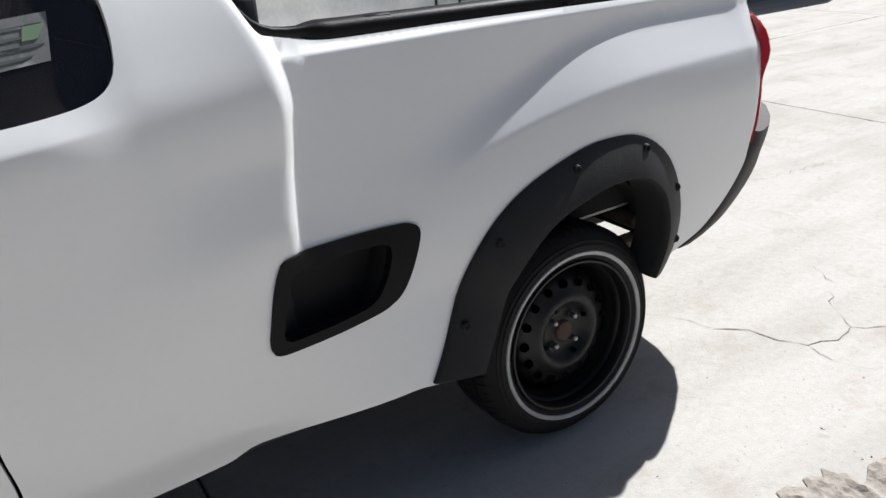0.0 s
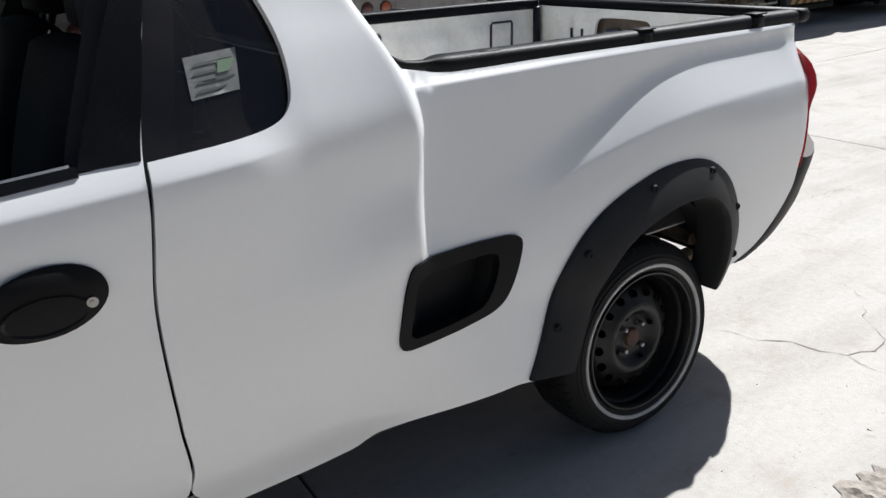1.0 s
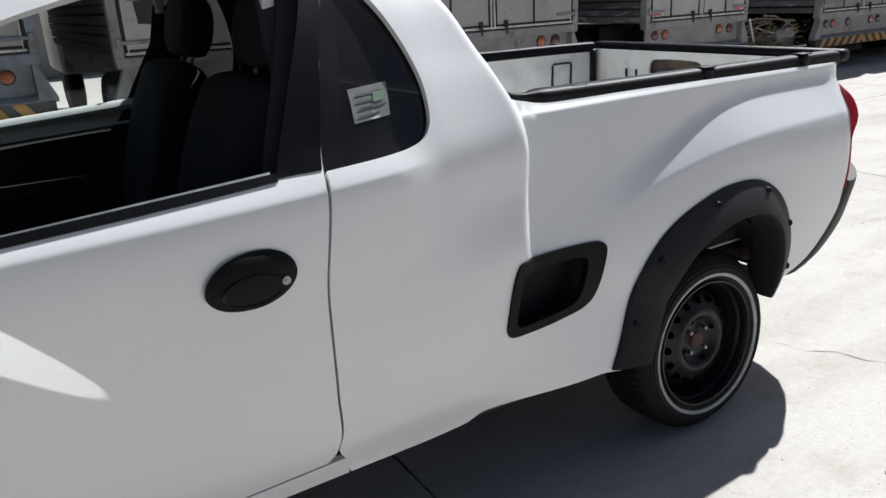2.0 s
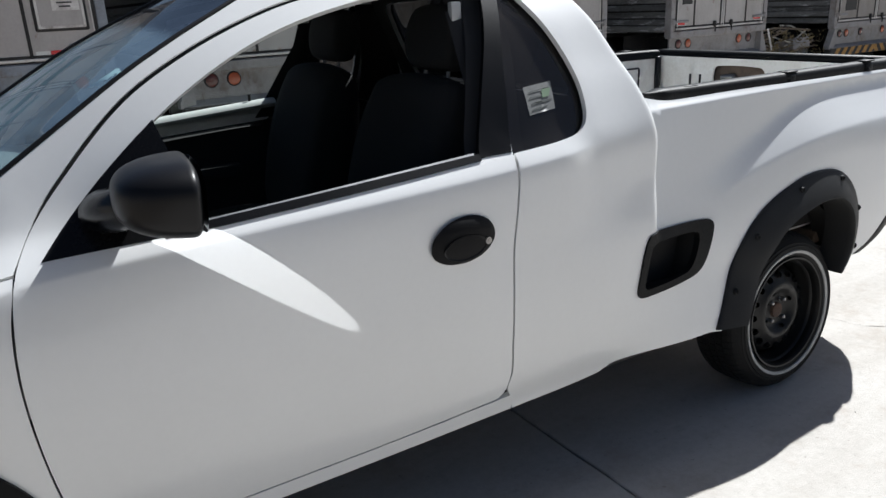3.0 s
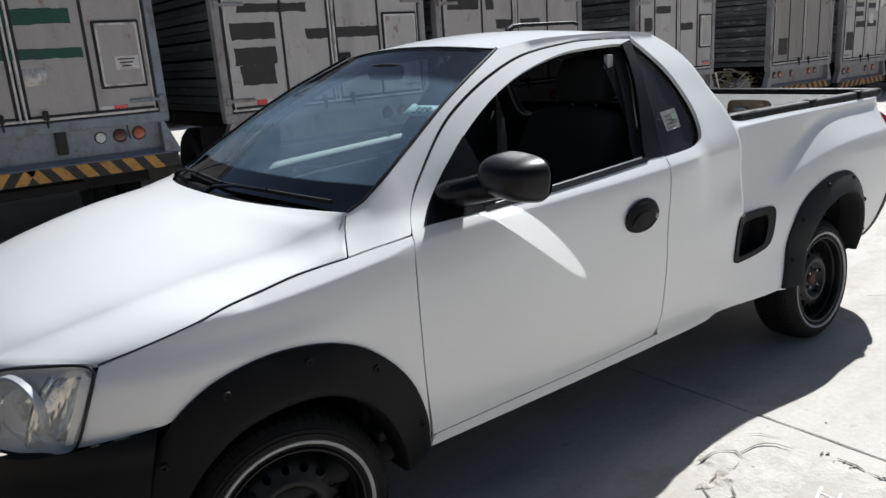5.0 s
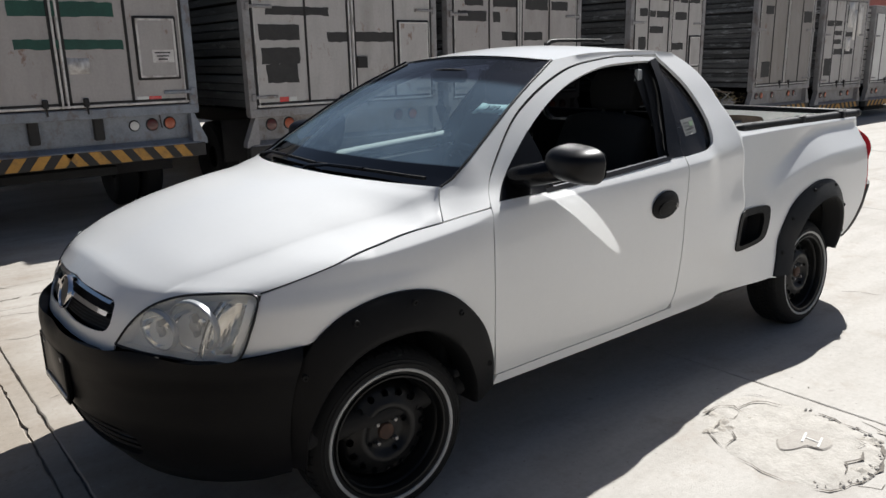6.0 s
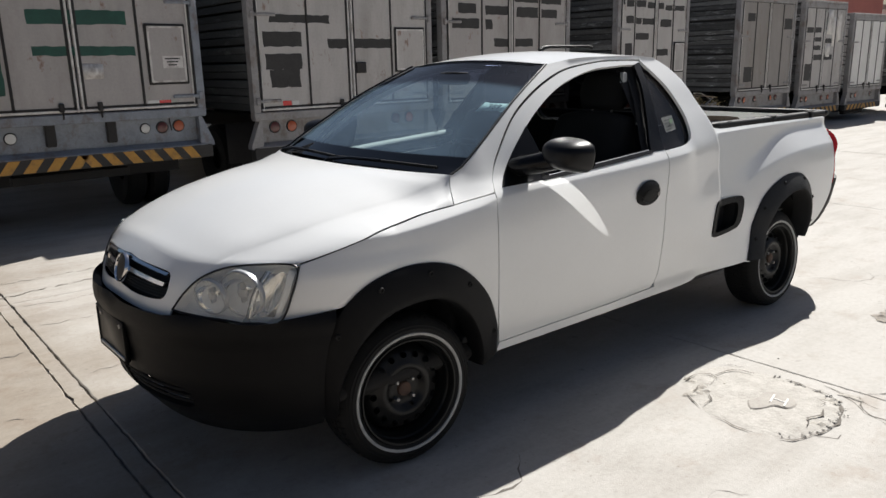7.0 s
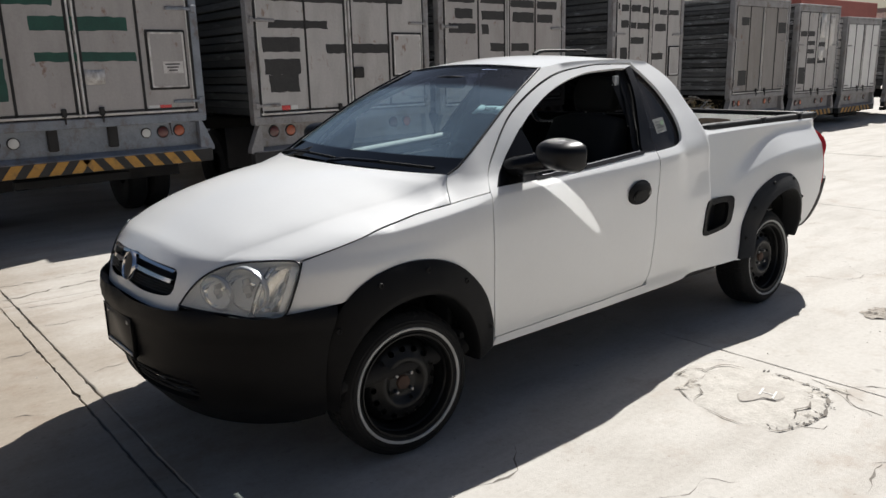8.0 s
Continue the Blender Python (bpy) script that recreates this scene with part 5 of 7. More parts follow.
def cushion(size, at, turn=0.0, puff=0.25, rx=0.0):
    bm = bmesh.new()
    bmesh.ops.create_cube(bm, size=1)
    bmesh.ops.subdivide_edges(bm, edges=list(bm.edges), cuts=7, use_grid_fill=True)
    for v in bm.verts:
        p = v.co * 2
        k = 1 - puff * 0.5 * (p.x ** 2 * p.y ** 2 + p.y ** 2 * p.z ** 2 + p.x ** 2 * p.z ** 2) / 1.5
        v.co = Vector((p.x * size[0] / 2 * k, p.y * size[1] / 2 * k, p.z * size[2] / 2 * k))
    bmesh.ops.transform(bm, matrix=Matrix.Translation(at) @ pose(0, 0, 0, rx, turn, 0), verts=bm.verts)
    return bm


for y in (-.36, .36):
    base = part("seat", cushion((.52, .50, .17), (-1.62, y, .60), -6), seat_cloth, pickup, "dark cloth car seat")
    part("seat_back", cushion((.17, .48, .62), (-1.28, y, .90), 16), seat_cloth, base)
    part("head_rest", cushion((.10, .26, .18), (-1.145, y, 1.29), 12), seat_cloth, base)
    for dy in (-.06, .06):
        part("rest_post", rod([(-1.17, y + dy, 1.16), (-1.15, y + dy, 1.26)], .006, 6), nut_steel, base)
part("gear_lever", rod([(-1.86, 0, .45), (-1.84, 0, .68), (-1.838, 0, .72)], [.012, .010, .024], 10), cabin_dark, pickup)
mirror_in = cushion((.03, .22, .06), (-1.83, 0, 1.375), 10)
part("inside_mirror", mirror_in, cabin_dark, pickup, "dark inside mirror")

# back wall of the cab with its window
def back(u, v):
    t = max(v - 1.03, 0.0) / 0.43
    return Vector((-.675 - .26 * t, -u * (0.60 - 0.145 * t), v))


back_line = curve([(-1, .50, 1), (1, .50, 1), (1, 1.435, 1), (-1, 1.435, 1)], 0.1)
back_hole = curve([(-.8, 1.12), (-.6, 1.10), (.6, 1.10), (.8, 1.12), (.82, 1.36), (.65, 1.39), (-.65, 1.39), (-.82, 1.36)], 0.08)
part("cab_back", shell(back, back_line, [back_hole], step=0.12, lip=0.02), white_paint, pickup)
part("cab_back_lining", shell(lambda u, v: back(u, v) + Vector((-.03, 0, 0)), back_line, [back_hole], step=0.12, lip=0), cabin_dark, pickup)
part("rear_glass", shell(lambda u, v: back(u, v) + Vector((-.01, 0, 0)), back_hole, step=0.12, lip=0), side_glass, pickup, "dark rear window glass")

# ---- stickers ----
def on_screen(x, y):
    hit = screen_tree.ray_cast(Vector((x, y, 3)), Vector((0, 0, -1)))
    return hit[0], hit[1]


spot, up = on_screen(-2.03, -.484)
up = up if up.z > 0 else -up
across = Vector((0, -1, 0))
across = (across - up * across.dot(up)).normalized()
climb = up.cross(across)
frame_m = Matrix((across, climb, up)).transposed().to_4x4()
sticker_paper = worn("sticker_paper", (0.80, 0.90, 0.86), (0.70, 0.83, 0.78), (0.5, 0.6), 20, 200, relief=0.0)
ink = material("ink", (0.03, 0.04, 0.04), 0.6)
st = box((.105, .058, .0015), (0, 0, -0.009))
for x in (-.062, .062):
    box((.022, .074, .001), (x, 0, -0.0094), into=st)
bmesh.ops.transform(st, matrix=Matrix.Translation(spot) @ frame_m @ pose(0, 0, 0, 0, 0, 8), verts=st.verts)
sticker = tagged(part("windscreen_sticker", st, sticker_paper), "pale green numbered sticker on the windscreen", "sticker")
font = bpy.data.curves.new("number", "FONT")
font.body, font.size, font.align_x, font.align_y, font.extrude = "389", 0.046, "CENTER", "CENTER", 0.0004
font.materials.append(ink)
number = new("sticker_number", font)
number.parent = sticker
number.matrix_local = Matrix.Translation(spot - up * 0.0075) @ frame_m @ pose(0, 0, 0, 0, 0, 8)
faded_ink = material("faded_ink", (0.08, 0.09, 0.085), 0.7)


def on_pane(ring, depth):
    """A sheet laid on the inside of the side window."""
    return shell(off_side(depth), ring, step=0.02, lip=0.001)


def tilted(x0, z0, x1, z1, lean=0.10):
    return curve([(x0, z0, 1), (x1, z0 + lean * (x1 - x0), 1), (x1 + .014, z1 + lean * (x1 - x0), 1), (x0 + .006, z1, 1)], 0.02)


label_ob = tagged(part("window_label", on_pane(tilted(-1.098, 1.112, -1.012, 1.180), -0.0205), worn("label_paper", (0.19, 0.195, 0.19), (0.10, 0.105, 0.10), (0.5, 0.6), 25, 200, relief=0)), "pale printed paper label inside the side window", "label")
for k, (a, b) in enumerate(((-1.088, -1.046), (-1.084, -1.026), (-1.086, -1.04), (-1.082, -1.022))):
    part("print_bar", on_pane(tilted(a, 1.121 + .014 * k, b, 1.126 + .014 * k), -0.0195), faded_ink, label_ob)
part("print_block", on_pane(tilted(-1.042, 1.150, -1.020, 1.170), -0.0192), material("faded_green", (0.16, 0.24, 0.15), 0.7), label_ob)

# ---- concrete yard ----
concrete = material("concrete", (0.5, 0.48, 0.45), 0.9, spec=0.25)
big = noise_tex(concrete, 0.35, 6, 0.62)
mid = noise_tex(concrete, 2.2, 8, 0.68)
fine = noise_tex(concrete, 38, 6, 0.7)
grit = noise_tex(concrete, 160, 3, 0.6)
smear = noise_tex(concrete, 1.6, 6, 0.6, stretch=(0.5, 2.4, 1))
c = ramp(concrete, big, ((0.32, (0.33, 0.305, 0.272)), (0.50, (0.455, 0.43, 0.395)), (0.68, (0.54, 0.515, 0.48))))
c = mix(concrete, 0.42, c, ramp(concrete, mid, ((0.28, (0.312, 0.295, 0.271)), (0.46, (0.467, 0.443, 0.410)), (0.70, (0.541, 0.525, 0.492)))))
c = mix(concrete, 0.32, c, ramp(concrete, smear, ((0.37, (0.27, 0.235, 0.20)), (0.55, (0.508, 0.484, 0.451)))))
c = mix(concrete, 0.25, c, ramp(concrete, fine, ((0.30, (0.295, 0.279, 0.254)), (0.50, (0.459, 0.443, 0.410)), (0.70, (0.574, 0.558, 0.525)))))
spots = ramp(concrete, noise_tex(concrete, 9, 2, 0.5), ((0.0, (0, 0, 0)), (0.70, (0, 0, 0)), (0.76, (1, 1, 1))))
c = mix(concrete, mix(concrete, 0.45, (0, 0, 0), spots), c, (0.271, 0.246, 0.221))
blotch = ramp(concrete, noise_tex(concrete, 3.4, 7, 0.72), ((0.0, (0, 0, 0)), (0.54, (0, 0, 0)), (0.66, (1, 1, 1))))
c = mix(concrete, mix(concrete, 0.42, (0, 0, 0), blotch), c, (0.33, 0.27, 0.22))
pits = ramp(concrete, noise_tex(concrete, 46, 3, 0.6), ((0.0, (0, 0, 0)), (0.66, (0, 0, 0)), (0.72, (1, 1, 1))))
c = mix(concrete, mix(concrete, 0.5, (0, 0, 0), pits), c, (0.20, 0.175, 0.15))
# trodden dirt over the yard's far end
spread = node(concrete, "SeparateXYZ")
link(concrete, coords(concrete), spread.inputs[0])
edge_wave = node(concrete, "Math")
edge_wave.operation = "MULTIPLY_ADD"
edge_wave.inputs[1].default_value = 1.5
link(concrete, noise_tex(concrete, 1.3, 6, 0.65), edge_wave.inputs[0])
link(concrete, spread.outputs["X"], edge_wave.inputs[2])
dirt = node(concrete, "MapRange")
dirt.interpolation_type = "SMOOTHSTEP"
dirt.inputs["From Min"].default_value, dirt.inputs["From Max"].default_value = -1.75, -3.05
link(concrete, edge_wave.outputs[0], dirt.inputs["Value"])
c = mix(concrete, dirt.outputs[0], c, mix(concrete, 1.0, c, (0.62, 0.565, 0.50), "MULTIPLY"))
link(concrete, c, bsdf(concrete)["Base Color"])
tall = mix(concrete, 0.4, mix(concrete, 0.5, mid, fine), grit)
bump(concrete, tall, 0.5, 0.006)
joint_dirt = worn("joint_dirt", (0.20, 0.18, 0.155), (0.09, 0.08, 0.07), (0.9, 1.0), 12, 120, relief=0.4)
rough_patch = worn("rough_patch", (0.52, 0.495, 0.455), (0.24, 0.22, 0.195), (0.85, 0.98), 13, 48, relief=1.0)
sheet = bmesh.new()
bmesh.ops.create_grid(sheet, x_segments=1, y_segments=1, size=600)
bmesh.ops.translate(sheet, vec=(0, 0, -0.011), verts=sheet.verts)
ground = tagged(part("ground", sheet, joint_dirt), "pale worn concrete yard with joints, cracks and patches", "ground", kind="structure")
far = bmesh.new()
hole = 30.0
for x0, x1, y0, y1 in ((-600, 600, hole, 600), (-600, 600, -600, -hole), (-600, -hole, -hole, hole), (hole, 600, -hole, hole)):
    vs = [far.verts.new(p) for p in ((x0, y0, -.003), (x1, y0, -.003), (x1, y1, -.003), (x0, y1, -.003))]
    far.faces.new(vs)
part("far_slab", far, concrete, ground, smooth=False)

rng = random.Random(4)


def ragged(a, b, step=0.07, rough=0.004):
    """Points from a to b along a slightly broken edge."""
    a, b = Vector(a), Vector(b)
    n = max(1, int((b - a).length / step))
    side_way = Vector((-(b - a).y, (b - a).x)).normalized()
    return [a.lerp(b, k / n) + side_way * (rng.uniform(-rough, rough) + (rng.uniform(0, rough * 3) if rng.random() < 0.08 else 0)) * (k > 0) for k in range(n)]


def slab(ring, top=0.0, deep=0.011, round_=0.006):
    bm = bmesh.new()
    n = len(ring)
    c = sum(ring, Vector((0, 0))) / n
    up = [bm.verts.new((*(p + (c - p).normalized() * round_), top)) for p in ring]
    edge = [bm.verts.new((*p, top - round_ * 0.6)) for p in ring]
    low = [bm.verts.new((*p, top - deep)) for p in ring]
    bm.faces.new(up)
    for k in range(n):
        j = (k + 1) % n
        bm.faces.new((up[j], up[k], edge[k], edge[j]))
        bm.faces.new((edge[j], edge[k], low[k], low[j]))
    bmesh.ops.recalc_face_normals(bm, faces=bm.faces)
    if max(f.normal.z for f in bm.faces) < 0.5:
        bmesh.ops.reverse_faces(bm, faces=bm.faces)
    return bm


XS = (-30, -24, -19, -14, -11.3, -8.7, -6.1, -3.535, -3.455, -0.89, 3.47, 7.8, 12.2, 16.6, 21, 25.5, 30)
YS = (-30, -25, -20, -15, -10, -6.2, -2.6, 2.55, 7.7, 13, 18, 24, 30)
for x0, x1 in zip(XS, XS[1:]):
    for y0, y1 in zip(YS, YS[1:]):
        g = 0.004
        near = abs((x0 + x1) / 2) < 9 and abs((y0 + y1) / 2) < 8
        corners = [(x0 + g, y0 + g), (x1 - g, y0 + g), (x1 - g, y1 - g), (x0 + g, y1 - g)]
        ring = []
        for k in range(4):
            ring += ragged(corners[k], corners[(k + 1) % 4], 0.045 if near else 50, 0.0028 if near else 0)
        part("slab", slab(ring, rng.uniform(-0.0015, 0.0015)), concrete, ground, smooth=False)


def crack(points, width=0.006, jag=0.012, seed=1, lift=0.0025):
    """A dark broken line in the concrete."""
    r = random.Random(seed)
    pts = []
    for a, b in zip(points, points[1:]):
        a, b = Vector(a), Vector(b)
        n = max(1, int((b - a).length / 0.035))
        s = Vector((-(b - a).y, (b - a).x)).normalized()
        pts += [a.lerp(b, k / n) + s * r.uniform(-jag, jag) * (k > 0) for k in range(n)]
    pts.append(Vector(points[-1]))
    bm = bmesh.new()
    rows = []
    for i, p in enumerate(pts):
        d = (pts[min(i + 1, len(pts) - 1)] - pts[max(i - 1, 0)]).normalized()
        s = Vector((-d.y, d.x))
        w = 0.45 * width * r.choice((0.1, 0.3, 0.7, 1.0, 1.3)) * (0.4 if i in (0, len(pts) - 1) else 1)
        rows.append((bm.verts.new((*(p + s * w / 2), lift)), bm.verts.new((*(p - s * w / 2), lift))))
    for a, b in zip(rows, rows[1:]):
        bm.faces.new((a[0], a[1], b[1], b[0]))
    bmesh.ops.recalc_face_normals(bm, faces=bm.faces)
    return part("crack", bm, joint_dirt, ground, smooth=False)


crack([(.55, -.36), (.62, -.465), (.693, -.578), (.708, -.658), (.791, -.733), (.805, -.828), (.85, -.90), (.946, -.94), (1.05, -.92), (1.16, -1.0), (1.3, -1.02)], .007, .010, 2)
crack([(1.05, -.92), (1.16, -.78), (1.30, -.72), (1.38, -.58)], .004, .012, 3)
crack([(.85, -.90), (.83, -1.0), (.88, -1.10)], .004, .01, 4)
crack([(1.3, .5), (1.8, .35), (2.1, .1), (2.6, .05)], .005, .015, 5)
crack([(-3.45, 1.95), (-3.0, 1.9), (-2.6, 1.86)], .018, .02, 6)
crack([(-3.9, 2.62), (-3.5, 2.72), (-3.1, 2.80), (-2.6, 2.85)], .026, .02, 7)
crack([(-4.1, 3.15), (-3.2, 3.1), (-2.6, 3.12)], .018, .02, 8)
crack([(-3.52, 1.55), (-3.62, 1.5), (-3.75, 1.52)], .020, .015, 9)
crack([(-3.44, 2.45), (-3.2, 2.38), (-2.9, 2.41), (-2.5, 2.33), (-2.1, 2.36)], .016, .02, 43)
crack([(-3.4, .98), (-3.1, 1.04), (-2.8, 1.0)], .012, .02, 44)
crack([(-3.7, .62), (-3.85, .70), (-4.0, .68)], .012, .02, 45)
crack([(-3.3, 1.35), (-2.95, 1.3), (-2.7, 1.33)], .004, .015, 10)
crack([(-1.31, -1.0), (-1.18, -1.02), (-1.10, -1.10), (-1.02, -1.16)], .007, .012, 11)
crack([(-.93, -1.62), (-1.02, -1.66), (-1.12, -1.80)], .012, .015, 12)
crack([(-.90, -1.62), (-.80, -1.72), (-.74, -1.85)], .018, .02, 13)
crack([(-1.52, -1.95), (-1.40, -2.05), (-1.22, -2.0), (-1.1, -2.1)], .008, .015, 14)
crack([(-1.95, -1.95), (-2.10, -1.75), (-2.15, -1.62)], .006, .015, 15)
crack([(-2.3, -1.55), (-2.18, -1.62), (-2.05, -1.60), (-1.98, -1.70)], .006, .012, 16)
crack([(-2.38, -.98), (-2.455, -1.05), (-2.50, -1.115), (-2.56, -1.125), (-2.63, -1.115), (-2.72, -1.085), (-2.80, -1.09)], .022, .012, 19)
crack([(-1.42, -1.66), (-1.38, -1.72), (-1.34, -1.715)], .030, .006, 40)
crack([(-.93, -1.50), (-1.0, -1.62), (-1.08, -1.70), (-1.09, -1.84)], .014, .010, 41)
crack([(-1.50, -1.98), (-1.60, -1.99), (-1.74, -2.02)], .018, .012, 42)
crack([(4.2, 2.2), (5.2, 1.9), (6.3, 1.7)], .012, .03, 17)
crack([(3.6, -1.5), (4.4, -1.3), (5.5, -1.45)], .008, .03, 18)

# a rough mortar patch with a shallow mark in it
ring = curve([(-1.30, -1.0), (-1.46, -1.13), (-1.55, -1.29), (-1.57, -1.44), (-1.53, -1.58), (-1.45, -1.64), (-1.33, -1.655), (-1.18, -1.65), (-1.085, -1.61), (-1.03, -1.52), (-1.0, -1.36), (-1.0, -1.20), (-1.05, -1.06), (-1.16, -1.0)], 0.035)
ring = [p + Vector((rng.uniform(-.014, .014), rng.uniform(-.014, .014))) for p in ring]
patch_bm = bmesh.new()
vs, fs = fill(ring, (), 0.03)
made = []
for v in vs:
    d = min((v - q).length for q in ring)
    h = 0.0015 + 0.007 * smooth(0, 0.05, d) * (0.7 + 0.6 * noise.noise((v.x * 9, v.y * 9, 1))) - 0.005 * math.exp(-(((v.x + 1.27) / .07) ** 2 + ((v.y + 1.42) / .09) ** 2))
    made.append(patch_bm.verts.new((v.x, v.y, h)))
for f in fs:
    patch_bm.faces.new([made[i] for i in f])
bmesh.ops.recalc_face_normals(patch_bm, faces=patch_bm.faces)
mortar_pale = worn("mortar_pale", (0.50, 0.475, 0.435), (0.335, 0.31, 0.275), (0.85, 0.95), 11, 60, relief=1.0)
mortar = part("mortar_patch", patch_bm, mortar_pale, ground, "pale rough mortar patch")
crumbs = bmesh.new()
r2 = random.Random(31)
for k in range(110):
    q = ring[int(len(ring) * r2.uniform(.34, .78)) % len(ring)]
    c0 = Vector((-1.28, -1.33))
    p = q.lerp(c0, abs(r2.gauss(0, .05)) - 0.03)
    a0, rad = r2.uniform(0, 6.3), r2.uniform(.002, .009)
    flat = [crumbs.verts.new((p.x + rad * r2.uniform(.5, 1.2) * math.cos(a0 + j * 1.26), p.y + rad * r2.uniform(.4, 1.0) * math.sin(a0 + j * 1.26), .006 + r2.uniform(-.003, .003))) for j in range(5)]
    tip = crumbs.verts.new((p.x, p.y, .008 + rad * .3))
    for j in range(5):
        crumbs.faces.new((flat[j], flat[(j + 1) % 5], tip))
bmesh.ops.recalc_face_normals(crumbs, faces=crumbs.faces)
part("mortar_crumbs", crumbs, concrete, ground, smooth=False)
n_ring = len(ring)
for a, b, w, seed in ((0.10, 0.30, .012, 21), (0.33, 0.47, .030, 22), (0.46, 0.62, .036, 23), (0.62, 0.76, .030, 24), (0.84, 0.93, .010, 25)):
    crack([tuple(p + (p - Vector((-1.28, -1.33))).normalized() * .010) for p in ring[int(a * n_ring):int(b * n_ring):2]], w, .007, seed, 0.0065)
for line, w, seed in (([(-1.36, -1.02), (-1.24, -1.03), (-1.20, -1.07), (-1.23, -1.13), (-1.20, -1.19)], .016, 50), ([(-1.20, -1.09), (-1.12, -1.10), (-1.06, -1.14), (-1.05, -1.20)], .014, 51), ([(-1.43, -1.12), (-1.36, -1.10), (-1.30, -1.13), (-1.25, -1.12)], .020, 52), ([(-1.50, -1.22), (-1.44, -1.22), (-1.40, -1.18)], .014, 53), ([(-1.38, -1.60), (-1.31, -1.57), (-1.24, -1.60), (-1.19, -1.58)], .022, 54), ([(-1.17, -1.55), (-1.12, -1.56), (-1.10, -1.50)], .016, 55)):
    crack(line, w, .010, seed, 0.0125)
crack([(-.93, -1.47), (-.95, -1.60), (-1.0, -1.72)], .016, .008, 30)
def widen(p, m):
    """Stretched across the mark's length about its middle."""
    q, w = Vector(p) - Vector((-1.255, -1.405)), Vector((0.9, 0.435))
    return Vector(p) + w * (q.dot(w) * (m - 1))


core = curve([(-1.345, -1.345), (-1.315, -1.315), (-1.285, -1.335), (-1.235, -1.350), (-1.205, -1.39), (-1.19, -1.455), (-1.215, -1.485), (-1.255, -1.465), (-1.275, -1.415), (-1.315, -1.385)], 0.02)
part("mortar_core", slab([widen(p, 2.0) for p in core], 0.0105, 0.008, 0.008), worn("mortar_grey", (0.43, 0.40, 0.36), (0.31, 0.285, 0.255), (0.85, 0.95), 14, 90, relief=0.5), ground, smooth=False)
mark_paint = worn("mark_paint", (0.74, 0.73, 0.70), (0.6, 0.58, 0.55), (0.7, 0.9), 20, 90, relief=0.3)
for (a, b) in (((-1.275, -1.395), (-1.220, -1.385)), ((-1.265, -1.450), (-1.208, -1.440)), ((-1.245, -1.392), (-1.238, -1.445))):
    a, b = widen(a, 1.5), widen(b, 1.5)
    part("mark_stroke", rod([(a[0], a[1], .012), (b[0], b[1], .012)], 0.0045, 6, flat=0.4), mark_paint, ground)

# broken hollows with rough bottoms
def broken(cx, cy, rx, ry, seed, mat, base=0.003, tall=0.009):
    r = random.Random(seed)
    p1, p2 = r.uniform(0, 6), r.uniform(0, 6)
    ring = []
    for k in range(46):
        a = 2 * math.pi * k / 46
        w = 1 + .28 * math.sin(3.1 * a + p1) + .18 * math.cos(5.3 * a + p2) + r.uniform(-.12, .12)
        ring.append(Vector((cx + rx * w * math.cos(a), cy + ry * w * math.sin(a))))
    vs, fs = fill(ring, (), 0.4 * min(rx, ry) if min(rx, ry) < .05 else 0.018)
    hollow = bmesh.new()
    made = []
    for v in vs:
        d = min((v - q).length for q in ring)
        made.append(hollow.verts.new((v.x, v.y, base + tall * smooth(0.0, 0.02, d) * abs(noise.noise((v.x * 28, v.y * 28, 2))) * 2)))
    for f in fs:
        hollow.faces.new([made[i] for i in f])
    bmesh.ops.recalc_face_normals(hollow, faces=hollow.faces)
    if sum(f.normal.z for f in hollow.faces) < 0:
        bmesh.ops.reverse_faces(hollow, faces=hollow.faces)
    part("broken_patch", hollow, mat, ground, smooth=False)


broken_dark = worn("broken_concrete", (0.42, 0.38, 0.33), (0.14, 0.12, 0.10), (0.9, 1.0), 20, 60, relief=0.9)
broken_pale = worn("broken_pale", (0.50, 0.47, 0.42), (0.22, 0.195, 0.165), (0.9, 1.0), 22, 70, relief=0.9)
broken(.33, -1.42, .17, .19, 1, broken_dark)
for cx, cy, rx, ry, seed in ((-1.385, -1.125, .085, .035, 2), (-1.30, -1.075, .045, .055, 3), (-1.245, -1.165, .055, .022, 4), (-1.335, -1.615, .060, .020, 5), (-1.19, -1.585, .045, .022, 6), (-1.07, -1.56, .030, .045, 7), (-.965, -1.60, .018, .050, 8), (-1.09, -1.10, .030, .018, 9), (-1.46, -1.235, .028, .020, 10)):
    broken(cx, cy, rx, ry, seed, broken_pale, 0.0045, 0.008)
grit_bm = bmesh.new()
for k in range(220):
    x, y = rng.uniform(-4.5, 3.5), rng.uniform(-2.5, 3.4)
    if k % 3 == 0:
        x, y = .33 + rng.gauss(0, .25), -1.42 + rng.gauss(0, .22)
    r = rng.uniform(.0015, .004) * (1.7 if rng.random() < 0.1 else 1)
    t = pose(x, y, r * .4, rng.uniform(0, 90), rng.uniform(0, 90), rng.uniform(0, 90))
    vs = [grit_bm.verts.new(t @ Vector(p)) for p in ((r, 0, -r * .6), (-r * .7, r * .8, -r * .6), (-r * .6, -r * .9, -r * .6), (0, 0, r))]
    for f in ((0, 1, 2), (0, 1, 3), (1, 2, 3), (2, 0, 3)):
        grit_bm.faces.new([vs[i] for i in f])
bmesh.ops.recalc_face_normals(grit_bm, faces=grit_bm.faces)
tagged(part("loose_grit", grit_bm, rough_patch, None, smooth=False), "loose grit and small stones lying on the concrete", "grit", kind="stuff")

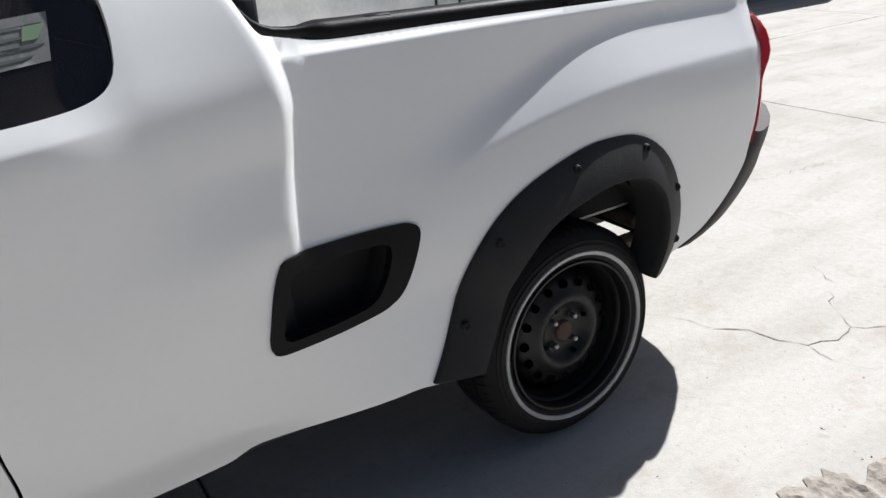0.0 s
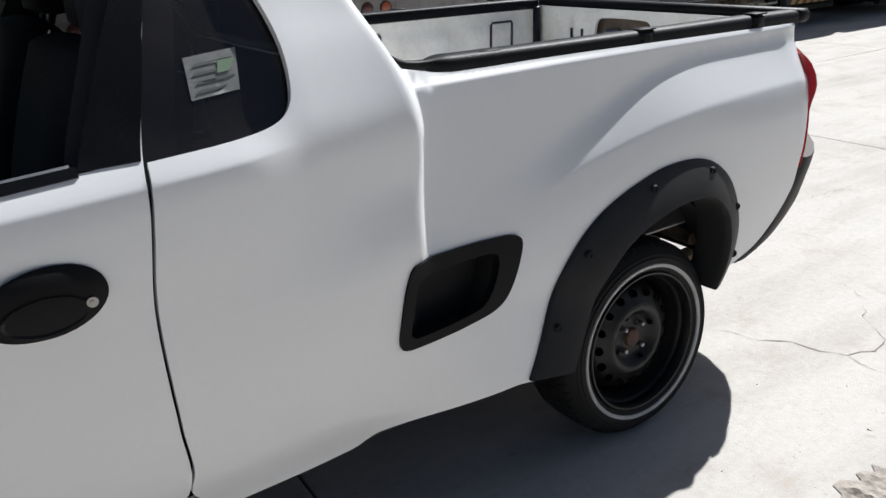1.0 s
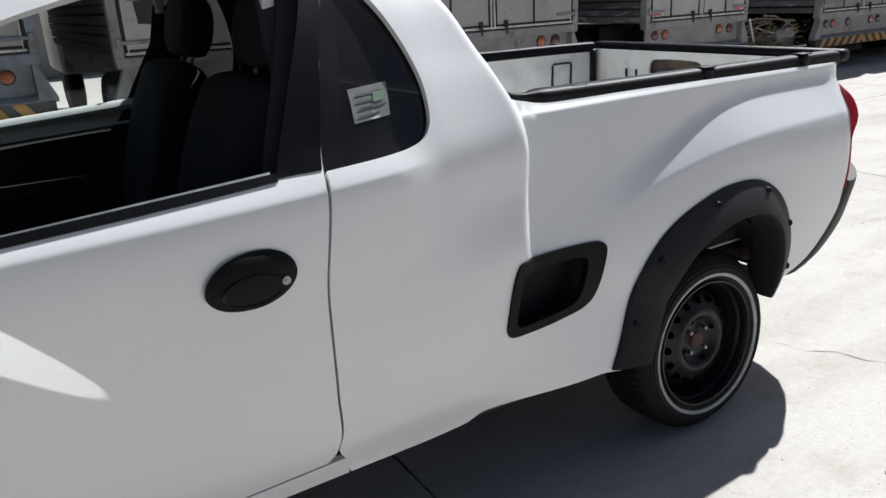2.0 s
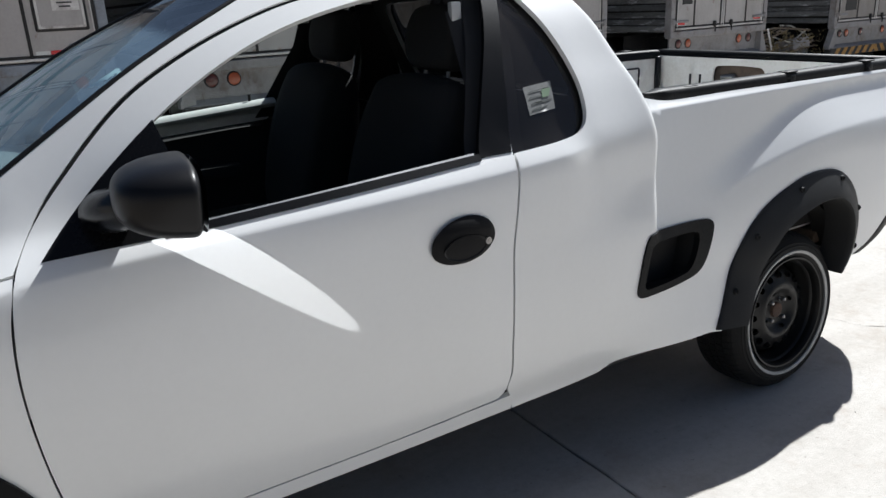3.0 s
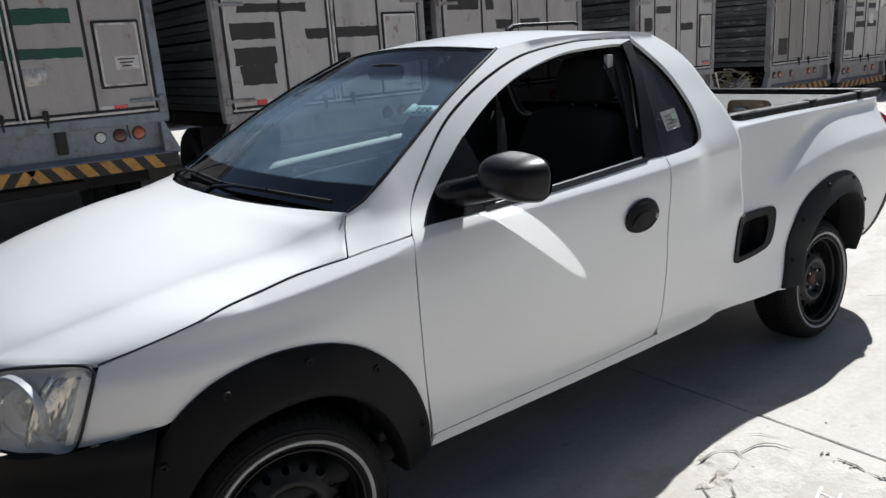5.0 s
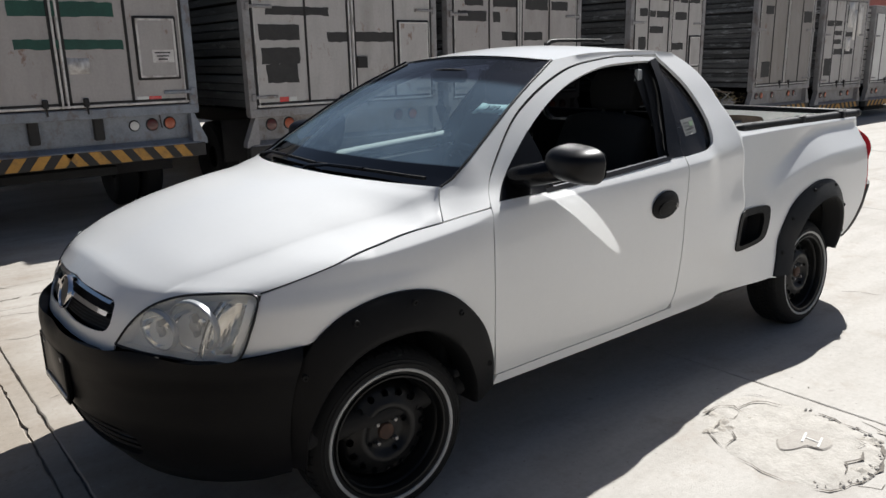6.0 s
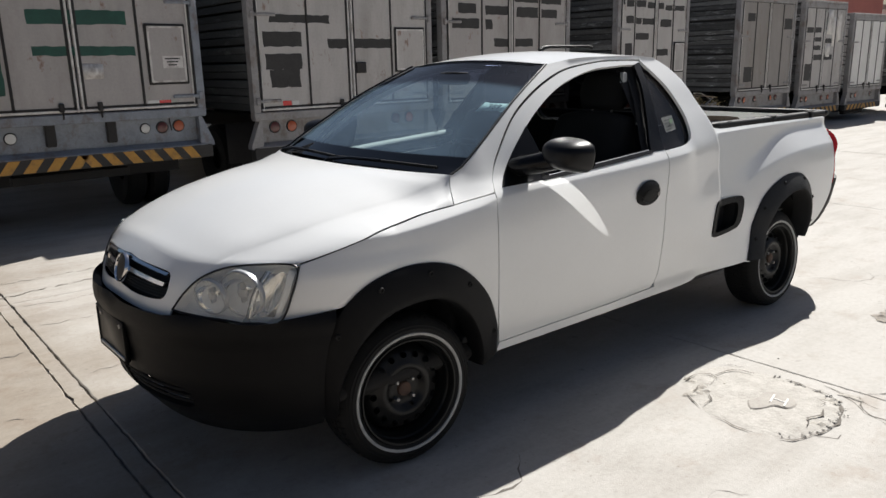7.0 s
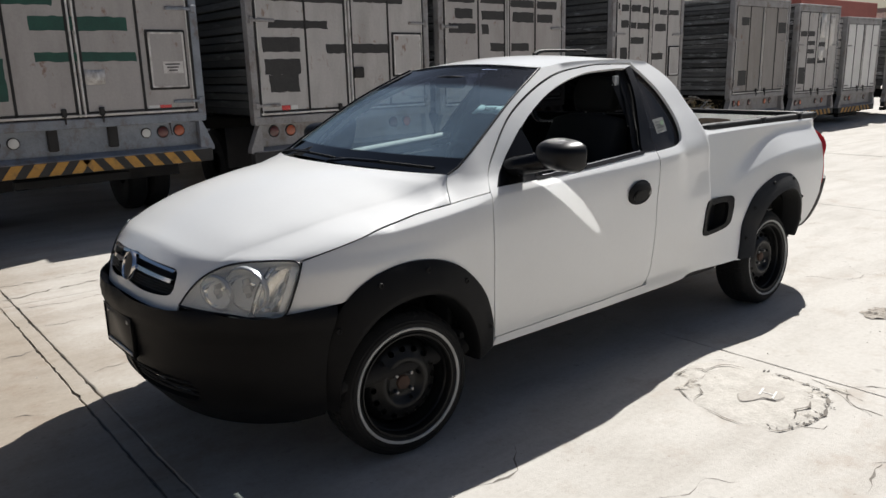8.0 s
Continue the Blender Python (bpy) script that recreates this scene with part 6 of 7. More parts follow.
# ---- parked box trucks ----
truck_skin = worn("truck_skin", (0.43, 0.405, 0.392), (0.34, 0.318, 0.306), (0.5, 0.75), 1.6, 45, relief=0.12, stretch=(3, 3, 0.7))
truck_pale = worn("truck_pale", (0.50, 0.478, 0.462), (0.39, 0.37, 0.357), (0.5, 0.75), 1.8, 45, relief=0.12, stretch=(3, 3, 0.7))
truck_frame = worn("truck_frame", (0.26, 0.285, 0.325), (0.15, 0.16, 0.185), (0.5, 0.75), 5, 60, relief=0.12)
truck_grey_frame = worn("truck_grey_frame", (0.33, 0.32, 0.32), (0.19, 0.18, 0.18), (0.5, 0.75), 5, 60, relief=0.12)
plank_dark = worn("plank_dark", (0.085, 0.088, 0.088), (0.030, 0.030, 0.030), (0.7, 0.9), 3, 40, relief=0.3, stretch=(1, 0.3, 3))
plank_worn = worn("plank_worn", (0.17, 0.17, 0.17), (0.035, 0.034, 0.033), (0.7, 0.9), 3.5, 30, relief=0.3, stretch=(1, 0.35, 4))
truck_dull = worn("truck_dull", (0.31, 0.288, 0.272), (0.215, 0.196, 0.182), (0.5, 0.75), 1.7, 45, relief=0.12, stretch=(3, 3, 0.7))
truck_white = worn("truck_white", (0.76, 0.75, 0.73), (0.60, 0.59, 0.57), (0.4, 0.6), 2.2, 45, relief=0.1)
trim_white = worn("trim_white", (0.74, 0.72, 0.70), (0.50, 0.48, 0.46), (0.4, 0.6), 8, 80, relief=0.05)
gasket = worn("gasket", (0.03, 0.028, 0.027), (0.015, 0.014, 0.014), (0.7, 0.9), 9, 80, relief=0.1)
overpaint_black = worn("overpaint_black", (0.045, 0.043, 0.042), (0.025, 0.024, 0.024), (0.6, 0.85), 9, 60, relief=0.15)
overpaint_green = worn("overpaint_green", (0.02, 0.085, 0.062), (0.012, 0.05, 0.04), (0.5, 0.7), 8, 60, relief=0.15)
stripe_yellow = worn("stripe_yellow", (0.56, 0.30, 0.055), (0.36, 0.18, 0.035), (0.5, 0.7), 10, 90, relief=0.1)
stripe_black = worn("stripe_black", (0.04, 0.038, 0.036), (0.022, 0.02, 0.02), (0.6, 0.8), 9, 90, relief=0.1)
lens_white = material("lens_white", (0.62, 0.62, 0.60), 0.2, coat=0.4)
lens_dark_red = material("lens_dark_red", (0.10, 0.025, 0.02), 0.2, coat=0.4)
lens_orange = material("lens_orange", (0.38, 0.085, 0.03), 0.2, coat=0.4)


def grime(m, colour, scale, stretch, low, high, amount):
    """Lays patchy dirt over a material's colour."""
    old = bsdf(m)["Base Color"].links[0].from_socket
    where = noise_tex(m, scale, 6, 0.7, stretch=stretch)
    fac = ramp(m, where, ((low, (0, 0, 0)), (high, (amount, amount, amount))))
    link(m, mix(m, fac, old, colour), bsdf(m)["Base Color"])


for m in (plank_worn, plank_dark):
    grime(m, (0.50, 0.51, 0.52), 2.6, (1, 0.9, 5), 0.56, 0.66, 0.75 if m is plank_worn else 0.12)
    shade, pick = node(m, "MapRange"), node(m, "ObjectInfo")
    shade.inputs["To Min"].default_value, shade.inputs["To Max"].default_value = 0.45, 1.35
    link(m, pick.outputs["Random"], shade.inputs["Value"])
    tone = node(m, "VectorMath")
    tone.operation = "SCALE"
    link(m, bsdf(m)["Base Color"].links[0].from_socket, tone.inputs[0])
    link(m, shade.outputs[0], tone.inputs["Scale"])
    link(m, tone.outputs[0], bsdf(m)["Base Color"])
    for mp in [n for n in m.node_tree.nodes if n.type == "MAPPING"]:
        apart = node(m, "VectorMath")
        apart.operation = "SCALE"
        apart.inputs[0].default_value = (7.0, 11.0, 5.0)
        link(m, pick.outputs["Random"], apart.inputs["Scale"])
        link(m, apart.outputs[0], mp.inputs["Location"])
for m in (truck_skin, truck_pale, truck_dull):
    grime(m, (0.18, 0.15, 0.12), 1.5, (1.6, 1.6, 0.5), 0.50, 0.74, 0.4)
    grime(m, (0.20, 0.10, 0.055), 7.0, (1, 1, 0.6), 0.60, 0.68, 0.75)
for m in (truck_frame, truck_grey_frame, trim_white):
    grime(m, (0.13, 0.085, 0.06), 6.0, (1, 1, 0.7), 0.52, 0.66, 0.65)
grime(stripe_yellow, (0.10, 0.075, 0.05), 9.0, (1, 1, 1), 0.50, 0.70, 0.7)
REAR = 4.42


def ragged_patch(x0, z0, x1, z1, y, seed, thick=0.002):
    """A roughly brushed rectangle of paint on an upright face."""
    r = random.Random(seed)
    ring = []
    cs = [(x0, z0), (x1, z0), (x1, z1), (x0, z1)]
    for a, b in zip(cs, cs[1:] + cs[:1]):
        n = max(2, int(math.hypot(b[0] - a[0], b[1] - a[1]) / 0.05))
        ring += [(a[0] + (b[0] - a[0]) * k / n + r.uniform(-.008, .008), a[1] + (b[1] - a[1]) * k / n + r.uniform(-.006, .006)) for k in range(n)]
    bm = bmesh.new()
    f = [bm.verts.new((x, y - thick, z)) for x, z in ring]
    b = [bm.verts.new((x, y, z)) for x, z in ring]
    bm.faces.new(f)
    for k in range(len(ring)):
        j = (k + 1) % len(ring)
        bm.faces.new((f[k], b[k], b[j], f[j]))
    bmesh.ops.recalc_face_normals(bm, faces=bm.faces)
    if f[0].link_faces[0].normal.y > 0 and len(f[0].link_faces[0].verts) > 4:
        bmesh.ops.reverse_faces(bm, faces=bm.faces)
    return bm


def lamp_round(x, z, y, r, lens, parent):
    bez = spin([(r * .98, -.012), (r * 1.12, -.010), (r * 1.18, 0.0)], 24)
    bmesh.ops.translate(bez, vec=(x, y, z), verts=bez.verts)
    body = part("round_lamp", bez, gasket, parent, "round rear lamp")
    gl = spin([(0, -.020), (r * .45, -.019), (r * .8, -.015), (r, -.010)], 24)
    bmesh.ops.translate(gl, vec=(x, y, z), verts=gl.verts)
    part("lens", gl, lens, body)


def box_truck(label, x0, x1, floor, top, joints, paint=(), green=(), hatch=None, lamps=(), skin=truck_skin, frame_mat=truck_frame, planks=plank_dark, stripes=True, bars=(), post=0.075, length=4.6, seed=1, brackets=(True, True)):
    cx = (x0 + x1) / 2
    t = thing("box_truck", label, "truck", group="row of parked box trucks")
    y = REAR
    add = lambda name, bm, mat, lab="", parent=None, smooth=False: part(name, bm, mat, parent or t, lab, smooth)
    add("cargo_box", box((x1 - x0 - .10, length - .06, top - floor - .02), (cx + .02, y + length / 2 + .06, (top + floor) / 2), 0.01), gasket)
    # left side of boards
    n = int((top - floor + 0.04) / 0.085)
    one = box((.028, length - .12, .074), (0, 0, 0), 0.007)
    first = None
    r = random.Random(seed)
    for k in range(n):
        if first is None:
            slat = add("side_board", one, planks)
            first = slat
        else:
            slat = new("side_board", first.data)
            slat.parent = t
        slat.location = (x0 + .022 + r.uniform(-.008, .008), y + length / 2 + .05, floor + .02 + .085 * k + r.uniform(-.008, .008))
        slat.rotation_euler = (r.uniform(-.004, .004), r.uniform(-.12, .12), 0)
    add("right_wall", box((.03, length - .12, top - floor), (x1 - .02, y + length / 2 + .05, (top + floor) / 2), 0.005), planks)
    add("box_roof", box((x1 - x0, length, .05), (cx, y + length / 2, top + .025), 0.01), frame_mat)
    for x in (x0 + post / 2, x1 - post / 2):
        add("corner_post", box((post, .10, top - floor + .08), (x, y + .05, (top + floor) / 2 - .04), 0.008, 2), frame_mat, smooth=True)
    add("top_rail", box((x1 - x0 - 2 * post, .10, .10), (cx, y + .05, top - .05), 0.008), frame_mat)
    add("floor_beam", box((x1 - x0 - .01, .10, .085), (cx, y + .045, floor - .06), 0.008), frame_mat)
    # door leaves between the joints
    edges = [x0 + post, *joints, x1 - post]
    lo, hi = floor - .005, top - .11
    for a, b in zip(edges, edges[1:]):
        add("door_leaf", box((b - a - .014, .035, hi - lo), ((a + b) / 2, y + .022, (hi + lo) / 2), 0.006), skin, "weathered grey door leaf")
    add("door_gasket", box((x1 - x0 - 2 * post, .02, hi - lo + .02), (cx, y + .05, (hi + lo) / 2)), gasket)
    mid = min(joints, key=lambda v: abs(v - cx))
    for dx in (-.022, .022):
        add("edge_trim", box((.017, .012, hi - lo), (mid + dx, y - .001, (hi + lo) / 2), 0.003), trim_white)
    for x in [mid - .043, mid + .043, x0 + post + .016, x1 - post - .016] + [j for j in joints if j != mid]:
        add("seal_strip", box((.024, .009, hi - lo), (x, y + .0015, (hi + lo) / 2), 0.003), gasket, "black rubber door seal")
    add("seal_strip", box((x1 - x0 - 2 * post - .02, .009, .020), (cx, y + .0015, lo + .036), 0.003), gasket, "black rubber door seal")
    add("bottom_trim", box((x1 - x0 - 2 * post - .02, .014, .018), (cx, y - .001, lo + .014), 0.003), trim_white)
    for x, s in ((x0 + post, 1), (x1 - post, -1)):
        add("edge_trim", box((.010, .012, hi - lo), (x + s * .035, y - .001, (hi + lo) / 2), 0.003), trim_white)
        for z in (lo + .10, lo + .96):
            hinge = box((.27, .016, .032), (x + s * .10, y - .006, z), 0.006)
            box((.045, .03, .075), (x - s * .03, y - .008, z), 0.008, into=hinge)
            add("strap_hinge", hinge, frame_mat, "grey strap hinge")
    for x in (mid - .16, mid + .16):
        la = box((.045, .03, .075), (x, y - .012, lo + .045), 0.008)
        box((.014, .016, .09), (x + .004, y - .022, lo - .01), 0.004, into=la)
        add("door_latch", la, gasket, "dark door latch")
    for k, (a, z1, b, z0) in enumerate(paint):
        add("painted_patch", ragged_patch(a, z0, b, z1, y + .0045, seed * 50 + k), overpaint_black, "black brushed-over patch")
    for k, (a, z1, b, z0) in enumerate(green):
        add("painted_patch", ragged_patch(a, z0, b, z1, y + .0045, seed * 70 + k), overpaint_green, "dark green brushed-over patch")
    if hatch:
        a, z1, b, z0 = hatch
        h = add("side_hatch", box((b - a, .022, z1 - z0), ((a + b) / 2, y - .002, (z0 + z1) / 2), 0.01), gasket, "square hatch with a dark seal")
        add("hatch_panel", box((b - a - .07, .02, z1 - z0 - .07), ((a + b) / 2, y - .008, (z0 + z1) / 2), 0.006), skin, parent=h)
        for size, at in (((b - a - .05, .01, .018), (0, (z1 - z0) / 2 - .03)), ((b - a - .05, .01, .018), (0, -(z1 - z0) / 2 + .03)), ((.018, .01, z1 - z0 - .05), ((b - a) / 2 - .03, 0)), ((.018, .01, z1 - z0 - .05), (-(b - a) / 2 + .03, 0))):
            add("hatch_trim", box(size, ((a + b) / 2 + at[0], y - .0165, (z0 + z1) / 2 + at[1]), 0.003), trim_white, parent=h)
    # light board, brackets and bumper
    board_top, board_low = floor - .10, floor - .33
    add("light_board", box((x1 - x0 - .16, .03, board_top - board_low), (cx, y + .10, (board_top + board_low) / 2), 0.006), frame_mat)
    for x, z, radius, lens in lamps:
        lamp_round(x, z, y + .084, radius, lens, t)
    for x, z, w, hgt in bars:
        add("rubber_stop", box((w, .05, hgt), (x, y + .07, z), 0.01), gasket, "black rubber stop")
    for x, s, wanted in ((x0 + .03, -1, brackets[0]), (x1 - .03, 1, brackets[1])):
        if not wanted:
            continue
        bm = bmesh.new()
        prof = ((0, board_top), (s * .03, board_top), (s * .135, board_low - .02), (s * .135, board_low - .06), (0, board_low - .06))
        f = [bm.verts.new((x + dx - s * .05, y + .005, z)) for dx, z in prof]
        b = [bm.verts.new((x + dx - s * .05, y + .10, z)) for dx, z in prof]
        bm.faces.new(f)
        bm.faces.new(b[::-1])
        for k in range(5):
            j = (k + 1) % 5
            bm.faces.new((f[k], b[k], b[j], f[j]))
        bmesh.ops.recalc_face_normals(bm, faces=bm.faces)
        add("end_bracket", bm, frame_mat)
    bz = floor - .44
    flange = bmesh.new()
    prof = ((y + .09, board_low + .02), (y + .088, board_low - .005), (y - .012, bz + .066), (y - .012, bz + .060), (y + .10, bz + .060))
    ends = [[flange.verts.new((x, py, pz)) for py, pz in prof] for x in (x0 + .02, x1 - .02)]
    for k in range(5):
        flange.faces.new((ends[0][k], ends[1][k], ends[1][(k + 1) % 5], ends[0][(k + 1) % 5]))
    flange.faces.new(ends[0])
    flange.faces.new(ends[1][::-1])
    bmesh.ops.recalc_face_normals(flange, faces=flange.faces)
    add("bumper_flange", flange, frame_mat)
    bumper = add("rear_bumper", box((x1 - x0 + .06, .10, .125), (cx, y + .045, bz), 0.008), stripe_black, "bumper with black and yellow stripes")
    if stripes:
        step = 0.185
        count = int((x1 - x0) / step)
        for k in range(count):
            xa = x0 + .06 + step * k
            lean = .085 if xa > cx else -.085
            bm = bmesh.new()
            vs = [bm.verts.new(p) for p in ((xa, y - .0075, bz - .056), (xa + .095, y - .0075, bz - .056), (xa + .095 - lean, y - .0075, bz + .056), (xa - lean, y - .0075, bz + .056))]
            bm.faces.new(vs)
            ext = bmesh.ops.extrude_face_region(bm, geom=list(bm.faces))["geom"]
            bmesh.ops.translate(bm, vec=(0, .003, 0), verts=[v for v in ext if isinstance(v, bmesh.types.BMVert)])
            bmesh.ops.recalc_face_normals(bm, faces=bm.faces)
            part("yellow_stripe", bm, stripe_yellow, bumper, smooth=False)
    # underframe and wheels
    for x in (cx - .42, cx + .42):
        add("chassis_beam", box((.09, length + 0.8, .18), (x, y + length / 2 + .62, max(floor - .22, .45)), 0.01), under_dark)
    add("tow_bar", box((1.0, .10, .08), (cx - .1, y + .20, floor - .58), 0.01), under_dark)
    add("axle", rod([(x0 + .2, y + 1.35, .40), (x1 - .2, y + 1.35, .40)], .06, 10), under_dark)
    for x in (x0 + .18, x0 + .42, x1 - .42, x1 - .18):
        ty = spin([(.12, -.06), (.24, -.10), (.36, -.105), (.40, -.07), (.405, 0), (.40, .07), (.36, .105), (.24, .10), (.12, .06)], 32, axis="x")
        bmesh.ops.translate(ty, vec=(x, y + 1.35, .405), verts=ty.verts)
        add("rear_tyre", ty, rubber, "dusty black truck tyre", smooth=True)
    add("mud_guard", box((.62, .02, .45), (x0 + .34, y + .82, .62), 0.005), gasket)
    add("mud_guard", box((.62, .02, .45), (x1 - .34, y + .82, .62), 0.005), gasket)
    # cab ahead of the box
    cab = box((x1 - x0 - .12, 1.7, 1.75), (cx, y + length + .95, 1.45), 0.12, 3)
    add("truck_cab", cab, trim_white, "white truck cab", smooth=True)
    for x in (x0 + .25, x1 - .25):
        ty = spin([(.12, -.09), (.36, -.105), (.40, -.07), (.40, .07), (.36, .105), (.12, .09)], 28, axis="x")
        bmesh.ops.translate(ty, vec=(x, y + length + 1.0, .40), verts=ty.verts)
        add("front_tyre", ty, rubber, smooth=True)
    return t


W, D, O = lens_white, lens_dark_red, lens_orange
ta = box_truck("grey box truck with dark green painted patches and striped bumper", -3.54, -1.25, 1.10, 2.55, (-2.92, -2.39, -1.83),
          green=((-2.73, 1.965, -1.92, 1.845), (-2.71, 1.66, -1.86, 1.58), (-3.30, 1.61, -2.96, 1.26), (-3.2, 2.12, -2.52, 2.05)), hatch=(-1.77, 1.86, -1.39, 1.31),
          lamps=((-1.83, .91, .042, W), (-1.67, .91, .050, D), (-1.51, .915, .050, O), (-2.965, .90, .045, W), (-3.12, .90, .05, D)), bars=((-2.655, .905, .085, .20), (-2.14, .905, .085, .20)), seed=1)
note = part("paper_note", box((.19, .002, .11), (-1.535, REAR - .019, 1.515)), trim_white, ta, "pale printed note", smooth=False)
for k in range(3):
    part("print_bar", box((.14 - .03 * k, .001, .012), (-1.54, REAR - .0205, 1.545 - .028 * k)), overpaint_black, note, smooth=False)
part("pale_square", ragged_patch(-2.33, 1.38, -2.16, 1.51, REAR + .0045, 99), trim_white, ta, "pale cleaned square")
part("red_reflector", box((.11, .004, .04), (-1.64, REAR + .003, 1.15)), red_lens, ta, "red reflector", smooth=False)
part("white_reflector", box((.10, .004, .038), (-1.75, REAR + .003, 1.15)), lens_white, ta, "white reflector", smooth=False)
part("hanging_cable", rod([(-1.60, REAR + .02, 1.06), (-1.62, REAR + .01, .98), (-1.60, REAR + .03, .88)], .006, 6), gasket, ta)

tb = box_truck("pale grey box truck with black painted-over patches", -.74, 1.62, 1.01, 2.52, (-.07, .47, 1.02),
          paint=((-.50, 1.97, .21, 1.89), (-.58, 1.80, -.14, 1.65), (-.57, 1.58, -.15, 1.42), (-.53, 1.42, -.18, 1.24), (.18, 1.73, .43, 1.63), (.51, 1.73, 1.0, 1.63), (-.51, 2.24, .43, 2.16), (.56, 2.26, 1.24, 2.18)), hatch=(1.06, 1.86, 1.50, 1.36),
          lamps=((-.485, .83, .055, D), (-.285, .83, .055, O), (1.1, .83, .055, D), (1.3, .83, .055, O)), skin=truck_pale, frame_mat=truck_grey_frame, stripes=False, seed=2)
part("red_reflector", box((.10, .004, .05), (-.36, REAR + .003, 1.075)), red_lens, tb, "red reflector", smooth=False)
part("white_reflector", box((.08, .004, .045), (-.26, REAR + .003, 1.075)), lens_white, tb, "white reflector", smooth=False)
part("lock_box", box((.13, .03, .12), (.585, REAR - .008, 1.42), 0.008), gasket, tb, smooth=False)

tc = box_truck("grey box truck with rows of black painted patches", 1.78, 4.11, .98, 2.55, (2.44, 2.95, 3.49),
          paint=((2.05, 2.16, 2.34, 2.04), (1.94, 1.98, 2.40, 1.86), (2.50, 1.97, 2.62, 1.85), (2.50, 2.14, 2.90, 2.03), (3.06, 2.14, 3.46, 2.01), (3.53, 2.12, 3.84, 2.01), (2.65, 1.74, 2.90, 1.64), (3.03, 1.74, 3.37, 1.64), (3.02, 2.29, 3.46, 2.20), (3.53, 2.29, 3.92, 2.19), (1.94, 2.32, 2.38, 2.23), (2.48, 2.32, 2.90, 2.23)),
          lamps=((2.05, .80, .055, D), (2.25, .80, .055, O), (3.65, .80, .055, O), (3.85, .80, .055, D)), frame_mat=truck_grey_frame, planks=plank_worn, seed=3)
td = box_truck("grey box truck with many small black painted bars", 5.18, 7.05, .92, 2.56, (5.60, 6.14, 6.60),
          paint=((5.24, 2.33, 5.35, 2.24), (5.39, 2.31, 5.57, 2.21), (5.63, 2.31, 5.87, 2.21), (5.91, 2.29, 6.10, 2.20), (6.17, 2.29, 6.33, 2.20), (6.38, 2.26, 6.57, 2.18), (6.63, 2.26, 6.9, 2.18), (5.39, 2.08, 5.57, 1.97), (5.63, 2.05, 5.76, 1.96), (5.79, 2.05, 6.10, 1.96), (6.26, 2.04, 6.56, 1.93), (5.63, 1.83, 5.96, 1.73), (5.38, 1.68, 5.55, 1.50), (5.38, 1.45, 5.56, 1.22), (6.20, 1.59, 6.49, 1.49)),
          hatch=(6.64, 1.70, 6.94, 1.22), lamps=((5.42, .74, .05, D), (5.6, .74, .05, O), (6.6, .74, .05, O), (6.8, .74, .05, D)), skin=truck_pale, frame_mat=truck_grey_frame, planks=plank_worn, stripes=False, seed=4, brackets=(False, True))
for x in (5.36, 6.84):
    part("red_reflector", box((.14, .004, .05), (x, REAR + .003, 1.0)), red_lens, td, "red reflector", smooth=False)
te = box_truck("grey box truck with weathered board sides", 8.65, 10.72, .84, 2.50, (9.22, 9.72, 10.22),
          paint=((8.92, 2.20, 9.18, 2.06), (10.28, 2.13, 10.58, 1.93), (8.90, 1.26, 9.18, .99)), lamps=((8.95, .66, .05, D), (9.12, .66, .05, O), (9.5, .66, .05, D), (10.1, .66, .05, O), (10.3, .66, .05, D)), skin=truck_dull, frame_mat=truck_grey_frame, planks=plank_worn, seed=5)
tf = box_truck("grey box truck with patches of black paint", 11.08, 12.98, .76, 2.46, (11.55, 12.0, 12.5),
          paint=((11.23, 1.98, 11.52, 1.88), (11.58, 1.98, 11.85, 1.88), (11.58, 1.79, 11.88, 1.71), (11.58, 1.63, 11.87, 1.54), (11.6, 1.45, 11.95, 1.34), (12.04, 1.45, 12.43, 1.34), (11.25, 1.27, 11.52, .94), (12.04, 2.27, 12.31, 1.94), (12.04, 1.77, 12.45, 1.68)),
          lamps=((11.4, .56, .05, D), (11.6, .56, .05, O), (12.3, .56, .05, D), (12.6, .56, .05, O)), skin=truck_pale, frame_mat=truck_grey_frame, planks=plank_worn, seed=6)
tg = box_truck("pale box truck at the end of the row", 13.35, 15.2, .74, 2.26, (13.85, 14.30, 14.75), lamps=((13.8, .54, .05, D), (14.0, .54, .05, O), (14.8, .54, .05, D)), skin=truck_white, frame_mat=truck_grey_frame, planks=trim_white, seed=7)
# peeled spots, their sky reflection painted on as white
for k, (a, z1, b, z0) in enumerate(((12.10, 2.34, 12.34, 1.86), (12.36, 2.20, 12.48, 1.62), (12.55, 2.30, 12.74, 1.70), (12.12, 1.66, 12.30, 1.40))):
    part("peeled_patch", ragged_patch(a, z0, b, z1, REAR + .0040, 300 + k), trim_white, tf, "bare peeled patch, painted white as if reflecting sky")
th = box_truck("grey box truck half hidden behind the others", 15.9, 17.8, .76, 2.3, (16.4, 16.85, 17.3), frame_mat=truck_grey_frame, planks=plank_worn, seed=8)

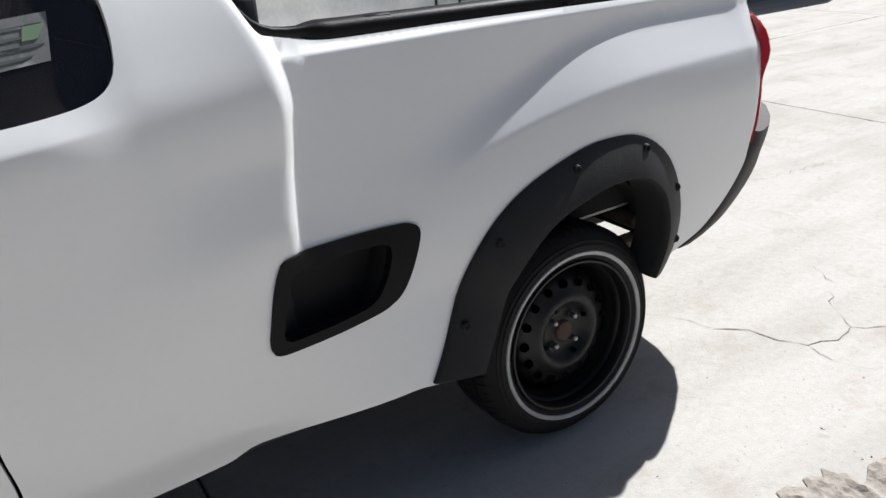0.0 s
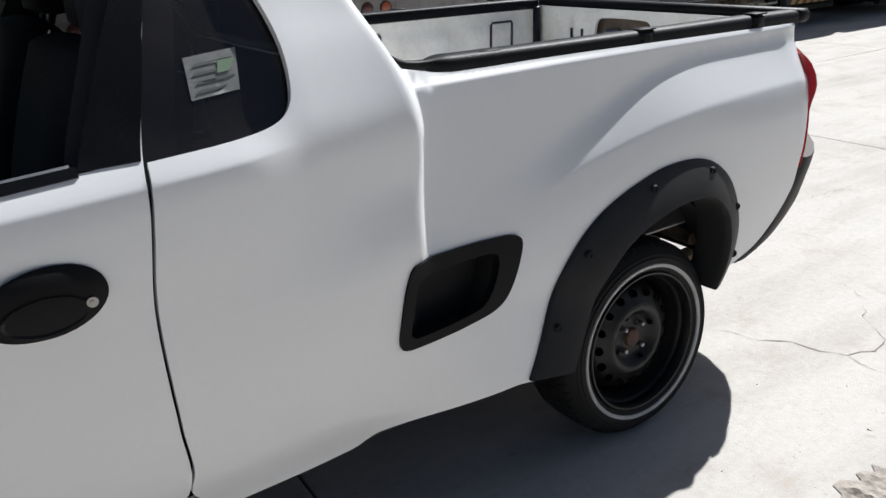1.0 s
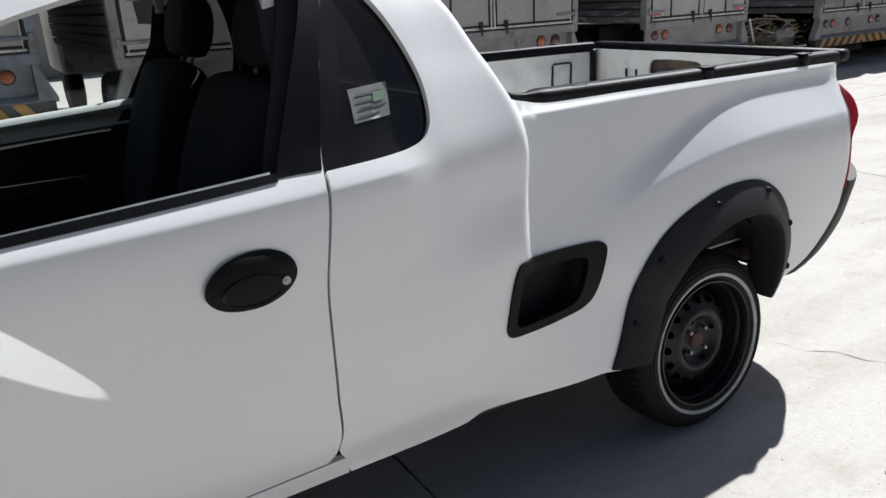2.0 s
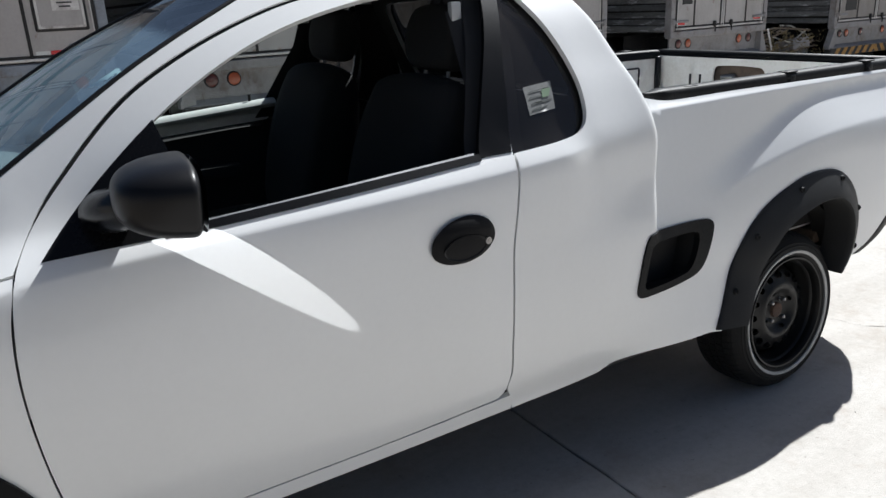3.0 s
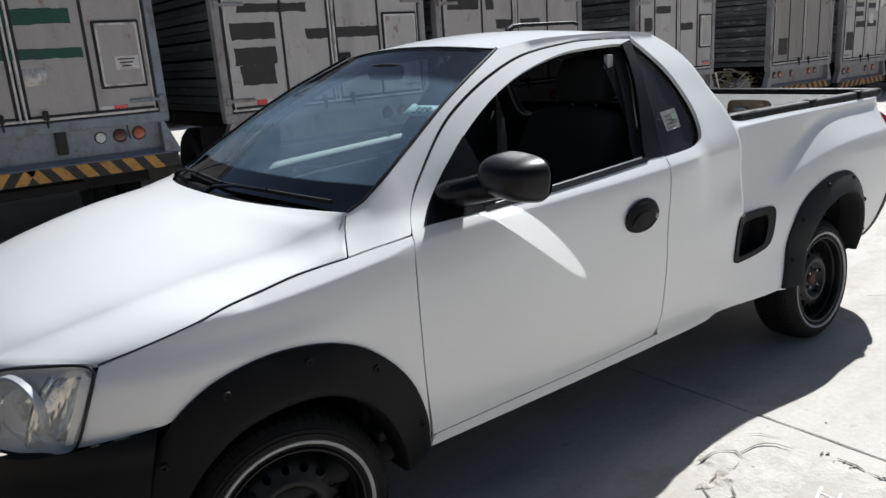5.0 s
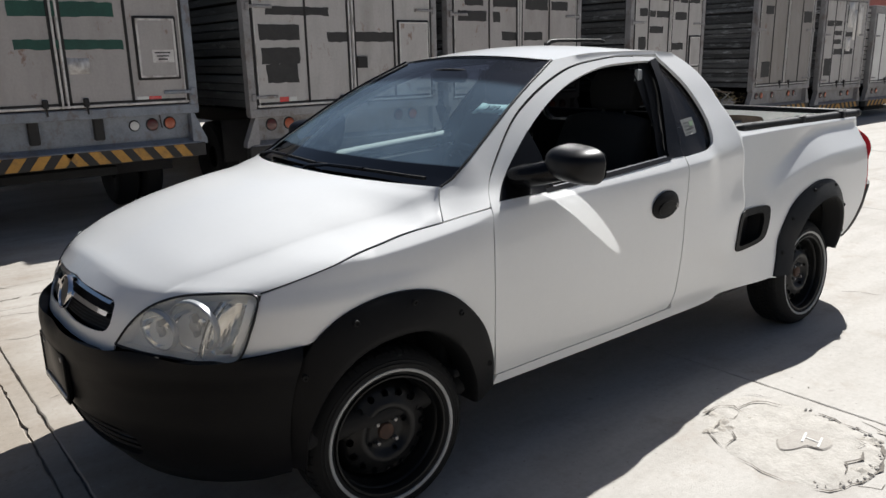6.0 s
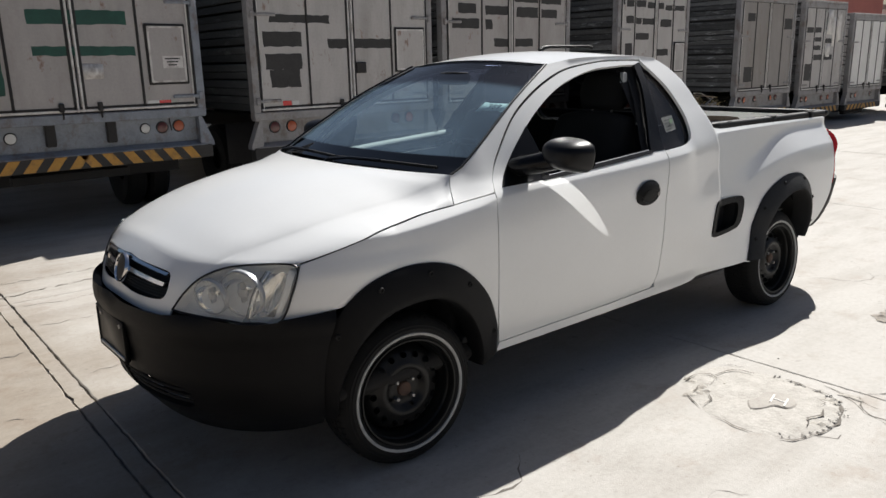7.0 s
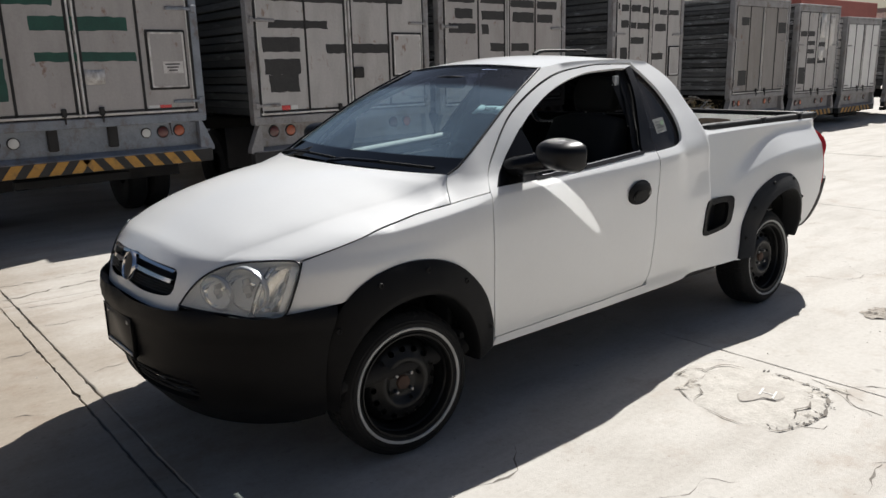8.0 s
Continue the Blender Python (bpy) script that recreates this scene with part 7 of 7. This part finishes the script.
# ---- a heap of scrap and dry brush between two trucks ----
heap_wood = worn("heap_wood", (0.30, 0.235, 0.17), (0.12, 0.09, 0.065), (0.8, 0.95), 9, 60, relief=0.3)
heap_pale = worn("heap_pale", (0.60, 0.57, 0.50), (0.38, 0.35, 0.30), (0.7, 0.9), 9, 60, relief=0.2)
dry_brush = worn("dry_brush", (0.26, 0.20, 0.10), (0.10, 0.085, 0.045), (0.8, 0.95), 14, 60, relief=0.1)
heap = thing("scrap_heap", "heap of broken boards, sticks and dry brush on the concrete", "scrap heap", at=(7.9, REAR + .35, 0))
r4 = random.Random(12)
for k in range(9):
    w, d, h = r4.uniform(.35, .8), r4.uniform(.25, .5), r4.uniform(.10, .22)
    crate = box((w, d, h), (0, 0, 0), 0.012, 2, turn=pose(r4.uniform(-.55, .55), r4.uniform(-.12, .35), .06 + .085 * k * r4.uniform(.55, .95), r4.uniform(-12, 12), r4.uniform(-14, 14), r4.uniform(-35, 35)))
    part("broken_board", crate, (heap_wood, joint_dirt, truck_grey_frame)[k % 3], heap, smooth=False)
for k in range(22):
    a, e, n = r4.uniform(-.5, .5), r4.uniform(-.25, .3), r4.uniform(.35, 1.0)
    c = Vector((r4.uniform(-.6, .6), r4.uniform(-.28, .2), r4.uniform(.30, .78)))
    w = Vector((math.cos(a) * math.cos(e), math.sin(a) * math.cos(e), math.sin(e))) * n * .5
    bend = Vector((0, 0, r4.uniform(-.05, .06)))
    part("stick", rod([c - w, c - w * .3 + bend, c + w * .4 + bend * .6, c + w], r4.uniform(.006, .017), 6), heap_pale if k % 4 == 0 else heap_wood, heap)
brush = bmesh.new()
for k in range(520):
    c = Vector((r4.gauss(0, .36), r4.uniform(-.34, .1), r4.uniform(.18, .62) + .16 * r4.random()))
    w = Vector((r4.gauss(0, 1), r4.gauss(0, 1), r4.gauss(.5, .8))).normalized()
    sdw = w.cross(Vector((r4.gauss(0, 1), r4.gauss(0, 1), r4.gauss(0, 1)))).normalized() * r4.uniform(.006, .016)
    n = r4.uniform(.04, .12)
    brush.faces.new([brush.verts.new(p) for p in (c - sdw * .4, c + w * n * .5 - sdw, c + w * n, c + w * n * .5 + sdw)])
tagged(part("dry_brush", brush, dry_brush, heap, "tangle of dry leaves and stalks", smooth=False), kind="stuff")
part("bracket_edge", rod([(7.095, REAR - .004, .83), (7.20, REAR - .004, .58), (7.205, REAR - .004, .54)], .013, 6), trim_white, td, "pale edge of the end bracket")

# ---- added walls and far buildings round the yard ----
wall_paint = worn("wall_paint", (0.27, 0.26, 0.25), (0.19, 0.18, 0.175), (0.8, 0.95), 0.6, 20, relief=0.2)
brick_red = worn("brick_red", (0.36, 0.12, 0.10), (0.24, 0.08, 0.07), (0.8, 0.95), 0.8, 20, relief=0.2)
# added walls; the unseen west and south ones shape reflections and bounce
for name, size, at in (("added_wall_west", (.3, 60, 5.0), (-19, 0, 2.5)), ("added_wall_south", (60, .3, 4.0), (5, -17, 2.0)), ("added_wall_north", (70, .3, 3.2), (14, 17, 1.6))):
    tagged(part(name, box(size, at), wall_paint, smooth=False), "plain wall added to close the yard", "wall", kind="structure")
b1 = thing("far_building", "white building with a red upper wall beyond the yard", "building")
part("wall", box((9, 6, 4.2), (38, 18, 2.1), 0.02), trim_white, b1, smooth=False)
part("red_band", box((9.1, 6.1, .9), (38, 18, 3.9), 0.02), brick_red, b1, smooth=False)
for k in range(3):
    part("window", box((.9, .1, 1.0), (35.2 + 2.4 * k, 14.97, 2.4)), gasket, b1, smooth=False)
b2 = thing("far_shed", "low white shed with a pale roof beyond the trucks", "building")
part("wall", box((7, 5, 3.9), (47, 17, 1.95), 0.02), trim_white, b2, smooth=False)
part("roof", box((7.4, 5.4, .25), (47, 17, 4.0), 0.02), wall_paint, b2, smooth=False)
for k in range(2):
    part("window", box((1.0, .1, 1.0), (45.3 + 2.6 * k, 14.47, 2.7)), gasket, b2, smooth=False)

# ---- area lamp added in place of sunlight thrown by the driver's mirror onto the door ----
glint_way = Vector((0.32, 0.185, -0.40)).normalized()
blade = Vector((0.742, 0, -0.670))
on_door = Vector((-1.966, -.790, .970))
glint = bpy.data.lights.new("mirror_glint", "AREA")
glint_x = (blade - glint_way * blade.dot(glint_way))
glint.shape, glint.size, glint.size_y, glint.spread = "ELLIPSE", 0.91 * glint_x.length, 0.075, radians(1.2)
glint.energy, glint.color = 0.060, (1.0, 0.95, 0.87)
glint_ob = new("mirror_glint", glint)
glint_x.normalize()
axes = Matrix((glint_x, (-glint_way).cross(glint_x), -glint_way)).transposed().to_4x4()
glint_ob.matrix_world = Matrix.Translation(on_door - glint_way * 0.055) @ axes
